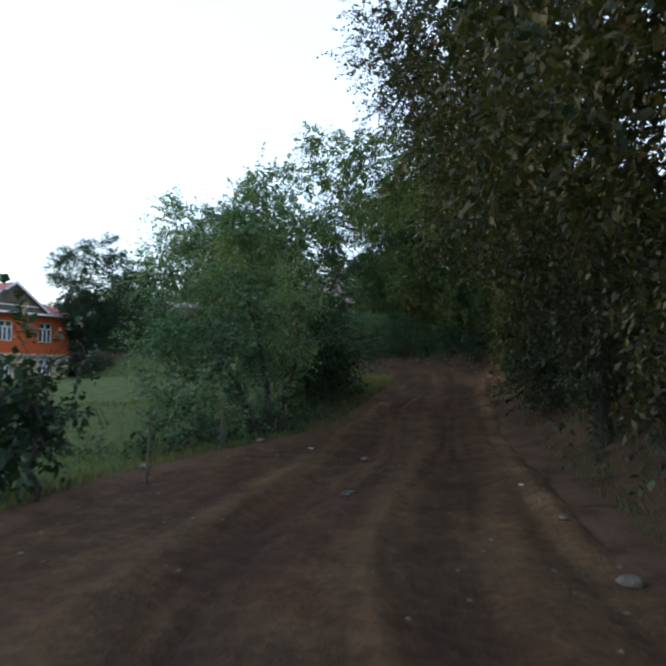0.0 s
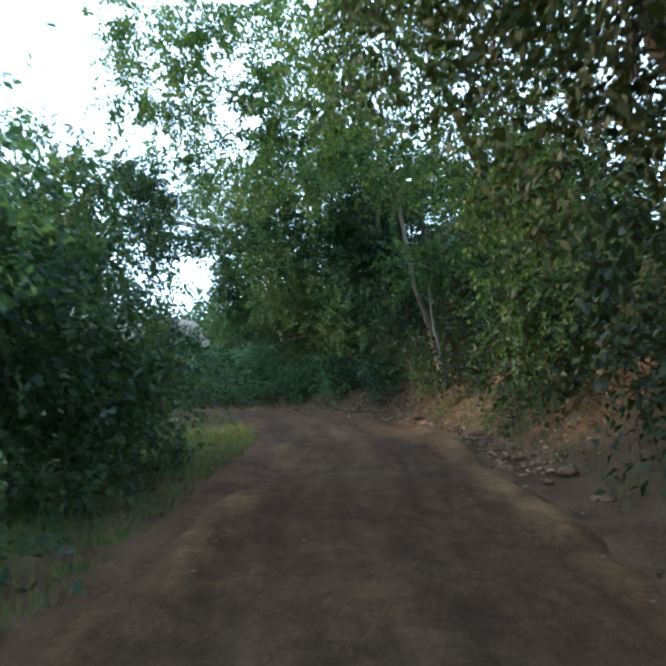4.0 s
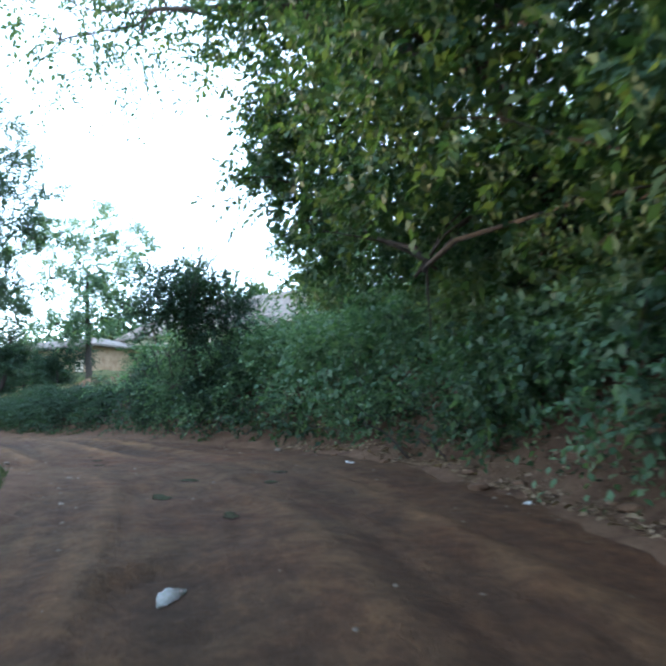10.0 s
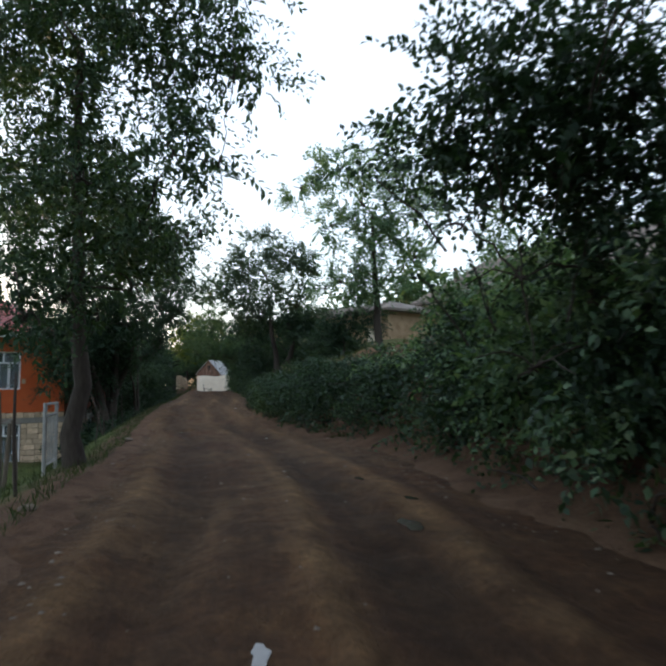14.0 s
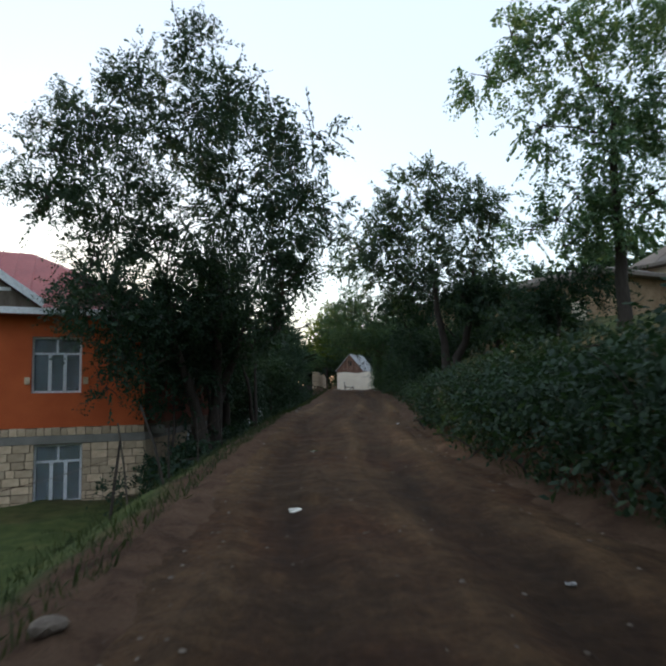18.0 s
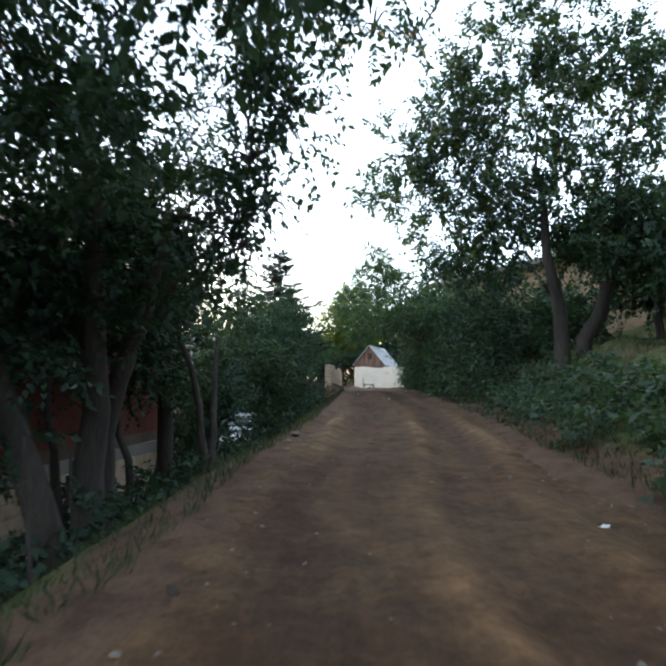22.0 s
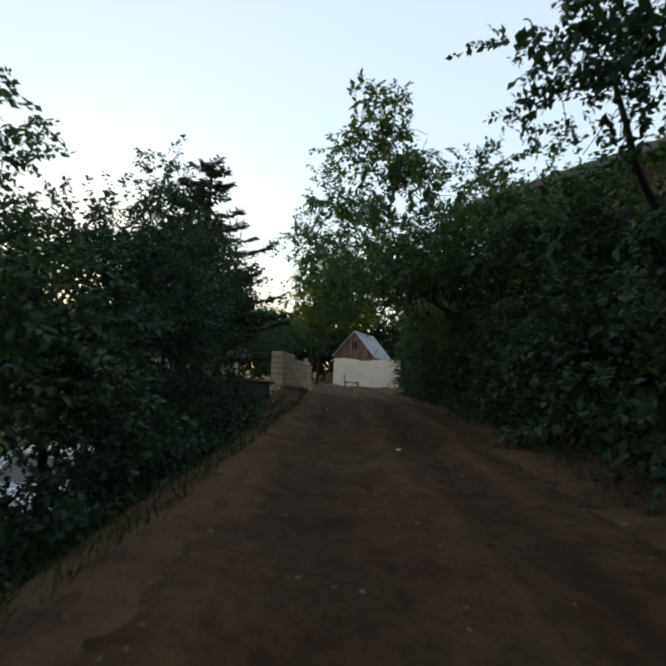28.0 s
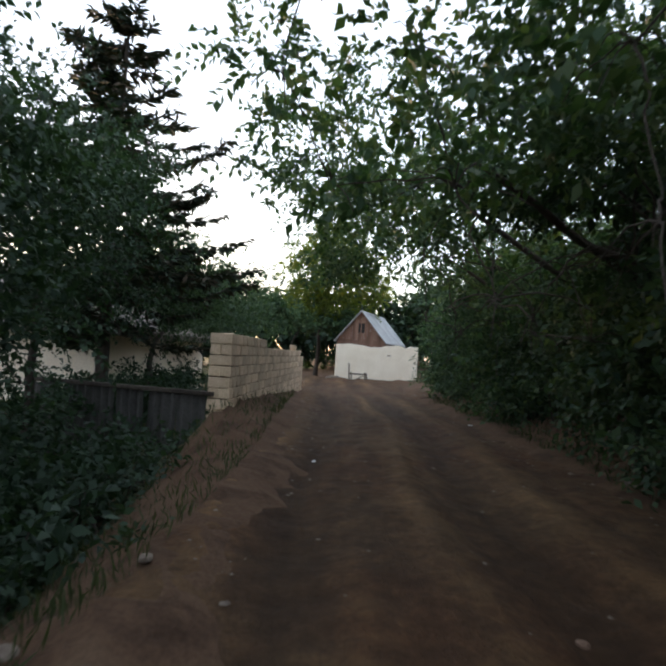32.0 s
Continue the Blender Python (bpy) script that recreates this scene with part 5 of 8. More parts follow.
# thicket on the upper side farther on
UPPER = [(38, -45.2, 35.0, [(-44.7, 32.6, 6.4, 0.34, 0.34, 0.29), (-44.3, 33.0, 6.2, 0.46, 0.46, 0.39), (-43.9, 33.2, 6.3, 0.36, 0.36, 0.30), (-44.9, 33.1, 6.0, 0.36, 0.36, 0.30), (-44.4, 33.5, 5.7, 0.39, 0.39, 0.33)], M_DARK),
         (39, -46.2, 35.2, [(-46.3, 34.3, 5.0, 0.40, 0.40, 0.34), (-45.5, 34.5, 4.9, 0.49, 0.49, 0.42), (-45.8, 34.3, 4.1, 0.60, 0.60, 0.51), (-44.6, 34.0, 4.1, 0.46, 0.46, 0.39), (-45.1, 34.0, 3.3, 0.43, 0.43, 0.37)], M_DARK),
         (40, -47.9, 36.0, [(-48.7, 34.8, 6.3, 0.49, 0.49, 0.42), (-48.1, 34.9, 6.5, 0.27, 0.27, 0.23), (-48.2, 34.9, 5.7, 0.59, 0.59, 0.50), (-47.7, 34.4, 4.6, 0.69, 0.69, 0.59), (-47.1, 34.4, 3.5, 0.58, 0.58, 0.50)], M_WALNUT),
         (41, -50.2, 36.6, [(-49.0, 32.7, 7.3, 0.45, 0.45, 0.38), (-49.2, 33.4, 7.1, 0.5, 0.5, 0.42), (-50.0, 33.0, 6.9, 0.47, 0.47, 0.40), (-49.9, 34.4, 7.1, 0.40, 0.40, 0.34), (-50.2, 33.7, 6.5, 0.76, 0.76, 0.65), (-49.9, 34.5, 6.2, 0.67, 0.67, 0.57), (-49.9, 34.7, 5.1, 0.6, 0.6, 0.5), (-49.5, 34.5, 3.9, 0.69, 0.69, 0.58)], M_WALNUT),
         (42, -52.9, 37.9, [(-51.7, 33.3, 6.5, 0.54, 0.54, 0.46), (-52.5, 33.3, 5.6, 0.49, 0.49, 0.42), (-51.5, 34.1, 5.6, 0.55, 0.55, 0.45), (-52.9, 34.0, 4.8, 0.59, 0.59, 0.51), (-51.6, 34.6, 4.6, 0.86, 0.86, 0.73), (-51.1, 34.7, 3.6, 0.58, 0.58, 0.49)], M_WALNUT),
         (50, -55.0, 38.0, [(-55.9, 35.0, 6.6, 0.53, 0.53, 0.45), (-55.6, 35.8, 7.1, 0.57, 0.57, 0.48), (-54.8, 36.5, 6.6, 0.64, 0.64, 0.54), (-55.7, 35.6, 5.8, 0.60, 0.60, 0.51), (-54.9, 36.2, 5.6, 0.67, 0.67, 0.57), (-54.1, 36.8, 5.3, 0.60, 0.60, 0.51), (-54.9, 36.3, 4.6, 0.64, 0.64, 0.54), (-54.1, 36.9, 4.4, 0.60, 0.60, 0.51), (-54.9, 36.4, 3.7, 0.44, 0.44, 0.37), (-56.5, 34.9, 6.2, 0.37, 0.37, 0.32), (-57.2, 34.7, 5.8, 0.33, 0.33, 0.28), (-54.3, 36.6, 3.5, 0.41, 0.41, 0.35)], M_WALNUT),
         (51, -51.6, 36.9, [(-52.6, 36.5, 6.0, 0.73, 0.73, 0.62), (-51.6, 36.3, 6.1, 0.63, 0.63, 0.53), (-52.0, 36.6, 5.0, 0.68, 0.68, 0.58), (-51.1, 36.2, 5.1, 0.45, 0.45, 0.38), (-53.1, 36.8, 5.2, 0.53, 0.53, 0.45), (-52.4, 36.6, 4.2, 0.61, 0.61, 0.52), (-51.4, 36.4, 4.2, 0.52, 0.52, 0.44), (-52.0, 36.6, 3.4, 0.48, 0.48, 0.41), (-53.1, 36.8, 3.5, 0.45, 0.45, 0.38)], M_DARK),
         (43, -57.0, 39.4, [(-56.6, 39.0, 3.9, 1.7, 1.2, 1.7), (-57.4, 36.6, 5.6, 1.3, 1.3, 0.9), (-58.4, 38.4, 6.2, 1.4, 1.4, 1.1), (-59.2, 37.2, 5.0, 0.9, 0.9, 0.7)], M_WALNUT),
         (57, -51.4, 38.4, [(-53.0, 38.1, 5.8, 0.9, 0.9, 0.7), (-53.2, 38.0, 6.7, 0.6, 0.6, 0.5), (-51.8, 38.2, 6.6, 0.8, 0.8, 0.7), (-51.8, 38.4, 5.7, 0.8, 0.8, 0.7), (-51.8, 38.2, 4.8, 0.8, 0.8, 0.7), (-52.0, 37.8, 7.3, 0.6, 0.6, 0.5)], M_WALNUT),
         (44, -61.6, 41.2, [(-60.9, 42.3, 3.6, 1.6, 1.3, 1.6), (-63.0, 43.6, 4.4, 1.5, 1.3, 1.4), (-59.4, 40.6, 5.2, 1.2, 1.2, 1.0)], M_DARK)]
UPPER += [(70, -48.0, 35.8, [(-47.4, 35.0, 5.4, 0.60, 0.60, 0.51), (-46.8, 35.2, 5.3, 0.60, 0.60, 0.51), (-48.4, 35.1, 5.4, 0.70, 0.70, 0.59), (-47.3, 35.3, 4.7, 0.80, 0.80, 0.68), (-46.4, 35.0, 4.5, 0.70, 0.70, 0.59), (-48.7, 35.8, 4.2, 0.90, 0.90, 0.77), (-47.2, 35.5, 3.9, 0.70, 0.70, 0.59)], M_WALNUT),
          (71, -51.2, 36.2, [(-49.8, 35.7, 5.0, 0.65, 0.65, 0.55), (-50.9, 35.5, 5.5, 0.65, 0.65, 0.55), (-50.8, 36.0, 4.3, 0.90, 0.90, 0.77), (-53.0, 35.8, 5.2, 0.90, 0.90, 0.77), (-52.2, 36.0, 3.6, 1.0, 1.0, 0.9), (-54.2, 36.4, 3.8, 1.0, 1.0, 0.9)], M_WALNUT)]
for seed, x, y, blobs, leaves in UPPER:
    way = float(lane_coords(x, y)[0][0])
    foot = spot(way, max(float(lane_coords(x, y)[1][0]), float(right_edge(way)) + 1.9))
    tree("thicket_tree", "dense leafy small tree in the thicket above the lane", seed, foot, blobs, leaves, M_BARK, 0.09, group="thicket above the lane", leaf=0.095, density=13, filler=0.3, length=0.5)
for k, (x, y, r, h) in enumerate([(-34.0, 32.6, 1.2, 1.0), (-36.6, 34.4, 1.3, 1.3), (-41.6, 34.8, 1.5, 1.5), (-44.2, 35.6, 1.5, 1.7), (-47.8, 36.0, 1.5, 1.9), (-26.4, 32.6, 1.0, 1.9), (-28.4, 36.5, 1.2, 1.2), (-20.0, 32.6, 1.5, 1.3)]):
    g = ground_at(x, y)
    tree("garden_shrub", "tall shrub in front of the upper houses", 60 + k, (x, y, g), [(x, y, g + h * 0.6, r, r, h * 0.6), (x + 0.8, y + 0.5, g + h * 0.9, r * 0.7, r * 0.7, h * 0.4)], M_WALNUT if k % 2 else M_BRAMBLE, M_BARK, 0.04, category="shrub", group="shrubs before the upper houses", leaf=0.11, density=9)
tree("garden_shrub", "dark overgrown hedge before the stone house", 55, at_ground(-40.6, 34.6),
     [(-41.0, 32.2, 4.4, 0.74, 0.74, 0.6), (-39.8, 32.4, 3.6, 0.63, 0.63, 0.5), (-43.1, 33.2, 6.0, 0.68, 0.68, 0.58), (-41.9, 33.6, 5.7, 0.69, 0.69, 0.59), (-38.7, 33.9, 3.4, 0.51, 0.51, 0.44), (-39.6, 33.9, 3.9, 0.50, 0.50, 0.42), (-39.7, 31.5, 3.5, 0.56, 0.56, 0.48), (-36.2, 32.4, 5.6, 0.78, 0.78, 0.67), (-37.3, 32.4, 5.4, 0.62, 0.62, 0.52), (-35.3, 32.1, 4.8, 0.48, 0.48, 0.41), (-39.6, 31.7, 6.0, 0.70, 0.70, 0.59), (-40.8, 31.4, 5.9, 0.60, 0.60, 0.51), (-37.9, 32.0, 5.7, 0.52, 0.52, 0.44)], M_DARK, M_BARK, 0.06, category="shrub", group="shrubs before the upper houses", leaf=0.11, density=11, filler=0.5)
tree("backlit_tree", "sunlit yellow-green tree behind the white wall", 44, at_ground(-84.5, 46.4),
     [(-82.3, 45.1, 8.6, 1.83, 1.83, 1.56), (-81.4, 47.2, 8.7, 1.83, 1.83, 1.56), (-83.0, 46.6, 10.4, 1.60, 1.60, 1.37), (-82.6, 44.8, 6.8, 1.55, 1.55, 1.32), (-82.1, 48.8, 7.1, 1.31, 1.31, 1.11), (-82.1, 46.0, 6.6, 1.55, 1.55, 1.32)], M_SUNLIT, M_BARK, 0.14, density=6, **BIG_LEAF)


tree("thicket_tree", "dark bushes beside the white wall", 54, at_ground(-80.6, 43.0),
     [(-81.3, 45.0, 4.2, 1.37, 1.37, 1.16), (-80.5, 43.4, 4.6, 1.06, 1.06, 0.90), (-81.9, 46.6, 4.8, 1.42, 1.42, 1.20), (-80.3, 44.2, 2.7, 0.93, 0.93, 0.78), (-77.5, 41.1, 5.2, 1.06, 1.06, 0.90), (-76.9, 39.6, 5.3, 1.02, 1.02, 0.87)], M_WALNUT, M_BARK, 0.08, leaf=0.16, density=9, filler=0.6)


def conifer(seed, base, height, reach):
    rng = np.random.default_rng(seed)
    t = thing("conifer", base, "dark spruce with browning tips behind the block wall", "tree")
    part("trunk", tubes_mesh("trunk", [([(0, 0, -0.3), (0.05, 0, height * 0.5), (0, 0.05, height)], [0.14, 0.09, 0.02])], M_BARK, 7), None, t)
    o, d = [], []
    tubes = []
    for k in range(120):
        h = 0.22 + 0.78 * (k / 120)
        a = rng.uniform(0, 2 * np.pi)
        r = min(reach * (1.03 - h) ** 0.8, 2.1) * rng.uniform(0.45, 1.3) + 0.1
        s = np.array([0, 0, h * height])
        e = s + np.array([np.cos(a) * r, np.sin(a) * r, -0.10 * r + 0.12])
        path = bent(s, e, -0.16 * r, rng, 6)
        tubes.append((path, np.linspace(0.022, 0.004, 6)))
        n = int(60 * r) + 12
        q = rng.uniform(0.12, 1.0, n)
        o.append(np.stack([np.interp(q, np.linspace(0, 1, 6), path[:, i]) for i in range(3)], 1) + rng.normal(0, 0.02, (n, 3)))
        w = (e - s) / r * 0.9 + np.stack([-np.sin(a) * rng.choice([-1, 1], n), np.cos(a) * rng.choice([-1, 1], n), rng.normal(-0.1, 0.3, n)], 1)
        d.append(w)
    for path, thick in tubes:
        part("limb", tubes_mesh("limb", [(path, thick)], M_BARK, 4), None, t)
    o, d = np.concatenate(o), np.concatenate(d)
    v, f = leaf_arrays(o, d, rng.uniform(0.16, 0.32, len(o)), rng.normal(0, 0.8, len(o)), LEAF * np.array([0.45, 1, 1]))
    part("crown", raw_mesh("crown", v, f, np.full(len(f), 4), M_CONIFER), None, t)


conifer(45, at_ground(-59.5, 32.3), 7.7, 4.2)

# ---------------------------------------------------------------- undergrowth on the banks


def thicket(name, label, seed, blobs, leaves, group, density=11, leaf=0.10, stems=5, length=0.5, droop=0.35, narrow=1.0):
    """A low shrub: a fan of thin stems and leafy masses. Blobs are given in the world."""
    rng = np.random.default_rng(seed)
    x, y = blobs[0][0], blobs[0][1]
    base = np.array((x, y, ground_at(x, y)))
    t = thing(name, base, label, "shrub", group)
    local = [(b[0] - base[0], b[1] - base[1], b[2] - base[2], b[3], b[4], b[5]) for b in blobs]
    for k in range(stems):
        b = local[k % len(local)]
        gx, gy = b[0] * 0.7 + rng.normal(0, 0.2), b[1] * 0.7 + rng.normal(0, 0.2)
        gz = ground_at(gx + base[0], gy + base[1]) - base[2] - 0.1
        e = np.array(b[:3]) + rng.normal(0, 0.45, 3) * np.array(b[3:])
        part("stem", tubes_mesh("stem", [(bent((gx, gy, gz), e, 0.1, rng, 6), np.linspace(0.018, 0.005, 6))], M_BARK, 4), None, t)
    part("leaves", foliage_mesh("leaves", rng, local, leaves, density=density * 0.78, leaf=leaf * 1.14, length=length, droop=droop, per=10, filler=0.4, narrow=narrow, base=tuple(base)), None, t)
    return t




def row_of_shrubs(us, offset, height, name, label, leaves, group, seed, size=(1.0, 0.8, 0.8), side=1, rise=0.25, **kw):
    """Shrubs along the lane: offset is measured out from the lane's edge, height is that of their tops over the lane."""
    for k, u in enumerate(us):
        r = np.random.default_rng(seed + k)
        edge = float(right_edge(u)) if side > 0 else float(left_edge(u))
        p, _, sd = lane_at(u)
        h = height(u) if callable(height) else height
        o = offset(u) if callable(offset) else offset
        blobs = []
        for j in range(3):
            s = side * (edge + o + r.uniform(-0.15, 0.35) + 0.55 * j)
            q = p + np.array([*(sd * s), 0]) + np.array([*(lane_at(u)[1] * r.uniform(-0.6, 0.6)), 0])
            top = p[2] + h * r.uniform(0.82, 1.08) + rise * j * (1 if side > 0 else -1)
            g = ground_at(q[0], q[1])
            rz = max(0.25, min(size[2] * 1.3, (top - g) * 0.55))
            blobs.append((q[0], q[1], top - rz, size[0] * r.uniform(0.8, 1.15), size[1] * r.uniform(0.8, 1.15), rz))
            if j == 0 and top - g > 1.0:
                blobs.append((q[0], q[1], g + 0.3, size[0] * 0.95, size[1] * 0.75, 0.45))
        thicket(name, label, seed + k, blobs, leaves, group, **kw)


# sky light on the bramble tops is painted as paler leaves
row_of_shrubs(np.arange(25.4, 44, 1.3), 1.1, lambda u: float(np.interp(u, [24, 28, 31, 36, 40, 44], [1.5, 2.2, 2.75, 2.6, 1.9, 1.6])), "bramble", "bramble over the top of the bank, coloured pale as if sky-lit", M_LIT_BRAMBLE, "brambles on the bank", 520, (0.95, 0.8, 0.5), rise=0.2, leaf=0.075, density=17)
row_of_shrubs(np.arange(27.6, 40, 1.3), 0.5, lambda u: float(np.interp(u, [26, 28, 31, 37, 40], [1.5, 1.9, 2.4, 2.2, 1.7])), "bramble", "bramble hanging over the soil bank, coloured pale as if sky-lit", M_LIT_BRAMBLE, "brambles on the bank", 560, (0.95, 0.8, 0.8), rise=0.15, leaf=0.075, density=16)
# this stretch of bramble has its shade painted in as darker leaves
row_of_shrubs([24.6, 26.2, *np.arange(40.1, 57, 1.55)], 0.55, lambda u: float(np.interp(u, [24, 28, 31, 37, 43, 50, 58], [1.3, 2.0, 2.4, 2.15, 1.6, 1.45, 1.1])), "bramble",
              "thick dark bramble hanging over the soil bank", M_DARK, "brambles on the bank", 200, (1.05, 0.85, 0.8), rise=0.1, leaf=0.068, density=21)
row_of_shrubs(np.arange(57.2, 69, 1.7), 0.8, 0.75, "weeds", "waist-high weeds on the grassy bank", M_BRAMBLE, "weeds on the bank", 240, (1.0, 0.8, 0.4), leaf=0.085, density=12)
row_of_shrubs(np.arange(69.5, 95, 1.7), lambda u: float(np.interp(u, [70, 80, 86, 95], [0.4, 0.6, 0.9, 1.1])), lambda u: float(np.interp(u, [69, 74, 90, 96], [1.2, 1.9, 2.2, 1.9])), "undergrowth", "dark leafy undergrowth beside the lane", M_BRAMBLE, "undergrowth above the lane", 260, (1.05, 0.8, 0.8), leaf=0.08, density=14)
row_of_shrubs(np.arange(71.5, 97, 1.9), 1.2, 3.3, "undergrowth", "tall leafy thicket beside the lane", M_BRAMBLE, "undergrowth above the lane", 360, (1.25, 0.9, 1.1), leaf=0.10, density=6)
row_of_shrubs(np.arange(16.8, 25.5, 1.3), 1.3, 2.1, "undergrowth", "brambles and saplings on the littered bank", M_SHADED_OLIVE, "undergrowth on the bank", 380, (0.95, 0.7, 0.7), leaf=0.09, density=9)
row_of_shrubs(np.arange(17, 27, 1.7), 3.4, 3.0, "undergrowth", "tall scrub at the top of the bank", M_SHADED_OLIVE, "undergrowth on the bank", 395, (1.2, 1.0, 1.0), leaf=0.11, density=8)
row_of_shrubs(np.arange(2.0, 22, 2.0), lambda u: float(np.interp(u, [2, 9, 13], [2.6, 1.6, 0.9])), lambda u: float(np.interp(u, [0, 5, 12, 20], [0.9, 1.3, 1.5, 1.5])), "undergrowth", "shaded undergrowth at the foot of the bank trees", M_SHADED_OLIVE, "undergrowth on the bank", 290, (1.0, 0.6, 0.6), leaf=0.085, density=10)
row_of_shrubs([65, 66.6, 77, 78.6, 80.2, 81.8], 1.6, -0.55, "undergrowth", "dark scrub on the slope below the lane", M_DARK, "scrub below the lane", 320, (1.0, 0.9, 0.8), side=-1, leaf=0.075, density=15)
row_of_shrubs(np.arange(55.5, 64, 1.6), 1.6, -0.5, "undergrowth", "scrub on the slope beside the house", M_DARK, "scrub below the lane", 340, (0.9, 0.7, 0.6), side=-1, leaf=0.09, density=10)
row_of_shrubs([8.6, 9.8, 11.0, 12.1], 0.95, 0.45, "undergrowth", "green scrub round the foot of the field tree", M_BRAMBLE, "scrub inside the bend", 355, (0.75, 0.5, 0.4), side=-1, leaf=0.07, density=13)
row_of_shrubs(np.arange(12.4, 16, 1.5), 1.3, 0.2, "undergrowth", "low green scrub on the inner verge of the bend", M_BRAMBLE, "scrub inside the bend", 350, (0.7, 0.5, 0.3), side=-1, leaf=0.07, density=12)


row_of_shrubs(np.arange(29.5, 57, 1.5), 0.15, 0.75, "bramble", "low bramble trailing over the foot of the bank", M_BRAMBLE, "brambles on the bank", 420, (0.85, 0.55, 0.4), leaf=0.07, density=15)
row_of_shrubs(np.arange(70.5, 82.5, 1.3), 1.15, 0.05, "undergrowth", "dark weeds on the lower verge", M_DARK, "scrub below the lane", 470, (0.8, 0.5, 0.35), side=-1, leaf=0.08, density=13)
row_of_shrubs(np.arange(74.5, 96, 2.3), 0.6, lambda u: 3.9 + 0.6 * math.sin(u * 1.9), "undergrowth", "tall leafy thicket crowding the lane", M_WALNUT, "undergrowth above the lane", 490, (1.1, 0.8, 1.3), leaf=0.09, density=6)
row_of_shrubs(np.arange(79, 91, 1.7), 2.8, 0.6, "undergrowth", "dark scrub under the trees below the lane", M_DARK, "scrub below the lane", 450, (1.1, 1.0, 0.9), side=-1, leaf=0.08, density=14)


thicket("undergrowth", "green weeds over the leaf litter on the bank", 482, [(x, y, ground_at(x, y) + 0.18, r, r, 0.24) for x, y, r in ((0.3, 10.2, 0.4), (0.6, 9.7, 0.4), (0.0, 10.8, 0.4), (-0.4, 11.3, 0.4), (0.5, 9.2, 0.35), (-0.8, 11.8, 0.4), (0.5, 10.7, 0.45), (0.8, 8.7, 0.35), (0.9, 10.0, 0.45), (0.2, 11.5, 0.5), (1.1, 9.2, 0.4))], M_WILLOW, "undergrowth on the bank", leaf=0.055, density=22)
thicket("bramble", "thick bramble hump behind the plum tree", 481, [(-14.2, 21.6, 3.6, 0.9, 0.9, 0.6), (-13.3, 20.6, 3.3, 0.7, 0.7, 0.6), (-14.9, 21.4, 3.2, 0.8, 0.8, 0.6), (-16.0, 24.0, 4.2, 1.0, 1.0, 0.6), (-12.6, 20.6, 3.0, 0.8, 0.8, 0.7)], M_LIT_BRAMBLE, "brambles on the bank", leaf=0.08, density=15)


def scatter_stuff(name, label, category, seed, count, where, make, material):
    """Uncountable small things strewn by (way along, offset) draws."""
    rng = np.random.default_rng(seed)
    u, s = where(rng, count)
    p = np.stack([np.interp(u, ALONG, LINE[:, i]) for i in range(3)], 1)
    sd = np.stack([np.interp(u, ALONG, SIDE[:, i]) for i in range(2)], 1)
    x, y = p[:, 0] + sd[:, 0] * s, p[:, 1] + sd[:, 1] * s
    z = ground_height(x, y)
    v, f, n = make(rng, np.stack([x, y, z], 1))
    tagged(new(name, raw_mesh(name, v, f, np.full(len(f), n), material)), label, category, kind="stuff")


def blades(rng, o):
    n = len(o)
    d = rng.normal(0, 0.35, (n, 3)) + np.array([0, 0, 1.0])
    v, f = leaf_arrays(o - np.array([0, 0, 0.02]), d, rng.uniform(0.05, 0.17, n), rng.uniform(0, 6.3, n), LEAF * np.array([0.15, 1, 1.5]))
    return v, f, 4


def flat_leaves(rng, o):
    n = len(o)
    d = rng.normal(0, 1, (n, 3)) * np.array([1, 1, 0.25])
    v, f = leaf_arrays(o + np.array([0, 0, 0.012]), d, rng.uniform(0.035, 0.085, n), rng.normal(0, 0.5, n))
    return v, f, 4


def left_strip(lo, hi, near, far):
    def draw(rng, n):
        u = rng.uniform(lo, hi, n)
        return u, -(left_edge(u) + near + (far - near) * rng.random(n) ** 1.6)
    return draw


def right_strip(lo, hi, near, far):
    def draw(rng, n):
        u = rng.uniform(lo, hi, n)
        return u, right_edge(u) + near + (far - near) * rng.random(n) ** 1.3
    return draw


scatter_stuff("grass", "long green grass on the field edge", "grass", 400, 36000, left_strip(0, 20, 0.1, 12), blades, M_GRASS)
scatter_stuff("grass", "grass on the verge below the lane", "grass", 401, 26000, left_strip(20, 90, 0.08, 4.2), blades, M_SHADED_GRASS)
scatter_stuff("grass", "weedy grass on the upper bank", "grass", 402, 30000, right_strip(44, 92, 0.0, 4.5), blades, M_SHADED_GRASS)
scatter_stuff("grass", "thin grass at the foot of the bank", "grass", 403, 9000, right_strip(0, 22, 0.25, 3.0), blades, M_GRASS)
scatter_stuff("leaf_litter", "dry brown leaf litter on the soil bank", "leaf litter", 404, 20000, right_strip(14, 34, -0.1, 2.6), flat_leaves, M_LITTER)
scatter_stuff("leaf_litter", "heap of pale dead leaves at the foot of the bank", "leaf litter", 406, 5200, right_strip(22.4, 26.2, -0.05, 0.9), flat_leaves, M_LITTER)
scatter_stuff("ivy", "low ivy and seedlings on the soil bank", "ivy", 405, 16000, right_strip(16, 40, 0.35, 2.4), flat_leaves, M_BRAMBLE)

# far trees that close the view


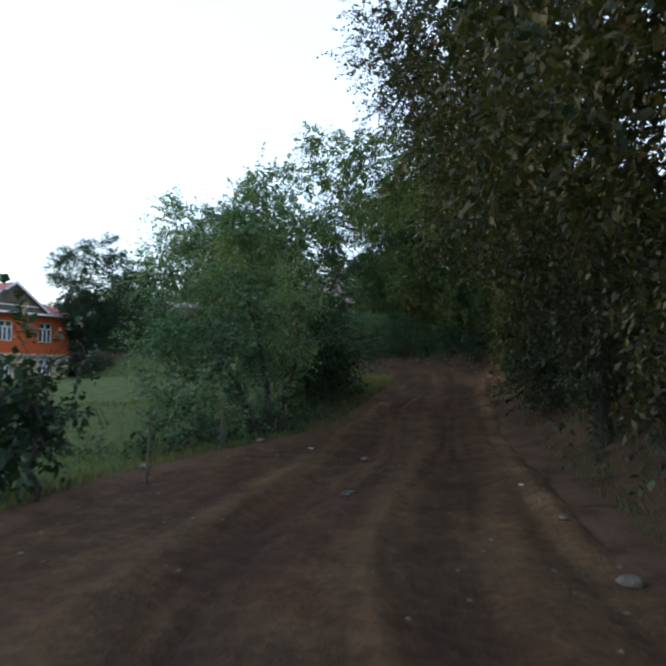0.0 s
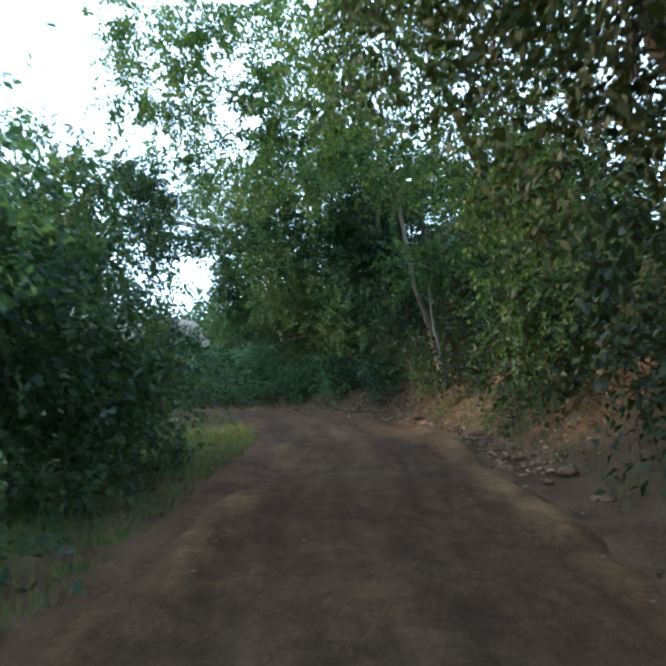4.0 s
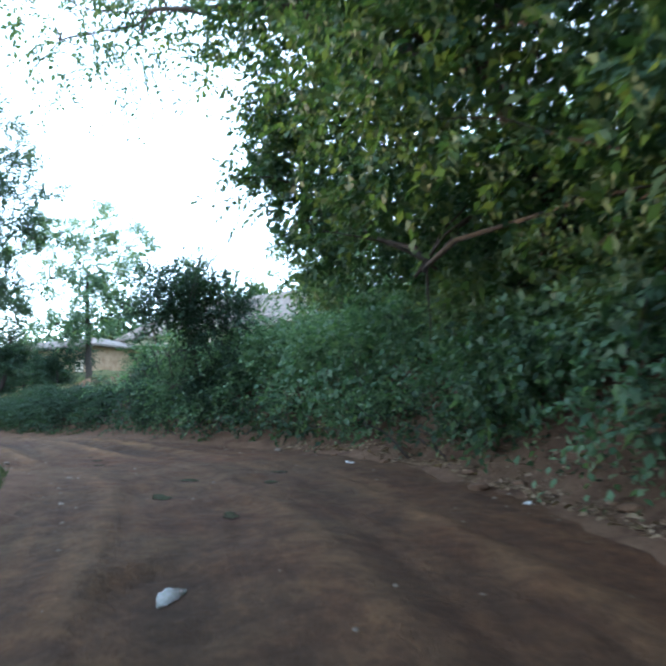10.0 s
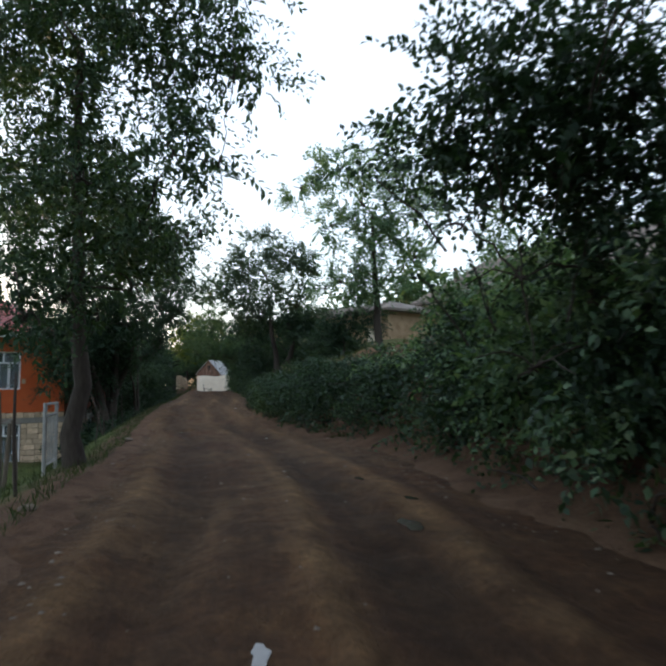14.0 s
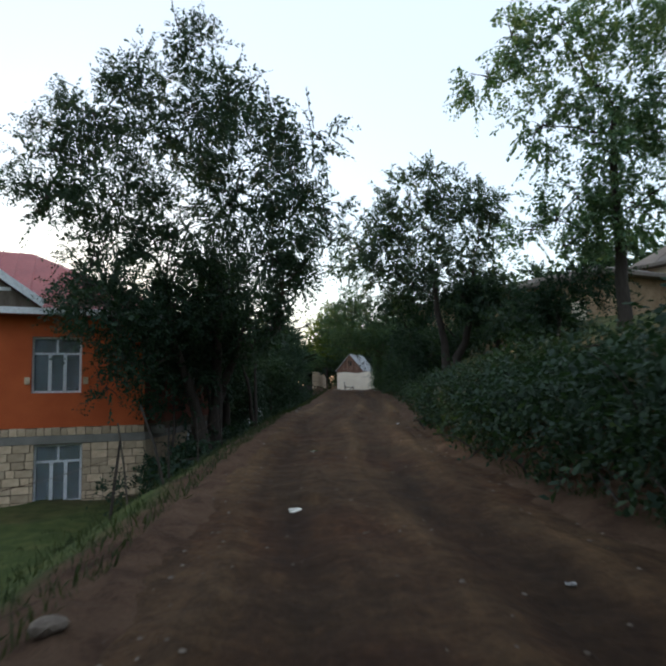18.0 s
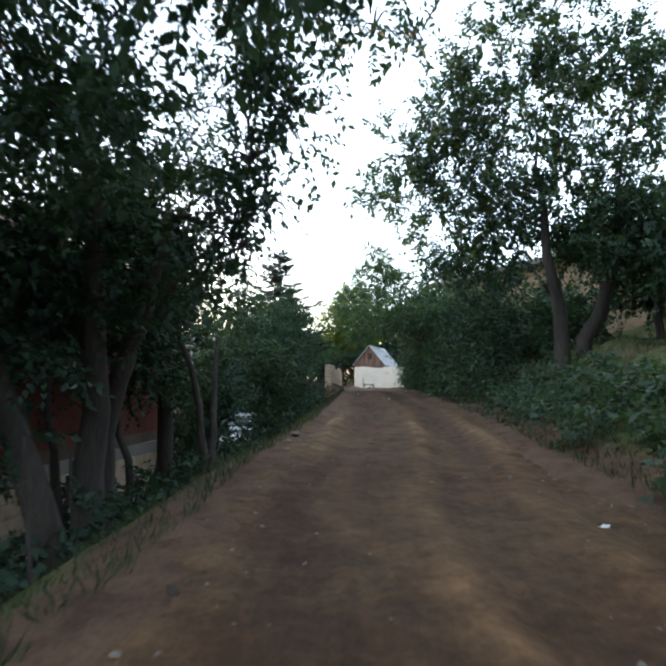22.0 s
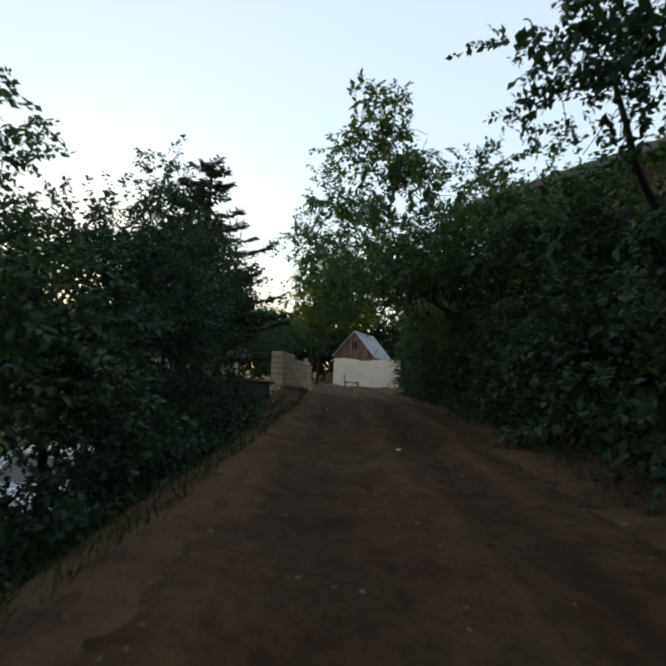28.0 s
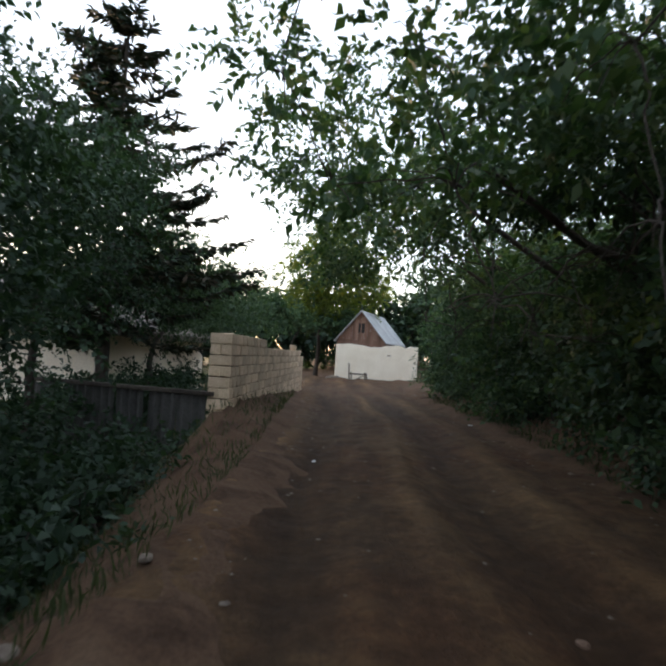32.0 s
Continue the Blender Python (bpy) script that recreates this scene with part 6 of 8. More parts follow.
def far_belt(name, label, points, radius, height, leaves, seed, n_each=3):
    r = np.random.default_rng(seed)
    blobs = []
    for x, y in points:
        g = ground_at(x, y)
        for _ in range(n_each):
            h = height * r.uniform(0.5, 1.1)
            blobs.append((x + r.normal(0, radius), y + r.normal(0, radius), g + h * 0.55, radius * r.uniform(0.8, 1.3), radius * r.uniform(0.8, 1.3), h * 0.5))
    me = foliage_mesh(name, r, blobs, leaves, density=0.6, leaf=0.55, length=1.5, droop=0.2, per=12, filler=0.6)
    tagged(new(name, me), label, "trees", kind="stuff")


far_belt("far_trees", "hazy row of distant trees beyond the field", [(-30 - 3.2 * k, -6 + 2.2 * k) for k in range(8)] + [(-14 - 4 * k, -14 + 1.5 * k) for k in range(4)], 2.0, 5.5, M_WILLOW, 500)
far_belt("far_trees", "low distant trees behind the houses", [(-60 - 3 * k, 14 + 2.5 * k) for k in range(6)], 1.8, 3.0, M_DARK, 501)
far_belt("far_trees", "distant dark trees beyond the end of the lane", [(-97, 34 + 4 * k) for k in range(8)], 2.4, 7.0, M_DARK, 504)
far_belt("far_trees", "distant trees on the upper slope", [(-84 + 5 * k, 62 - 1.0 * k) for k in range(14)] + [(-14 + 4 * k, 42 - 4 * k) for k in range(8)], 2.4, 8.0, M_WALNUT, 502)
far_belt("far_trees", "trees behind the first stretch of the bank", [(13.5 + 0.3 * k, -22 + 4 * k) for k in range(9)], 1.8, 6.5, M_WILLOW, 503)

# ---------------------------------------------------------------- materials of buildings and things
M_ORANGE = surface("orange_render", (0.48, 0.098, 0.030), (0.62, 0.142, 0.045), 1.2, 60, 0.9, 0.25, depth=0.006)
# dark red for side and back walls, tree shade included in the colour
M_SHADED_WALL = surface("shaded_red_wall", (0.11, 0.034, 0.022), (0.19, 0.065, 0.040), 2, 40, 0.95, 0.6)
M_MORTAR = surface("brown_mortar", (0.10, 0.072, 0.048), (0.17, 0.13, 0.09), 3, 50, 0.95, 0.5)
M_BLOCK = surface("cream_limestone_block", (0.55, 0.41, 0.27), (0.75, 0.59, 0.42), 5, 60, 0.92, 0.5, per_piece=0.28, depth=0.01)
M_CONCRETE = surface("grey_concrete", (0.20, 0.19, 0.17), (0.31, 0.29, 0.26), 2, 40, 0.9, 0.3)
M_WHITE = surface("white_window_plastic", (0.72, 0.74, 0.76), (0.82, 0.83, 0.84), 4, 20, 0.4, 0.05, spec=0.5)
M_RED_METAL = surface("faded_red_sheet_metal", (0.28, 0.045, 0.04), (0.38, 0.07, 0.06), 0.8, 12, 0.55, 0.15, spec=0.4)
M_PLASTER = surface("white_limewash", (0.76, 0.66, 0.52), (0.87, 0.78, 0.64), 1.5, 35, 0.9, 0.35, depth=0.01)
M_BOARD = surface("weathered_red_brown_boards", (0.16, 0.085, 0.06), (0.30, 0.18, 0.13), 3, 40, 0.85, 0.5, per_piece=0.3, stretch=(1, 1, 0.15))
M_SLATE = surface("pale_grey_slate_sheet", (0.34, 0.35, 0.36), (0.52, 0.53, 0.53), 1.0, 25, 0.8, 0.3)
M_OLD_ROOF = surface("brown_grey_slate", (0.13, 0.11, 0.095), (0.23, 0.20, 0.17), 1.0, 25, 0.85, 0.4)
M_DULL_SHEET = surface("dull_dark_sheet", (0.045, 0.045, 0.045), (0.105, 0.10, 0.095), 1.2, 25, 0.85, 0.4)
M_RUBBLE = surface("tan_rubble_stone", (0.30, 0.20, 0.12), (0.50, 0.36, 0.23), 2.2, 20, 0.95, 0.9, depth=0.05)
M_WOOD = surface("grey_weathered_wood", (0.085, 0.068, 0.052), (0.17, 0.14, 0.11), 5, 40, 0.9, 0.5, stretch=(1, 1, 0.2))
M_RUST = surface("rusty_iron", (0.085, 0.05, 0.035), (0.17, 0.10, 0.065), 6, 40, 0.8, 0.4)
M_PALE_METAL = surface("pale_painted_metal", (0.26, 0.26, 0.25), (0.42, 0.42, 0.41), 4, 30, 0.6, 0.2)
# near-black colour that paints the shade of unlit rooms
M_DARKNESS = surface("room_shade", (0.02, 0.02, 0.02), (0.035, 0.033, 0.03), 2, 20, 0.9, 0.0)
M_STONE = surface("pale_field_stone", (0.11, 0.088, 0.07), (0.23, 0.19, 0.15), 6, 40, 0.9, 0.6)
M_CURTAIN = surface("grey_net_curtain", (0.035, 0.045, 0.052), (0.10, 0.115, 0.125), 6, 30, 0.9, 0.1)
M_TYRE = surface("black_rubber", (0.018, 0.018, 0.018), (0.03, 0.03, 0.03), 8, 60, 0.8, 0.2)
M_PAPER = surface("pale_litter", (0.5, 0.5, 0.5), (0.75, 0.75, 0.74), 8, 40, 0.6, 0.1)


def clear_glass(name, tint=(0.75, 0.85, 0.9), rough=0.03):
    m, n, l, p = nodes_of(name)
    p.inputs["Base Color"].default_value = (*tint, 1)
    p.inputs["Roughness"].default_value = rough
    p.inputs["Transmission Weight"].default_value = 0.85
    p.inputs["IOR"].default_value = 1.45
    return m


def car_paint(name, colour):
    m, n, l, p = nodes_of(name)
    p.inputs["Base Color"].default_value = (*colour, 1)
    p.inputs["Roughness"].default_value = 0.3
    p.inputs["Coat Weight"].default_value = 0.6
    p.inputs["Coat Roughness"].default_value = 0.06
    return m


def puddle_water():
    m, n, l, p = nodes_of("muddy_water")
    p.inputs["Base Color"].default_value = (0.05, 0.038, 0.03, 1)
    p.inputs["Roughness"].default_value = 0.1
    ripple = n.new("ShaderNodeBump")
    ripple.inputs["Strength"].default_value, ripple.inputs["Distance"].default_value = 0.12, 0.02
    l.new(noise_at(n, l, n.new("ShaderNodeTexCoord").outputs["Object"], 14.0, 3.0), ripple.inputs["Height"])
    l.new(ripple.outputs["Normal"], p.inputs["Normal"])
    p.inputs["Specular IOR Level"].default_value = 0.5
    return m


M_GLASS, M_CAR, M_WATER = clear_glass("window_glass"), car_paint("white_car_paint", (0.72, 0.74, 0.76)), puddle_water()
M_DARK_GLASS = car_paint("dark_tinted_glass", (0.02, 0.025, 0.03))

# ---------------------------------------------------------------- building pieces


def holed_wall(x0, x1, z0, z1, thick, holes, y=0.0):
    """A wall from y inwards, with openings (x0, x1, z0, z1) left through it."""
    bm = bmesh.new()
    xs = sorted({x0, x1, *[v for h in holes for v in h[:2] if x0 < v < x1]})
    zs = sorted({z0, z1, *[v for h in holes for v in h[2:] if z0 < v < z1]})
    for a, b in zip(xs, xs[1:]):
        for c, d in zip(zs, zs[1:]):
            mx, mz = (a + b) / 2, (c + d) / 2
            if not any(h[0] < mx < h[1] and h[2] < mz < h[3] for h in holes):
                box(bm, (a, y, c), (b, y + thick, d))
    bmesh.ops.remove_doubles(bm, verts=bm.verts, dist=0.0005)
    return bm


def window_unit(parent, x0, x1, z0, z1, y, matrix=None):
    """A white window: transom with two top lights, below it a narrow casement between two fixed lights."""
    m = matrix or Matrix()
    w, h = x1 - x0, z1 - z0
    zt = z0 + 0.70 * h
    f, d = 0.055, 0.07

    def bar(a, b, parent_ob, name):
        bm = boxed(a, b, 0.006)
        bmesh.ops.transform(bm, matrix=m, verts=bm.verts)
        return part(name, bm, M_WHITE, parent_ob)

    def glass(a, b, parent_ob):
        bm = boxed((a[0], y + d * 0.45, a[1]), (b[0], y + d * 0.45 + 0.008, b[1]))
        bmesh.ops.transform(bm, matrix=m, verts=bm.verts)
        ob = part("pane", bm, M_GLASS, parent_ob)
        ob.visible_shadow = False

    frame_bm = bmesh.new()
    for a, b in (((x0, y, z0), (x1, y + d, z0 + f)), ((x0, y, z1 - f), (x1, y + d, z1)), ((x0, y, z0 + f), (x0 + f, y + d, z1 - f)), ((x1 - f, y, z0 + f), (x1, y + d, z1 - f))):
        box(frame_bm, a, b, 0.006)
    bmesh.ops.transform(frame_bm, matrix=m, verts=frame_bm.verts)
    win = part("window", frame_bm, M_WHITE, parent, "white plastic window with a transom")
    bar((x0 + f, y + 0.004, zt - f / 2), (x1 - f, y + d - 0.004, zt + f / 2), win, "transom")
    c0, c1 = x0 + 0.36 * w, x0 + 0.66 * w
    xm = x0 + 0.5 * w
    bar((xm - f / 2, y + 0.004, zt + f / 2), (xm + f / 2, y + d - 0.004, z1 - f), win, "mullion")
    for x in (c0, c1):
        bar((x - f * 0.75, y - 0.012, z0 + f), (x + f * 0.75, y + d - 0.004, zt - f / 2), win, "mullion")
    for a, b in (((x0 + f, z0 + f), (c0 - f * 0.75, zt - f / 2)), ((c0 + f * 0.75, z0 + f), (c1 - f * 0.75, zt - f / 2)), ((c1 + f * 0.75, z0 + f), (x1 - f, zt - f / 2)),
                 ((x0 + f, zt + f / 2), (xm - f / 2, z1 - f)), ((xm + f / 2, zt + f / 2), (x1 - f, z1 - f))):
        glass(a, b, win)
    sill = boxed((x0 - 0.05, y - 0.09, z0 - 0.045), (x1 + 0.05, y + 0.03, z0 - 0.005), 0.008)
    bmesh.ops.transform(sill, matrix=m, verts=sill.verts)
    part("sill", sill, M_WHITE, win)
    cur = boxed((x0 + f, y + 0.16, z0 + 0.02), (x0 + f + 0.22 * w, y + 0.17, z1 - 0.02))
    bmesh.ops.transform(cur, matrix=m, verts=cur.verts)
    part("curtain", cur, M_CURTAIN, win)
    return win


def block_mesh(w, h, d, seed):
    """One rough-sawn block, lower left corner at the origin, its face towards -y."""
    rng = np.random.default_rng(seed)
    bm = boxed((0, 0, 0), (w, d, h), 0.008)
    for v in bm.verts:
        v.co += Vector(rng.normal(0, 0.005, 3))
    me = bpy.data.meshes.new("block")
    bm.to_mesh(me)
    bm.free()
    me.materials.append(M_BLOCK)
    return me


BLOCKS = {}


def lay_block(parent, x, y, z, w, h, d, matrix=None, tilt=0.0):
    key = (round(w, 2), round(h, 2), round(d, 2), int(abs(x * 7 + z * 13)) % 3)
    if key not in BLOCKS:
        BLOCKS[key] = block_mesh(key[0], key[1], key[2], len(BLOCKS) + 5)
    ob = new("block", BLOCKS[key])
    ob.parent = parent
    m = Matrix.Translation((x, y, z)) @ Matrix.Rotation(tilt, 4, "Y")
    ob.matrix_local = (matrix @ m) if matrix else m
    return ob


def joined_blocks(x0, x1, z0, z1, holes, matrix, seed, y=-0.035, d=0.05):
    """Blocks past those that are laid singly, as one mesh."""
    rng = np.random.default_rng(seed)
    bm = bmesh.new()
    z, row = z1 - 0.19, 0
    while z > z0 - 0.2:
        x = x0 - (0.2 if row % 2 else 0)
        while x < x1:
            a, b = max(x, x0), min(x + 0.39, x1)
            if b - a > 0.05 and not any(h[0] - 0.02 < (a + b) / 2 < h[1] + 0.02 and h[2] - 0.05 < z + 0.09 < h[3] + 0.05 for h in holes):
                box(bm, (a, y + rng.uniform(0, 0.008), z), (b - 0.012, y + d, z + 0.188))
            x += 0.40
        z -= 0.2
        row += 1
    bmesh.ops.transform(bm, matrix=matrix, verts=bm.verts)
    return bm


# ---------------------------------------------------------------- the red house


def red_house():
    house = thing("red_house", (-35.35, 20.73, 0.0), "two-storey house, orange render over cream limestone blocks, red metal roof", "house", turn=90)
    lows = [(-2.62, -1.51, -0.35, 1.10), (-6.0, -4.9, -0.35, 1.10), (-9.3, -8.2, -0.35, 1.10)]
    tops = [(-2.72, -1.56, 2.38, 3.80), (-6.0, -4.85, 2.38, 3.80), (-9.3, -8.15, 2.38, 3.80)]
    lower = part("wall", holed_wall(-10.7, 0, -2.0, 1.52, 0.35, lows), M_MORTAR, house, "lower wall of cream limestone blocks")
    part("wall", holed_wall(-10.7, 0, 1.52, 4.42, 0.35, tops), M_ORANGE, house, "upper wall in orange render")
    part("band", boxed((-10.7, -0.03, 1.115), (0.0, 0.02, 1.318), 0.006), M_CONCRETE, house, "grey concrete band")
    # side wall, turned along the lane
    side_dir = Vector((3.57, 6.15, 0)).normalized()
    length = 7.11
    turn = Matrix.Rotation(math.atan2(side_dir.y, side_dir.x), 4, "Z")
    s_low, s_top = [(3.2, 4.2, -0.35, 1.10)], [(3.2, 4.2, 2.38, 3.80)]
    # the upper side wall has its shade painted in, darker than the front
    for z0, z1, holes, m, lab in ((-2.0, 1.52, s_low, M_MORTAR, "lower side wall of limestone blocks"), (1.52, 4.42, s_top, M_SHADED_WALL, "upper side wall, dark red with tree shade in its colour")):
        bm = holed_wall(0.0, length, z0, z1, 0.35, holes)
        bmesh.ops.transform(bm, matrix=turn, verts=bm.verts)
        part("wall", bm, m, house, lab)
    bm = boxed((0.0, -0.03, 1.115), (length, 0.02, 1.318), 0.006)
    bmesh.ops.transform(bm, matrix=turn, verts=bm.verts)
    part("band", bm, M_CONCRETE, house)
    bm = joined_blocks(0.02, length, -1.6, 1.11, s_low, turn, 61)
    tagged(part("masonry", bm, M_BLOCK, house), kind="stuff")
    # back walls
    ends = [Vector((side_dir.x * length, side_dir.y * length, 0)), Vector((-2.0, 9.6, 0)), Vector((-10.7, 9.0, 0)), Vector((-10.7, 0.35, 0))]
    for a, b in zip(ends, ends[1:]):
        d = b - a
        bm = boxed((0, -0.3, -2.0), (d.length, 0, 4.42))
        bmesh.ops.transform(bm, matrix=Matrix.Translation(a) @ Matrix.Rotation(math.atan2(d.y, d.x), 4, "Z"), verts=bm.verts)
        part("wall", bm, M_SHADED_WALL, house)
    part("floor", boxed((-10.3, 0.4, 1.25), (0.6, 5.4, 1.45)), M_CONCRETE, house)
    for h in lows + tops:
        window_unit(house, *h, 0.10)
    for h in s_low + s_top:
        window_unit(house, *h, 0.10, turn)
    for h in tops:
        for x in (h[0] - 0.16, h[1] + 0.03):
            part("corbel", boxed((x, -0.06, h[2] + 0.22), (x + 0.13, 0.02, h[2] + 0.40), 0.01), M_BLOCK, house)
    # single blocks on the front
    rng_blocks = np.random.default_rng(17)
    row = 0
    z = 1.11 - 0.185
    while z > -1.25:
        right = -0.004
        while right > -7.4:
            step = float(rng_blocks.choice([0.40, 0.40, 0.40, 0.30, 0.21])) if right < -0.1 or row % 2 else 0.21
            x, w = right - step + 0.018, step - 0.018
            right -= step
            pieces = [(x, x + w)]
            for h in lows:
                if h[2] - 0.1 < z + 0.1 < h[3] + 0.06:
                    pieces = [q for a, b in pieces for q in ((a, min(b, h[0] - 0.005)), (max(a, h[1] + 0.005), b))]
            for a, b in pieces:
                if b - a > 0.04:
                    lay_block(lower, a, -0.035 + rng_blocks.uniform(-0.006, 0.006), z + rng_blocks.uniform(-0.004, 0.004), round(b - a, 2), 0.18, 0.05, tilt=rng_blocks.normal(0, 0.006))
        z -= 0.2
        row += 1
    right = -0.004
    while right > -7.3:
        step = rng_blocks.uniform(0.15, 0.24)
        lay_block(lower, right - step + 0.02, -0.04 + rng_blocks.uniform(-0.006, 0.006), 1.325, round(step - 0.02, 2), rng_blocks.choice([0.17, 0.18, 0.19]), 0.05, tilt=rng_blocks.normal(0, 0.015))
        right -= step
    tagged(part("masonry", joined_blocks(-10.7, -7.45, -1.5, 1.11, lows, Matrix(), 62), M_BLOCK, house), kind="stuff")
    # roof: hipped, with a gabled dormer over the front
    eave = [Vector(v) for v in ((-11.3, -0.6, 4.42), (0.35, -0.6, 4.42), (4.35, 6.4, 4.42), (-1.8, 10.3, 4.42), (-11.3, 9.6, 4.42))]
    r0, r1 = Vector((-7.8, 4.8, 6.9)), Vector((-3.0, 5.2, 6.9))
    bm = bmesh.new()
    e = [bm.verts.new(v) for v in eave]
    a, b = bm.verts.new(r0), bm.verts.new(r1)
    for f in ((e[0], e[1], b, a), (e[1], e[2], b), (e[2], e[3], b), (e[3], e[4], a, b), (e[4], e[0], a)):
        bm.faces.new(f)
    bm.faces.new([bm.verts.new(v - Vector((0, 0, 0.10))) for v in reversed(eave)])
    roof = part("roof", bm, M_RED_METAL, house, "faded red sheet metal roof")
    for k in range(24):
        x = -11.0 + k * 0.48
        t = 1 - max(0.0, (x - -3.0) / 3.2) if x > -3.0 else 1 - max(0.0, (-7.8 - x) / 3.4)
        if t > 0.05:
            p0, p1 = Vector((x, -0.58, 4.435)), Vector((x, -0.6 + 5.4 * t, 4.435 + 2.47 * t))
            me = tubes_mesh("seam", [([p0, (p0 + p1) / 2, p1], [0.018] * 3)], M_RED_METAL, 4)
            part("seam", me, None, roof)
    part("fascia", boxed((-11.3, -0.64, 4.30), (0.36, -0.61, 4.46), 0.004), M_WHITE, house, "white eaves board")
    part("soffit", boxed((-11.2, -0.6, 4.36), (0.3, 0.02, 4.40)), M_PLASTER, house)
    # dormer
    apex = Vector((-5.35, -0.75, 6.5))
    bm = bmesh.new()
    l0, r0 = Vector((-8.2, -0.75, 4.48)), Vector((-2.5, -0.75, 4.48))
    back = Vector((0, 5.0, 0))
    vs = [bm.verts.new(v) for v in (l0, apex, apex + back, l0 + back * 0.3, r0, r0 + back * 0.3)]
    bm.faces.new((vs[0], vs[1], vs[2], vs[3]))
    bm.faces.new((vs[1], vs[4], vs[5], vs[2]))
    part("dormer_roof", bm, M_RED_METAL, house)
    bm = bmesh.new()
    bm.faces.new([bm.verts.new(v + Vector((0, 0.25, -0.05))) for v in (l0, r0, apex)])
    part("dormer_face", bm, M_WOOD, house, "dark boarded dormer gable")
    for p, q in ((l0, apex), (r0, apex)):
        d = q - p
        bm = boxed((0, -0.02, -0.16), (d.length, 0.03, 0.02), 0.004)
        bmesh.ops.transform(bm, matrix=Matrix.Translation(p) @ Matrix.Rotation(-math.atan2(d.z, d.x), 4, "Y"), verts=bm.verts)
        part("bargeboard", bm, M_WHITE, house, "white bargeboard")
    part("tie_board", boxed((-7.4, -0.52, 4.86), (-3.2, -0.49, 4.94)), M_WHITE, house)
    # dark sheet behind the windows in place of the shaded rooms
    part("dark_backing", boxed((-10.2, 4.2, -1.9), (0.4, 4.3, 4.3)), M_DARKNESS, house)


red_house()

# ---------------------------------------------------------------- block wall and white wall at the end of the lane


def block_wall():
    a, b = Vector((-55.60, 33.77, 0)), Vector((-65.39, 38.47, 0))
    d = b - a
    wall = thing("block_wall", (a.x, a.y, 2.13), "wall of tan limestone blocks with a broken top course, standing on heaped soil", "wall", turn=math.degrees(math.atan2(d.y, d.x)))
    length, rows, rise, thick = d.length, 8, 0.151, 0.31
    rng = np.random.default_rng(21)
    part("core", boxed((0.03, 0.02, -0.5), (length - 0.06, thick - 0.02, rise * 6)), M_MORTAR, wall)
    for row in range(-2, rows):
        z = row * rise
        end = length * 0.985 if row < 6 else (length * 0.9 if row == 6 else 3.1)
        x = 0.0
        if row % 2:
            lay_block(wall, rng.uniform(-0.01, 0.01), 0, z, 0.15, rise - 0.008, thick)
            x = 0.155
        while x < end - 0.1:
            w = min(0.31, end - x)
            for y in (0.0, thick / 2 + 0.003):
                lay_block(wall, x, y + rng.uniform(-0.006, 0.006), z, round(w - 0.008, 2), rise - 0.008, thick / 2 - 0.003)
            x += 0.312
    lay_block(wall, 8.4, 0.02, rise * 7, 0.29, rise - 0.01, 0.15, tilt=0.10)
    lay_block(wall, 10.1, 0.05, rise * 6, 0.29, rise - 0.01, 0.15, tilt=-0.08)


block_wall()


def white_wall():
    ang = math.degrees(math.atan2(0.98, 0.19))
    w = thing("white_wall", (-77.45, 44.80, 1.90), "long whitewashed garden wall with an uneven top", "wall", turn=ang)
    rng = np.random.default_rng(9)
    n = 24
    xs = np.linspace(0, 4.5, n)
    top = 1.82 + 0.012 * rng.normal(size=n) + 0.05 * np.sin(xs * 2.1)
    top[xs > 2.6] += 0.07
    top[(xs > 3.6) & (xs < 4.0)] -= 0.12
    bm = bmesh.new()
    rows = []
    for x, t in zip(xs, top):
        rows.append([bm.verts.new(v) for v in ((x, 0, -0.4), (x, 0, t), (x, 0.25, t + 0.01), (x, 0.25, -0.4))])
    for p, q in zip(rows, rows[1:]):
        for k in range(4):
            bm.faces.new((p[k], q[k], q[(k + 1) % 4], p[(k + 1) % 4]))
    bm.faces.new(rows[0][::-1])
    bm.faces.new(rows[-1])
    bmesh.ops.recalc_face_normals(bm, faces=bm.faces)
    part("wall_body", bm, M_PLASTER, w)
    part("stain", boxed((2.75, -0.004, 1.34), (2.98, 0.01, 1.39), 0.001), M_RUST, w, "dark rusty slot")


white_wall()


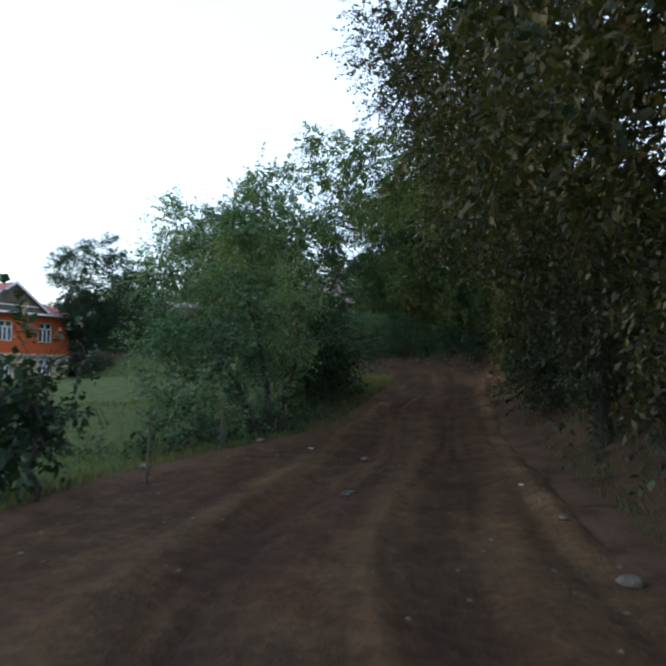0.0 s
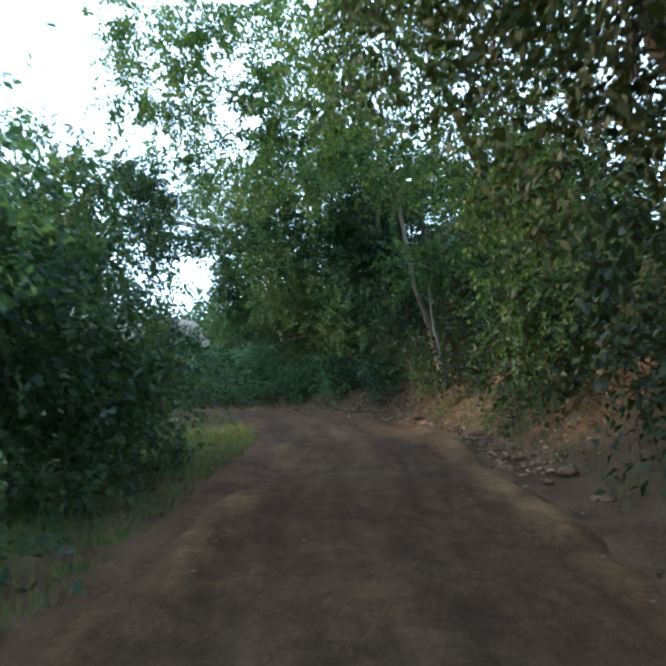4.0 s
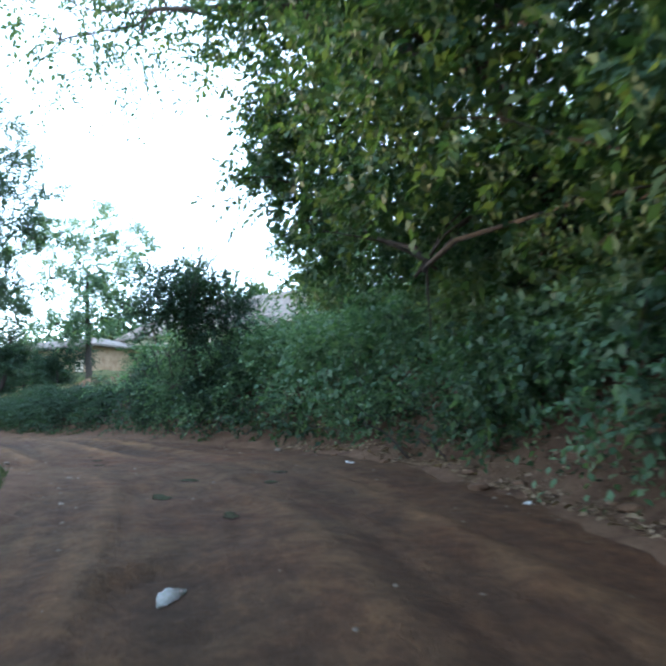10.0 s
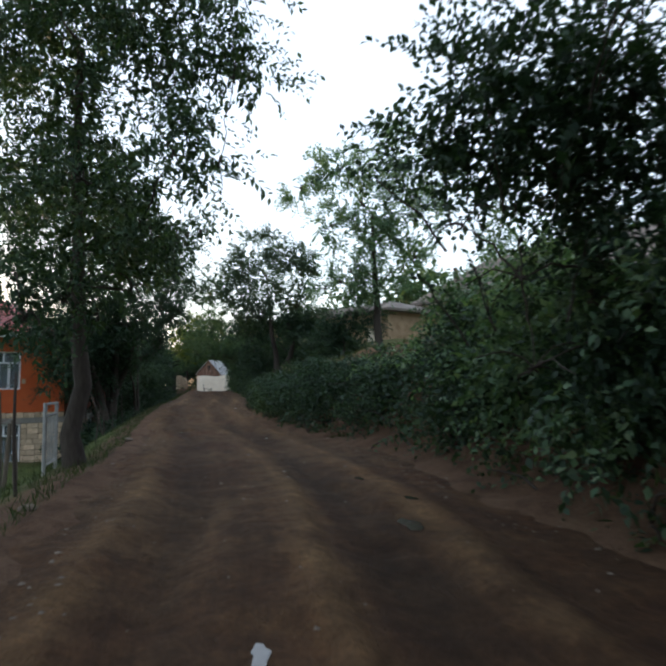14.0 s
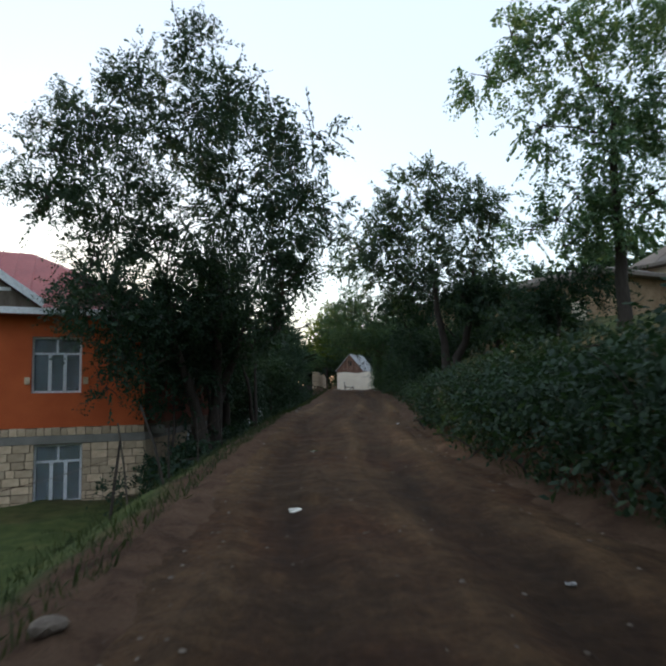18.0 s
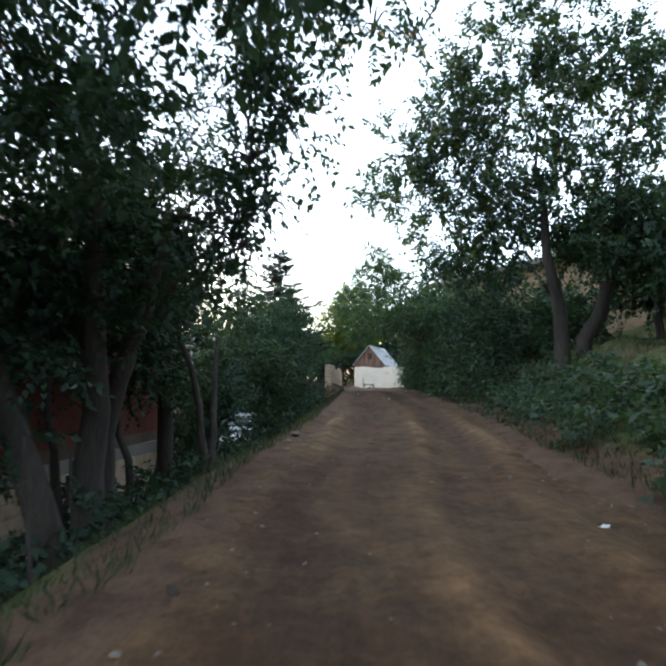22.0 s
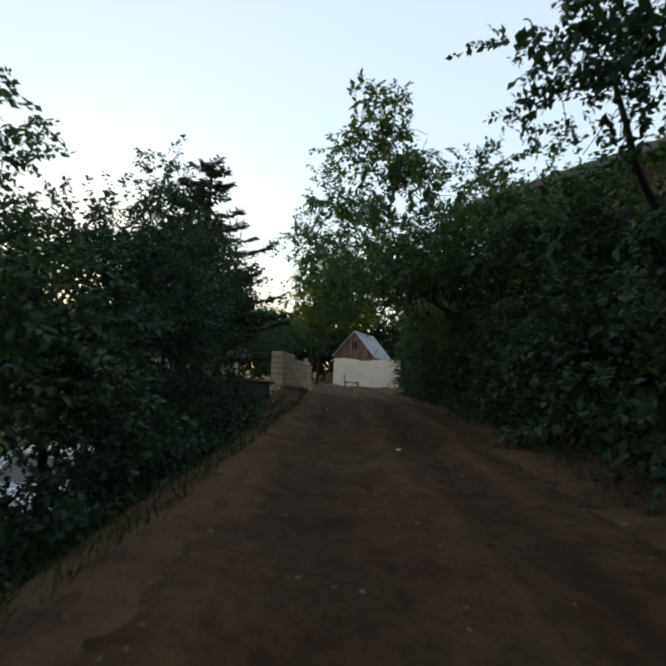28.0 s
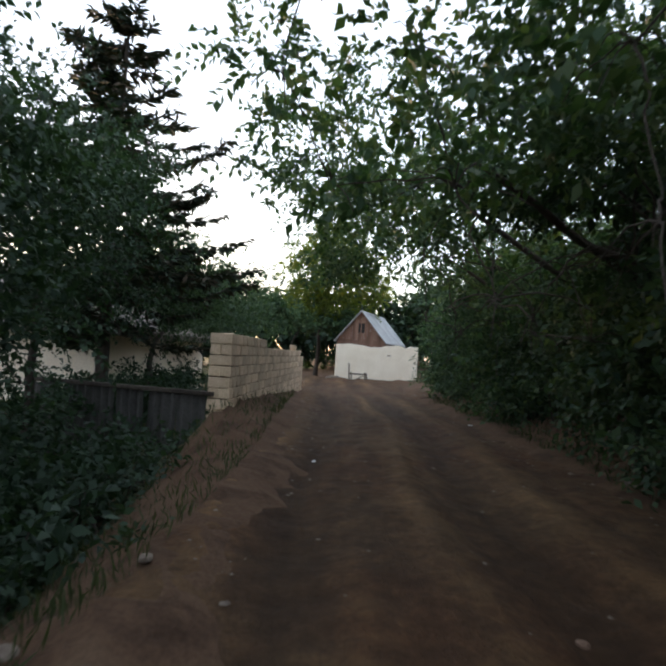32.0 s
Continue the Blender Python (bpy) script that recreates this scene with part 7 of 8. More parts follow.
def gable_hut():
    h = thing("gabled_hut", (-81.0, 46.3, 1.75), "small boarded hut with a pale slate gable roof", "hut", turn=50)
    wdt, dep, eave, top = 2.9, 5.6, 2.35, 4.05
    x0, x1 = 0.0, wdt
    mid = (x0 + x1) / 2
    part("wall", holed_wall(x0, x1, -0.4, eave, 0.12, []), M_BOARD, h)
    for x in (x0, x1 - 0.12):
        part("wall", boxed((x, 0.12, -0.4), (x + 0.12, dep, eave)), M_BOARD, h)
    part("wall", boxed((x0, dep, -0.4), (x1, dep + 0.12, eave)), M_BOARD, h)
    n = 16
    bw = (x1 - x0) / n
    for k in range(n):
        a, b = x0 + k * bw, x0 + (k + 1) * bw - 0.012
        ht = lambda x: eave + (top - eave) * (1 - abs(x - mid) / (mid - x0)) - 0.02
        bm = bmesh.new()
        lo = eave
        if mid - 0.24 < (a + b) / 2 < mid + 0.14:
            for z0, z1 in ((eave, eave + 0.42), (eave + 0.98, None)):
                bm = bmesh.new()
                vs = []
                za, zb = (z1, z1) if z1 else (ht(a), ht(b))
                for y in (0.0, 0.025):
                    vs.append([bm.verts.new(v) for v in ((a, y, z0), (b, y, z0), (b, y, zb), (a, y, za))])
                bm.faces.new(vs[0])
                bm.faces.new(vs[1][::-1])
                for i in range(4):
                    bm.faces.new((vs[0][i], vs[1][i], vs[1][(i + 1) % 4], vs[0][(i + 1) % 4]))
                if z1:
                    bmesh.ops.recalc_face_normals(bm, faces=bm.faces)
                    part("board", bm, M_BOARD, h)
        else:
            vs = []
            for y in (0.0, 0.025):
                vs.append([bm.verts.new(v) for v in ((a, y, lo), (b, y, lo), (b, y, max(lo + 0.02, ht(b))), (a, y, max(lo + 0.02, ht(a))))])
            bm.faces.new(vs[0])
            bm.faces.new(vs[1][::-1])
            for i in range(4):
                bm.faces.new((vs[0][i], vs[1][i], vs[1][(i + 1) % 4], vs[0][(i + 1) % 4]))
        bmesh.ops.recalc_face_normals(bm, faces=bm.faces)
        part("board", bm, M_BOARD, h)
    # a dark panel fills the gable opening as its inner shade
    win = part("window", boxed((mid - 0.24, 0.03, eave + 0.42), (mid + 0.18, 0.05, eave + 0.98)), M_DARKNESS, h, "dark panel for the shade in the open gable window")
    part("mullion", boxed((mid - 0.05, -0.01, eave + 0.42), (mid - 0.01, 0.03, eave + 0.98)), M_BOARD, win)
    for s in (-1, 1):
        bm = bmesh.new()
        xe = mid + s * (mid - x0 + 0.12)
        ze = top - (top - eave) * (mid - x0 + 0.12) / (mid - x0)
        for y0, y1 in ((-0.30, dep + 0.3),):
            vs = [bm.verts.new(v) for v in ((mid, y0, top + 0.03), (xe, y0, ze + 0.03), (xe, y1, ze + 0.03), (mid, y1, top + 0.03))]
            lo = [bm.verts.new(v.co - Vector((0, 0, 0.05))) for v in vs]
            bm.faces.new(vs)
            bm.faces.new(lo[::-1])
            for i in range(4):
                bm.faces.new((vs[i], lo[i], lo[(i + 1) % 4], vs[(i + 1) % 4]))
        bmesh.ops.recalc_face_normals(bm, faces=bm.faces)
        part("roof_slope", bm, M_SLATE, h, "pale slate sheet roof")


gable_hut()


def pole(path, r0, r1, material, name="pole", sides=8):
    n = len(path)
    return tubes_mesh(name, [(path, np.linspace(r0, r1, n))], material, sides)


def trestle():
    ang = math.degrees(math.atan2(0.925, 0.38))
    t = thing("wooden_trestle", at_ground(-76.65, 45.24), "rough wooden trestle standing before the white wall", "trestle", turn=ang)
    part("post", pole([(0.0, 0, -0.1), (-0.03, 0, 0.5), (-0.06, 0, 1.0)], 0.04, 0.03, M_WOOD), None, t)
    part("post", pole([(0.12, 0.1, -0.1), (0.08, 0.05, 0.55)], 0.035, 0.03, M_WOOD), None, t)
    part("post", pole([(0.82, 0, -0.1), (0.80, 0, 0.55)], 0.045, 0.04, M_WOOD), None, t)
    part("post", pole([(0.98, 0.12, -0.1), (0.86, 0.03, 0.5)], 0.035, 0.03, M_WOOD), None, t)
    part("rail", pole([(-0.05, 0, 0.46), (0.9, 0, 0.44)], 0.04, 0.04, M_WOOD), None, t)
    part("brace", pole([(0.1, 0.02, 0.05), (0.75, 0.02, 0.40)], 0.02, 0.02, M_WOOD), None, t)


trestle()

# ---------------------------------------------------------------- houses on the upper side


def hip_house(name, label, place, turn, length, depth, eave, ridge, wall_m, roof_m, holes=(), roof_label="", hip=0.45):
    h = thing(name, place, label, "house", turn=turn)
    part("wall", holed_wall(0, length, -1.5, eave, 0.4, list(holes)), wall_m, h)
    for x in (0, length - 0.4):
        part("wall", boxed((x, 0.4, -1.5), (x + 0.4, depth, eave)), wall_m, h)
    part("wall", boxed((0, depth, -1.5), (length, depth + 0.4, eave)), wall_m, h)
    o = 0.55
    bm = bmesh.new()
    e = [bm.verts.new(v) for v in ((-o, -o, eave), (length + o, -o, eave), (length + o, depth + o, eave), (-o, depth + o, eave))]
    r = [bm.verts.new(v) for v in ((depth * hip, depth / 2, ridge), (length - depth * hip, depth / 2, ridge))]
    for f in ((e[0], e[1], r[1], r[0]), (e[1], e[2], r[1]), (e[2], e[3], r[0], r[1]), (e[3], e[0], r[0])):
        bm.faces.new(f)
    lo = [bm.verts.new(v.co - Vector((0, 0, 0.14))) for v in e]
    bm.faces.new(lo[::-1])
    for i in range(4):
        bm.faces.new((e[i], lo[i], lo[(i + 1) % 4], e[(i + 1) % 4]))
    bmesh.ops.recalc_face_normals(bm, faces=bm.faces)
    roof = part("roof", bm, roof_m, h, roof_label)
    for k in range(1, int(length / 0.9)):
        x = k * 0.9
        t = min(1.0, x / (depth * hip), (length - x) / (depth * hip))
        p0, p1 = Vector((x, -o, eave + 0.01)), Vector((x, -o + (depth / 2 + o) * t, eave + 0.01 + (ridge - eave) * t))
        part("seam", tubes_mesh("seam", [([p0, (p0 + p1) / 2, p1], [0.025] * 3)], roof_m, 4), None, roof)
    for hx in holes:
        # indoor shade is painted as a dark panel set in the opening
        win = part("shade_panel", boxed((hx[0], 0.15, hx[2]), (hx[1], 0.2, hx[3])), M_DARKNESS, h, "dark panel painted as the shade inside the window")
        part("frame", boxed((hx[0] - 0.05, -0.02, hx[2] - 0.06), (hx[1] + 0.05, 0.04, hx[2])), M_WOOD, win)
    return h


rubble = hip_house("stone_house", "old house of tan rubble stone with a low brown roof", (-50.4, 36.9, 4.0), 4, 14.6, 6.0, 2.75, 3.7, M_RUBBLE, M_OLD_ROOF, [(2.0, 2.9, 0.9, 1.9), (5.2, 6.1, 0.9, 1.9), (9.4, 10.2, 0.7, 1.7)], "low dull brown roof with seams")
part("door", boxed((12.9, -0.03, 0.2), (13.6, 0.02, 1.75), 0.01), M_PLASTER, rubble, "white painted door")
rng_st = np.random.default_rng(31)
for k in range(150):
    x, z = rng_st.uniform(0.1, 14.4), rng_st.uniform(-0.2, 2.6)
    if any(a - 0.3 < x < b + 0.3 and c - 0.3 < z < d + 0.3 for a, b, c, d in [(2.0, 2.9, 0.9, 1.9), (5.2, 6.1, 0.9, 1.9), (9.4, 10.2, 0.7, 1.7), (12.9, 13.6, 0.2, 1.75)]):
        continue
    w, hh = rng_st.uniform(0.14, 0.34), rng_st.uniform(0.08, 0.18)
    part("stone", boxed((x - w / 2, -0.035, z - hh / 2), (x + w / 2, 0.05, z + hh / 2), 0.025), M_RUBBLE, rubble)
hip_house("slate_house", "pale house with a steep brown slate roof on the slope", (-37.9, 42.6, 4.6), 0, 15.0, 8.0, 3.0, 5.95, M_PLASTER, M_OLD_ROOF, [(1.2, 2.2, 0.8, 2.0), (4.5, 5.5, 0.8, 2.0)], "brown-grey slate roof", 0.26)
hip_house("pale_house", "pale plastered house seen through the trees", (-66.0, 24.5, 0.0), 62, 9.0, 7.0, 3.4, 5.2, M_PLASTER, M_OLD_ROOF, [(1.2, 2.3, 1.0, 2.2), (4.5, 5.6, 1.0, 2.2)], "brown slate roof")

# ---------------------------------------------------------------- fences and poles


def fence_run(us, offset, label, height=1.15, seed=5, levels=(0.35, 0.65, 0.92)):
    rng = np.random.default_rng(seed)
    first = spot(us[0], -(float(left_edge(us[0])) + offset))
    f = thing("wire_fence", first, label, "fence")
    tops = []
    for u in us:
        p = spot(u, -(float(left_edge(u)) + offset + rng.normal(0, 0.06))) - first
        lean = Vector((rng.normal(0, 0.07), rng.normal(0, 0.07), height * rng.uniform(0.85, 1.15)))
        part("post", pole([p - Vector((0, 0, 0.15)), p + lean * 0.5 + Vector(rng.normal(0, 0.015, 3)), p + lean], 0.020, 0.013, M_BARK), None, f)
        tops.append((p, p + lean))
    for k in levels:
        for (a0, a1), (b0, b1) in zip(tops, tops[1:]):
            a, b = a0.lerp(a1, k), b0.lerp(b1, k)
            part("wire", tubes_mesh("wire", [([a, (a + b) / 2 - Vector((0, 0, 0.03)), b], [0.003] * 3)], M_RUST, 4), None, f)
    return f


fence_run(np.arange(34.5, 40, 1.7), 0.55, "crooked wooden fence posts with rusty wire by the verge", seed=5)
fence_run([46.5, 49.3], 1.0, "crooked fence posts with a slack wire above the house", 1.0, seed=6, levels=(0.8,))
fence_run([52.6, 55.0, 57.2], 1.3, "thin dark fence posts with a slack wire among the roadside trees", 1.0, seed=7, levels=(0.7,))


def gate_panel():
    g = thing("metal_gate", spot(42.3, -2.15), "dull metal gate panel with upright bars beside the tree", "gate", turn=159)
    for x in (0.0, 0.95):
        part("post", pole([(x, 0, -0.1), (x, 0, 1.0)], 0.028, 0.028, M_PALE_METAL), None, g)
    for z in (0.12, 0.82, 0.98):
        part("rail", pole([(0, 0, z), (0.95, 0, z)], 0.018, 0.018, M_PALE_METAL), None, g)
    for k in range(1, 7):
        part("bar", pole([(0.135 * k, 0, 0.12), (0.135 * k, 0, 0.82)], 0.009, 0.009, M_PALE_METAL), None, g)


gate_panel()


def lone_pole(place, top, r, label, material=M_WOOD):
    p = thing("leaning_pole", place, label, "pole")
    me = pole([(0, 0, -0.2), Vector(top) * 0.5 + Vector((0.02, 0.01, 0)), top], r, r * 0.75, material)
    part("stick", me, None, p)


lone_pole((-28.26, 20.27, ground_at(-28.26, 20.27)), (0.05, -0.42, 1.25), 0.024, "dark wooden pole leaning beside the lane", M_BARK)
lone_pole((-30.2, 19.9, ground_at(-30.2, 19.9)), (-0.05, -0.22, 1.7), 0.02, "thin bare stick standing before the house")
lone_pole((-24.3, 17.3, ground_at(-24.3, 17.3)), (0.0, -0.1, 1.6), 0.06, "thick weathered post before the house")
lone_pole((-24.1, 17.0, ground_at(-24.1, 17.0)), (0.06, 0.1, 1.65), 0.055, "thick weathered post beside another")
lone_pole((-19.6, 16.3, ground_at(-19.6, 16.3)), (0.05, -0.05, 1.5), 0.035, "dark fence stake by the roadside tree")
lone_pole((-18.9, 15.6, ground_at(-18.9, 15.6)), (-0.1, -0.05, 1.3), 0.03, "thin fence stake by the roadside tree")


def field_fence():
    first = Vector(at_ground(-0.34, -6.46))
    f = thing("wire_fence", first, "thin crooked stakes with two sagging wires at the field edge", "fence")
    rng = np.random.default_rng(12)
    tops = []
    for x, y, h in ((0.3, -8.6, 0.8), (-0.34, -6.46, 0.72), (-1.1, -3.56, 0.72), (-1.0, -2.7, 0.5), (-2.3, -7.6, 0.7)):
        p = Vector(at_ground(x, y)) - first
        q = p + Vector((rng.normal(0, 0.05), rng.normal(0, 0.05), h))
        part("post", pole([p - Vector((0, 0, 0.15)), (p + q) / 2 + Vector((0.012, -0.01, 0)), q], 0.018, 0.012, M_WOOD), None, f)
        tops.append((p, q))
    for k in (0.5, 0.9):
        for (a0, a1), (b0, b1) in zip(tops, tops[1:-1]):
            a, b = a0.lerp(a1, k), b0.lerp(b1, k)
            part("wire", tubes_mesh("wire", [([a, (a + b) / 2 - Vector((0, 0, 0.05)), b], [0.003] * 3)], M_RUST, 4), None, f)


field_fence()
lone_pole((-23.95, 31.1, ground_at(-23.95, 31.1)), (-0.06, -0.4, 2.4), 0.09, "dark weathered post leaning before the slate roof")
lone_pole((-30.12, 27.5, ground_at(-30.12, 27.5)), (-0.04, -0.16, 0.65), 0.018, "thin pale stick in the weeds on the bank", M_PALE_BARK)
lone_pole((-35.97, 22.49, ground_at(-35.97, 22.49)), (0.08, -0.06, 1.68 - ground_at(-35.97, 22.49)), 0.025, "pale old fence stake on the slope below the lane", M_PALE_BARK)
lone_pole((-35.92, 22.61, ground_at(-35.92, 22.61)), (0.03, -0.03, 1.21 - ground_at(-35.92, 22.61)), 0.02, "pale old fence stake on the slope below the lane", M_PALE_BARK)
lone_pole((-36.58, 22.31, ground_at(-36.58, 22.31)), (0.06, -0.10, 1.49 - ground_at(-36.58, 22.31)), 0.05, "pale old fence stake on the slope below the lane", M_WOOD)
lone_pole((-37.27, 21.86, ground_at(-37.27, 21.86)), (0.08, -0.11, 1.77 - ground_at(-37.27, 21.86)), 0.03, "pale old fence stake on the slope below the lane", M_PALE_BARK)
lone_pole((-37.47, 21.26, ground_at(-37.47, 21.26)), (0.10, 0.07, 1.54 - ground_at(-37.47, 21.26)), 0.025, "pale old fence stake on the slope below the lane", M_PALE_BARK)
lone_pole((-0.06, 9.88, ground_at(-0.06, 9.88)), (0.0, -0.07, 1.05), 0.016, "thin bare stick standing in the bank", M_PALE_BARK)
lone_pole((-3.4, -0.2, ground_at(-3.4, -0.2)), (0.02, 0, 1.0), 0.02, "thin stake in the field")


def sheet_fence():
    a, b = Vector((-55.75, 33.5, 0)), Vector((-57.8, 31.2, 0))
    d = b - a
    f = thing("sheet_fence", (a.x, a.y, 1.36), "low fence of old grey slate sheets among the trees", "fence", turn=math.degrees(math.atan2(d.y, d.x)))
    rng = np.random.default_rng(4)
    for k in range(6):
        x = k * 0.5
        bm = bmesh.new()
        vs = []
        for i in range(13):
            xx = x + i * 0.037
            yy = 0.025 * math.sin(i * 1.6)
            h = 1.12 + rng.normal(0, 0.006)
            vs.append((bm.verts.new((xx, yy, -0.5)), bm.verts.new((xx, yy, h)), bm.verts.new((xx, yy + 0.012, h)), bm.verts.new((xx, yy + 0.012, -0.5))))
        for p, q in zip(vs, vs[1:]):
            for i in range(4):
                bm.faces.new((p[i], q[i], q[(i + 1) % 4], p[(i + 1) % 4]))
        bmesh.ops.rotate(bm, cent=(x, 0, 0), matrix=Matrix.Rotation(rng.normal(0, 0.03), 3, "Y"), verts=bm.verts)
        part("sheet", bm, M_DULL_SHEET, f)
    part("cap_rail", boxed((-0.1, -0.06, 1.10), (3.08, 0.07, 1.16), 0.01), M_BARK, f)


sheet_fence()

# ---------------------------------------------------------------- parked car


def parked_car(place, turn):
    c = thing("parked_car", place, "small white saloon car parked below the lane", "car", turn=turn)
    # body profile along x, half width in y
    prof = [(-1.95, 0.42, 0.55), (-1.85, 0.36, 0.78), (-1.2, 0.34, 0.92), (1.25, 0.34, 0.93), (1.85, 0.36, 0.78), (1.98, 0.42, 0.58)]
    bm = bmesh.new()
    rings = []
    for x, lo, hi in prof:
        w = 0.74 if abs(x) > 1.7 else 0.81
        rings.append([bm.verts.new(v) for v in ((x, -w, lo), (x, -w - 0.02, (lo + hi) / 2), (x, -w + 0.06, hi), (x, 0, hi + 0.04), (x, w - 0.06, hi), (x, w + 0.02, (lo + hi) / 2), (x, w, lo), (x, 0, lo - 0.06))])
    for p, q in zip(rings, rings[1:]):
        for i in range(8):
            bm.faces.new((p[i], q[i], q[(i + 1) % 8], p[(i + 1) % 8]))
    bm.faces.new(rings[0][::-1])
    bm.faces.new(rings[-1])
    bmesh.ops.recalc_face_normals(bm, faces=bm.faces)
    bmesh.ops.bevel(bm, geom=[e for e in bm.edges if e.calc_face_angle(0) > 0.6], offset=0.03, segments=2, affect="EDGES")
    body = part("body", bm, M_CAR, c, "white painted body")
    bm = bmesh.new()
    low = [(-1.25, 0.92), (-0.75, 1.36), (0.45, 1.40), (1.05, 0.94)]
    a = [[bm.verts.new((x, q * (0.73 if z < 1 else 0.59), z)) for x, z in low] for q in (-1, 1)]
    bm.faces.new(a[0])
    bm.faces.new(a[1][::-1])
    for i in range(4):
        bm.faces.new((a[0][i], a[1][i], a[1][(i + 1) % 4], a[0][(i + 1) % 4]))
    bmesh.ops.recalc_face_normals(bm, faces=bm.faces)
    part("cabin", bm, M_CAR, c)

    def pane(name, corners, out):
        bm = bmesh.new()
        lo = [bm.verts.new(Vector(v)) for v in corners]
        up = [bm.verts.new(Vector(v) + Vector(out) * 0.014) for v in corners]
        bm.faces.new(lo[::-1])
        bm.faces.new(up)
        for i in range(4):
            bm.faces.new((lo[i], lo[(i + 1) % 4], up[(i + 1) % 4], up[i]))
        bmesh.ops.recalc_face_normals(bm, faces=bm.faces)
        part(name, bm, M_DARK_GLASS, c, "dark window glass")

    pane("rear_window", [(-1.19, -0.62, 0.97), (-1.19, 0.62, 0.97), (-0.80, 0.53, 1.32), (-0.80, -0.53, 1.32)], (-0.66, 0, 0.75))
    pane("windscreen", [(0.99, -0.62, 0.985), (0.99, 0.62, 0.985), (0.50, 0.53, 1.36), (0.50, -0.53, 1.36)], (0.61, 0, 0.79))
    for q in (-1, 1):
        pane("side_window", [(-1.08, q * 0.725, 0.96), (-0.17, q * 0.725, 0.96), (-0.17, q * 0.605, 1.33), (-0.74, q * 0.605, 1.32)], (0, q, 0.2))
        pane("side_window", [(-0.07, q * 0.725, 0.96), (0.92, q * 0.725, 0.97), (0.45, q * 0.605, 1.35), (-0.07, q * 0.605, 1.34)], (0, q, 0.2))
    part("roof_panel", boxed((-0.78, -0.59, 1.36), (0.48, 0.59, 1.415), 0.02), M_CAR, c)
    for x in (-1.02, 0.75, -0.12):
        for s in (-1, 1):
            z0, z1 = (0.93, 1.37)
            xt = {-1.02: -0.76, 0.75: 0.47, -0.12: -0.12}[x]
            xb = {-1.02: -1.24, 0.75: 1.03, -0.12: -0.12}[x]
            part("pillar", tubes_mesh("pillar", [([(xb, s * 0.745, z0), (xt, s * 0.605, z1)], [0.03, 0.03])], M_CAR, 6), None, c)
    for x in (-1.25, 1.25):
        for s in (-1, 1):
            wheel = part("wheel", tubes_mesh("wheel", [([(x, s * 0.62, 0.29), (x, s * 0.80, 0.29)], [0.29, 0.29])], M_TYRE, 18), None, c, "black tyre")
            part("rim", tubes_mesh("rim", [([(x, s * 0.78, 0.29), (x, s * 0.815, 0.29), (x, s * 0.816, 0.29)], [0.18, 0.18, 0.01])], M_PALE_METAL, 14), None, wheel)
    for x in (-1.96, 1.97):
        for s in (-1, 1):
            part("lamp", boxed((x - 0.03, s * 0.62 - 0.13, 0.60), (x + 0.03, s * 0.62 + 0.13, 0.73), 0.02), M_PALE_METAL if x > 0 else M_RED_METAL, c)
        part("bumper", boxed((x - 0.06, -0.76, 0.36), (x + 0.06, 0.76, 0.48), 0.03), M_CONCRETE, c)


parked_car((-52.3, 28.5, ground_at(-52.3, 28.5)), 155)

# ---------------------------------------------------------------- puddles, stones and litter on the lane


def puddle(x, y, a, b, turn, seed):
    rng = np.random.default_rng(seed)
    level = puddle_level(x, y, a, b, turn)
    a, b = a * 0.5, b * 0.72
    p = thing("puddle", (x, y, level), "shallow muddy puddle in a wheel rut", "puddle", "puddles on the lane", turn=turn)
    n = 48
    ang = np.linspace(0, 2 * np.pi, n, endpoint=False)
    r = 0.9 + sum(0.3 / k ** 0.8 * np.sin(k * ang + rng.uniform(0, 6)) for k in (2, 3, 5, 8, 12))
    bm = bmesh.new()
    up = [bm.verts.new((a * q * math.cos(t), b * q * math.sin(t), 0.0)) for q, t in zip(r, ang)]
    lo = [bm.verts.new((v.co.x, v.co.y, -0.05)) for v in up]
    bm.faces.new(up)
    for i in range(n):
        bm.faces.new((up[i], lo[i], lo[(i + 1) % n], up[(i + 1) % n]))
    part("water", bm, M_WATER, p)


for k, (x, y, a, b, turn) in enumerate(PUDDLES):
    puddle(x, y, a, b, turn, k)


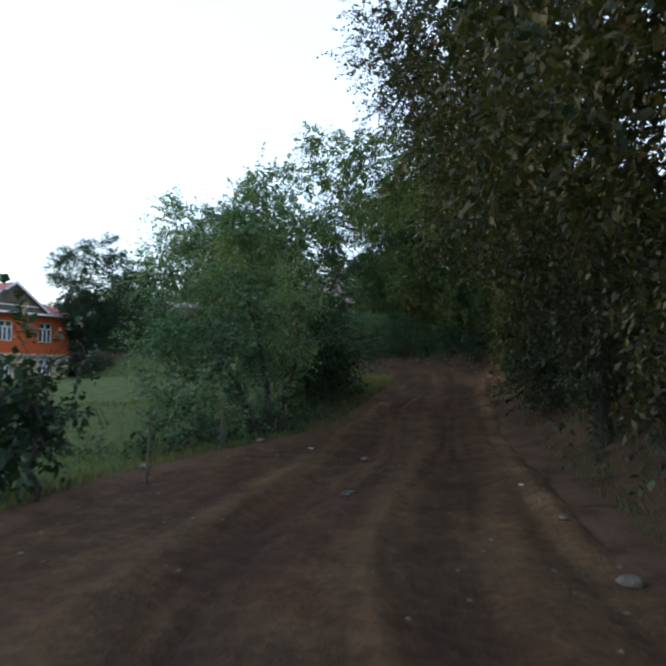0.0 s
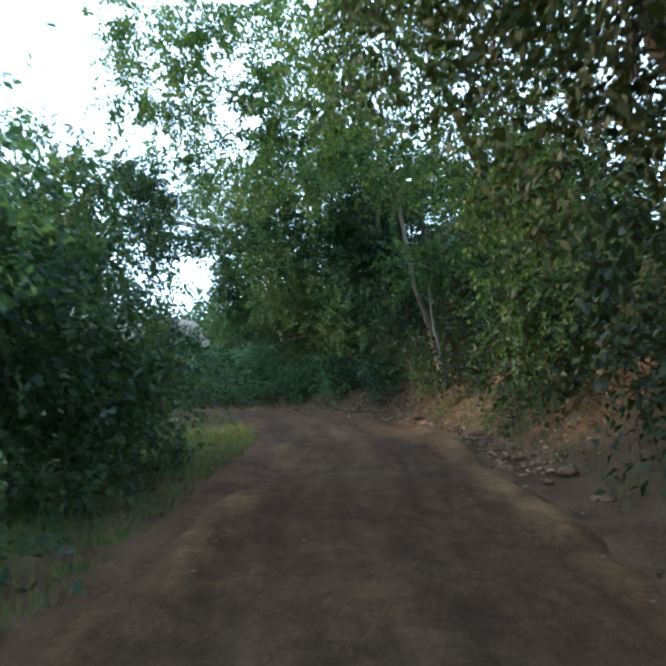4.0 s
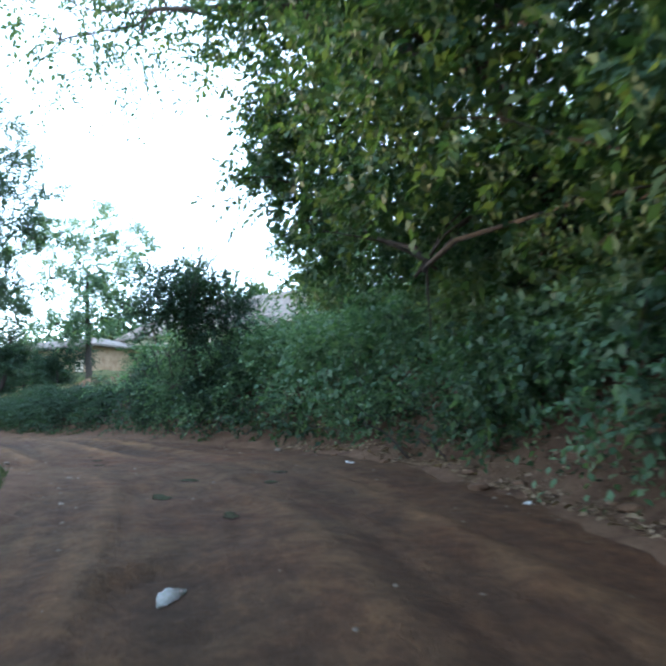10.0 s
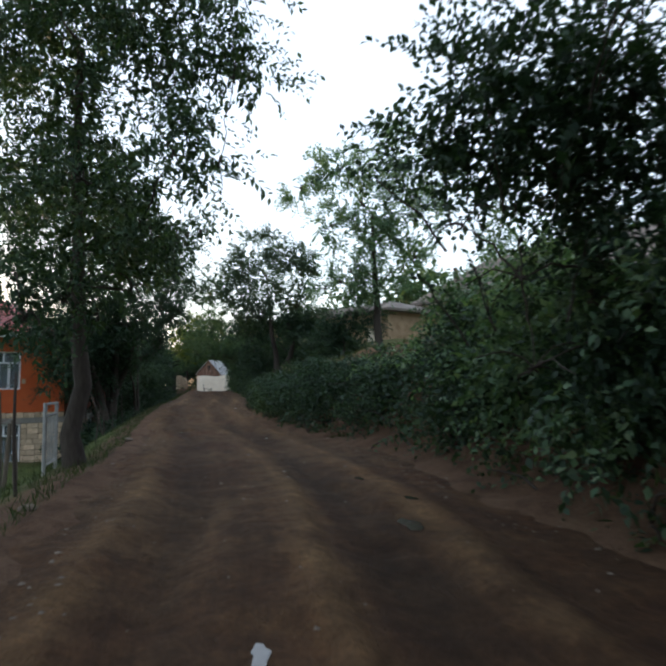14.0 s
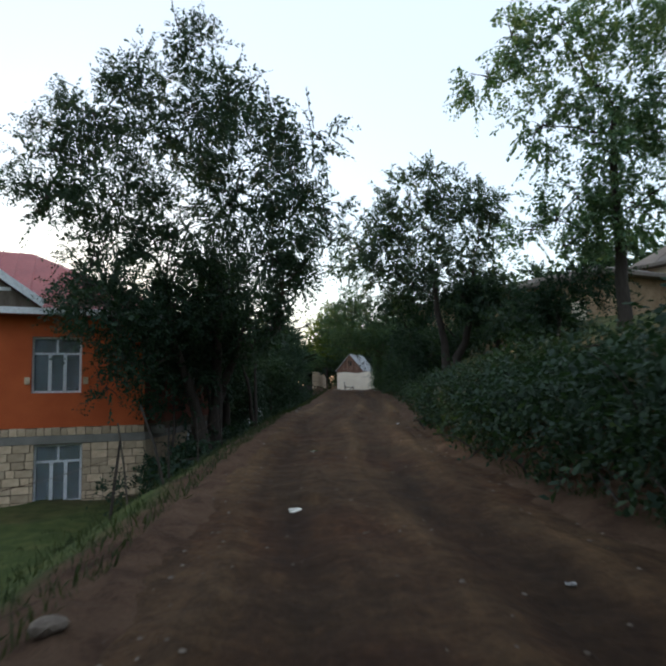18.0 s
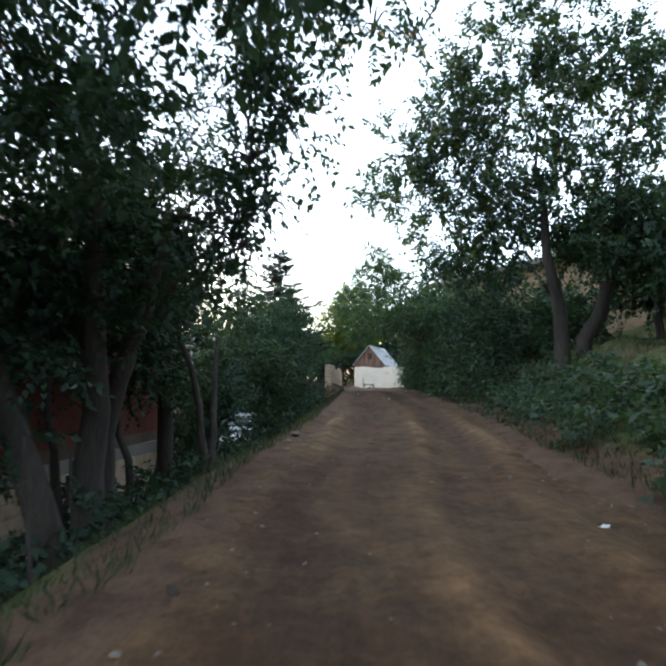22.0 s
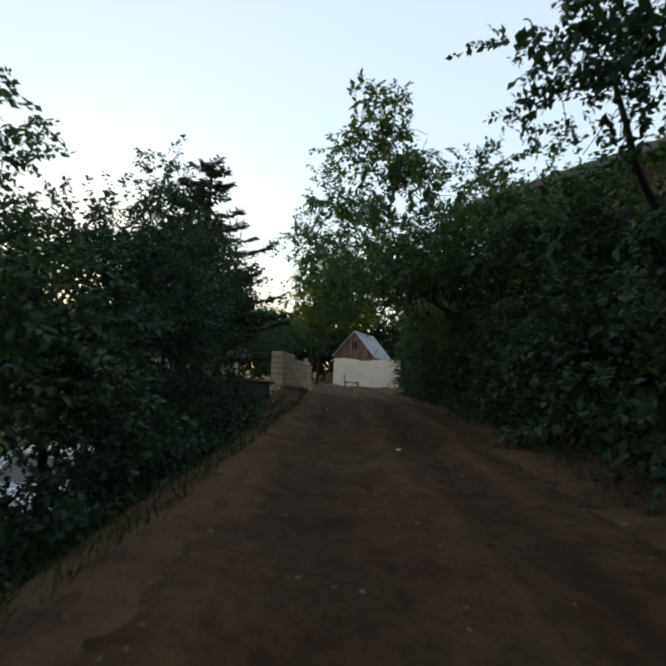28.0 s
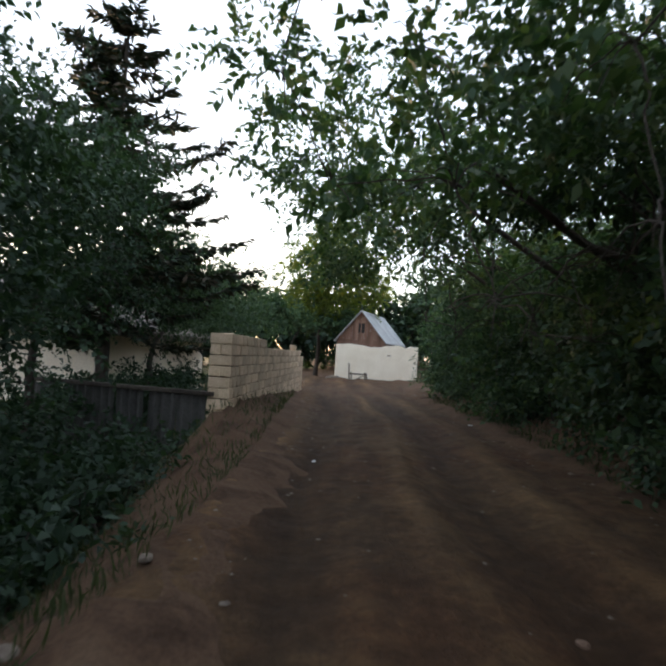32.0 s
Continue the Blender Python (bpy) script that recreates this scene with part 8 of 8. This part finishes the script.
def pebbles():
    rng = np.random.default_rng(88)
    n = 2200
    u = rng.uniform(-2, 100, n)
    lo, hi = -left_edge(u), right_edge(u)
    k = rng.random(n)
    k = np.where(rng.random(n) < 0.55, np.where(k < 0.5, k * 0.3, 1 - (1 - k) * 0.3), k)
    s = lo + (hi - lo) * k
    p = np.stack([np.interp(u, ALONG, LINE[:, i]) for i in range(3)], 1)
    sd = np.stack([np.interp(u, ALONG, SIDE[:, i]) for i in range(2)], 1)
    c = np.stack([p[:, 0] + sd[:, 0] * s, p[:, 1] + sd[:, 1] * s, p[:, 2]], 1)
    c[:, 2] = lane_top(c[:, 0], c[:, 1]) + 0.002
    base = np.array([[1, 0, 0], [0.3, 0.9, 0], [-0.8, 0.6, 0], [-0.8, -0.6, 0], [0.3, -0.9, 0], [0.1, 0.05, 0.6]])
    size = rng.uniform(0.007, 0.022, n) * np.where(rng.random(n) < 0.05, 1.8, 1.0)
    a = rng.uniform(0, 6.3, n)
    rot = np.zeros((n, 3, 3))
    rot[:, 0, 0], rot[:, 0, 1], rot[:, 1, 0], rot[:, 1, 1], rot[:, 2, 2] = np.cos(a), -np.sin(a), np.sin(a), np.cos(a), rng.uniform(0.6, 1.3, n)
    v = c[:, None] + np.einsum("nij,kj->nki", rot, base) * size[:, None, None] * rng.uniform(0.75, 1.25, (n, 6, 1))
    f = np.array([[0, 1, 5], [1, 2, 5], [2, 3, 5], [3, 4, 5], [4, 0, 5]])[None] + (np.arange(n) * 6)[:, None, None]
    tagged(new("pebbles", raw_mesh("pebbles", v.reshape(-1, 3), f.reshape(-1, 3), np.full(n * 5, 3), M_STONE)), "small pale stones strewn along the lane", "pebbles", kind="stuff")


pebbles()


def rock(x, y, r, seed, label="pale rough stone at the edge of the lane", material=None):
    rng = np.random.default_rng(seed)
    bm = bmesh.new()
    bmesh.ops.create_icosphere(bm, subdivisions=2, radius=r)
    for v in bm.verts:
        v.co *= 1 + 0.18 * noise.noise(v.co * (2.2 / r) + Vector((seed, 0, 0)))
        v.co.z *= 0.6
        v.co.x *= 1.25
    me = bpy.data.meshes.new("stone")
    bm.to_mesh(me)
    bm.free()
    me.materials.append(material or M_STONE)
    ob = new("stone", me)
    u, s, z = lane_coords(x, y)
    inside = -left_edge(u[0]) < s[0] < right_edge(u[0])
    ob.matrix_world = Matrix.Translation((x, y, (float(lane_top(x, y)[0]) if inside else ground_at(x, y)) + r * 0.2)) @ Matrix.Rotation(rng.uniform(0, 6), 4, "Z")
    tagged(ob, label, "stone", "stones by the lane")


rng_rock = np.random.default_rng(14)
for k in range(34):
    u = rng_rock.uniform(1, 96)
    side = rng_rock.choice([-1, 1])
    s = (-(float(left_edge(u)) + rng_rock.uniform(-0.35, 0.3))) if side < 0 else float(right_edge(u)) + rng_rock.uniform(-0.35, 0.35)
    p = spot(u, s)
    rock(p.x, p.y, rng_rock.uniform(0.03, 0.075), k)
for k, (x, y) in enumerate([(-77.2, 44.3), (-77.4, 44.6), (-76.9, 44.6)]):
    rock(x, y, 0.16, 90 + k, "pale stone heaped at the foot of the white wall")


def scrap(x, y, size, turn, seed):
    rng = np.random.default_rng(seed)
    u, s, z = lane_coords(x, y)
    ob = thing("scrap", (x, y, float(lane_top(x, y)[0]) + 0.012), "crumpled pale plastic scrap lying on the lane", "litter", "scraps on the lane", turn=turn)
    bm = bmesh.new()
    bmesh.ops.create_grid(bm, x_segments=4, y_segments=3, size=size)
    for v in bm.verts:
        v.co.z += rng.normal(0, size * 0.22)
        v.co.y *= 0.5
    top = bm.faces[:]
    got = bmesh.ops.extrude_face_region(bm, geom=top)
    for v in got["geom"]:
        if isinstance(v, bmesh.types.BMVert):
            v.co.z += 0.004
    part("sheet", bm, M_PAPER, ob)


for k, (u, s) in enumerate([(7.0, 1.6), (9.4, -1.2), (13.0, 2.2), (24.5, 2.0), (28.0, 2.6), (31.0, 2.4), (46, 1.6), (57, 1.7), (73.6, 0.76), (80.9, -0.05), (85.1, 2.6)]):
    q = spot(u, s)
    scrap(q.x, q.y, 0.03 + 0.01 * (k % 3), 40 * k, k)
rock(-0.19, -5.63, 0.07, 120, "long pale flat stone at the edge of the lane")
rock(1.57, -5.72, 0.05, 121, "flat yellow-brown stone sunk in the lane")
rock(0.9, 9.7, 0.15, 122, "pale stone in the leaf litter on the bank")


# clods of soil along the foot of the littered bank
M_CLOD = surface("reddish_soil_clod", (0.085, 0.050, 0.030), (0.175, 0.105, 0.064), 5, 30, 0.95, 0.8, depth=0.03)
rng_clod = np.random.default_rng(19)
for k in range(46):
    u = rng_clod.uniform(13, 33)
    p = spot(u, float(right_edge(u)) + rng_clod.normal(0.05, 0.16))
    rock(p.x, p.y, rng_clod.uniform(0.03, 0.085), 200 + k, "rounded clod of reddish soil fallen from the bank", M_CLOD)
rock(0.69, 6.25, 0.15, 260, "large clod of reddish soil at the foot of the bank", M_CLOD)
rock(0.84, 5.85, 0.12, 261, "large clod of reddish soil at the foot of the bank", M_CLOD)

# flat stones trodden into the lane
M_TRODDEN = surface("trodden_stone", (0.10, 0.062, 0.042), (0.19, 0.12, 0.085), 9, 45, 0.9, 0.4)
rng_flat = np.random.default_rng(5)
for k in range(13):
    x, y = -48.75 + rng_flat.normal(0, 0.32), 31.82 + rng_flat.normal(0, 0.2)
    rock(x, y, rng_flat.uniform(0.018, 0.042), 140 + k, "flat reddish stone trodden into the lane", M_TRODDEN)
for k in range(7):
    x, y = -48.5 + rng_flat.normal(0, 0.35), 33.75 + rng_flat.normal(0, 0.15)
    rock(x, y, rng_flat.uniform(0.015, 0.035), 160 + k, "small stone trodden into the lane", M_TRODDEN)


def white_bag(x, y):
    b = thing("plastic_bag", (x, y, ground_at(x, y) + 0.30), "crumpled white plastic bag caught in the weeds", "litter")
    bm = bmesh.new()
    bmesh.ops.create_icosphere(bm, subdivisions=3, radius=0.12)
    for v in bm.verts:
        v.co *= 1 + 0.35 * noise.noise(v.co * 14) + 0.15 * noise.noise(v.co * 31)
        v.co.z *= 1.2
        v.co.y *= 0.6
    part("sheet", bm, M_PAPER, b)


white_bag(-32.05, 28.4)


def dead_stick(x, y, tip, r, seed):
    s = thing("dead_stick", at_ground(x, y), "broken bare grey stick among the shrubs", "stick", "dead sticks by the bend")
    rng = np.random.default_rng(seed)
    part("stick", tubes_mesh("stick", [(bent((0, 0, -0.1), tip, 0.06, rng, 6), np.linspace(r, r * 0.4, 6))], M_PALE_BARK, 6), None, s)


for k, (x, y, tip) in enumerate([(-1.5, 0.1, (-0.5, -0.4, 1.0)), (-1.7, 0.6, (0.4, 0.3, 0.9)), (-1.3, -0.4, (-0.7, 0.2, 0.7)), (-1.9, 1.2, (0.2, -0.6, 1.1))]):
    dead_stick(x, y, tip, 0.014, 20 + k)
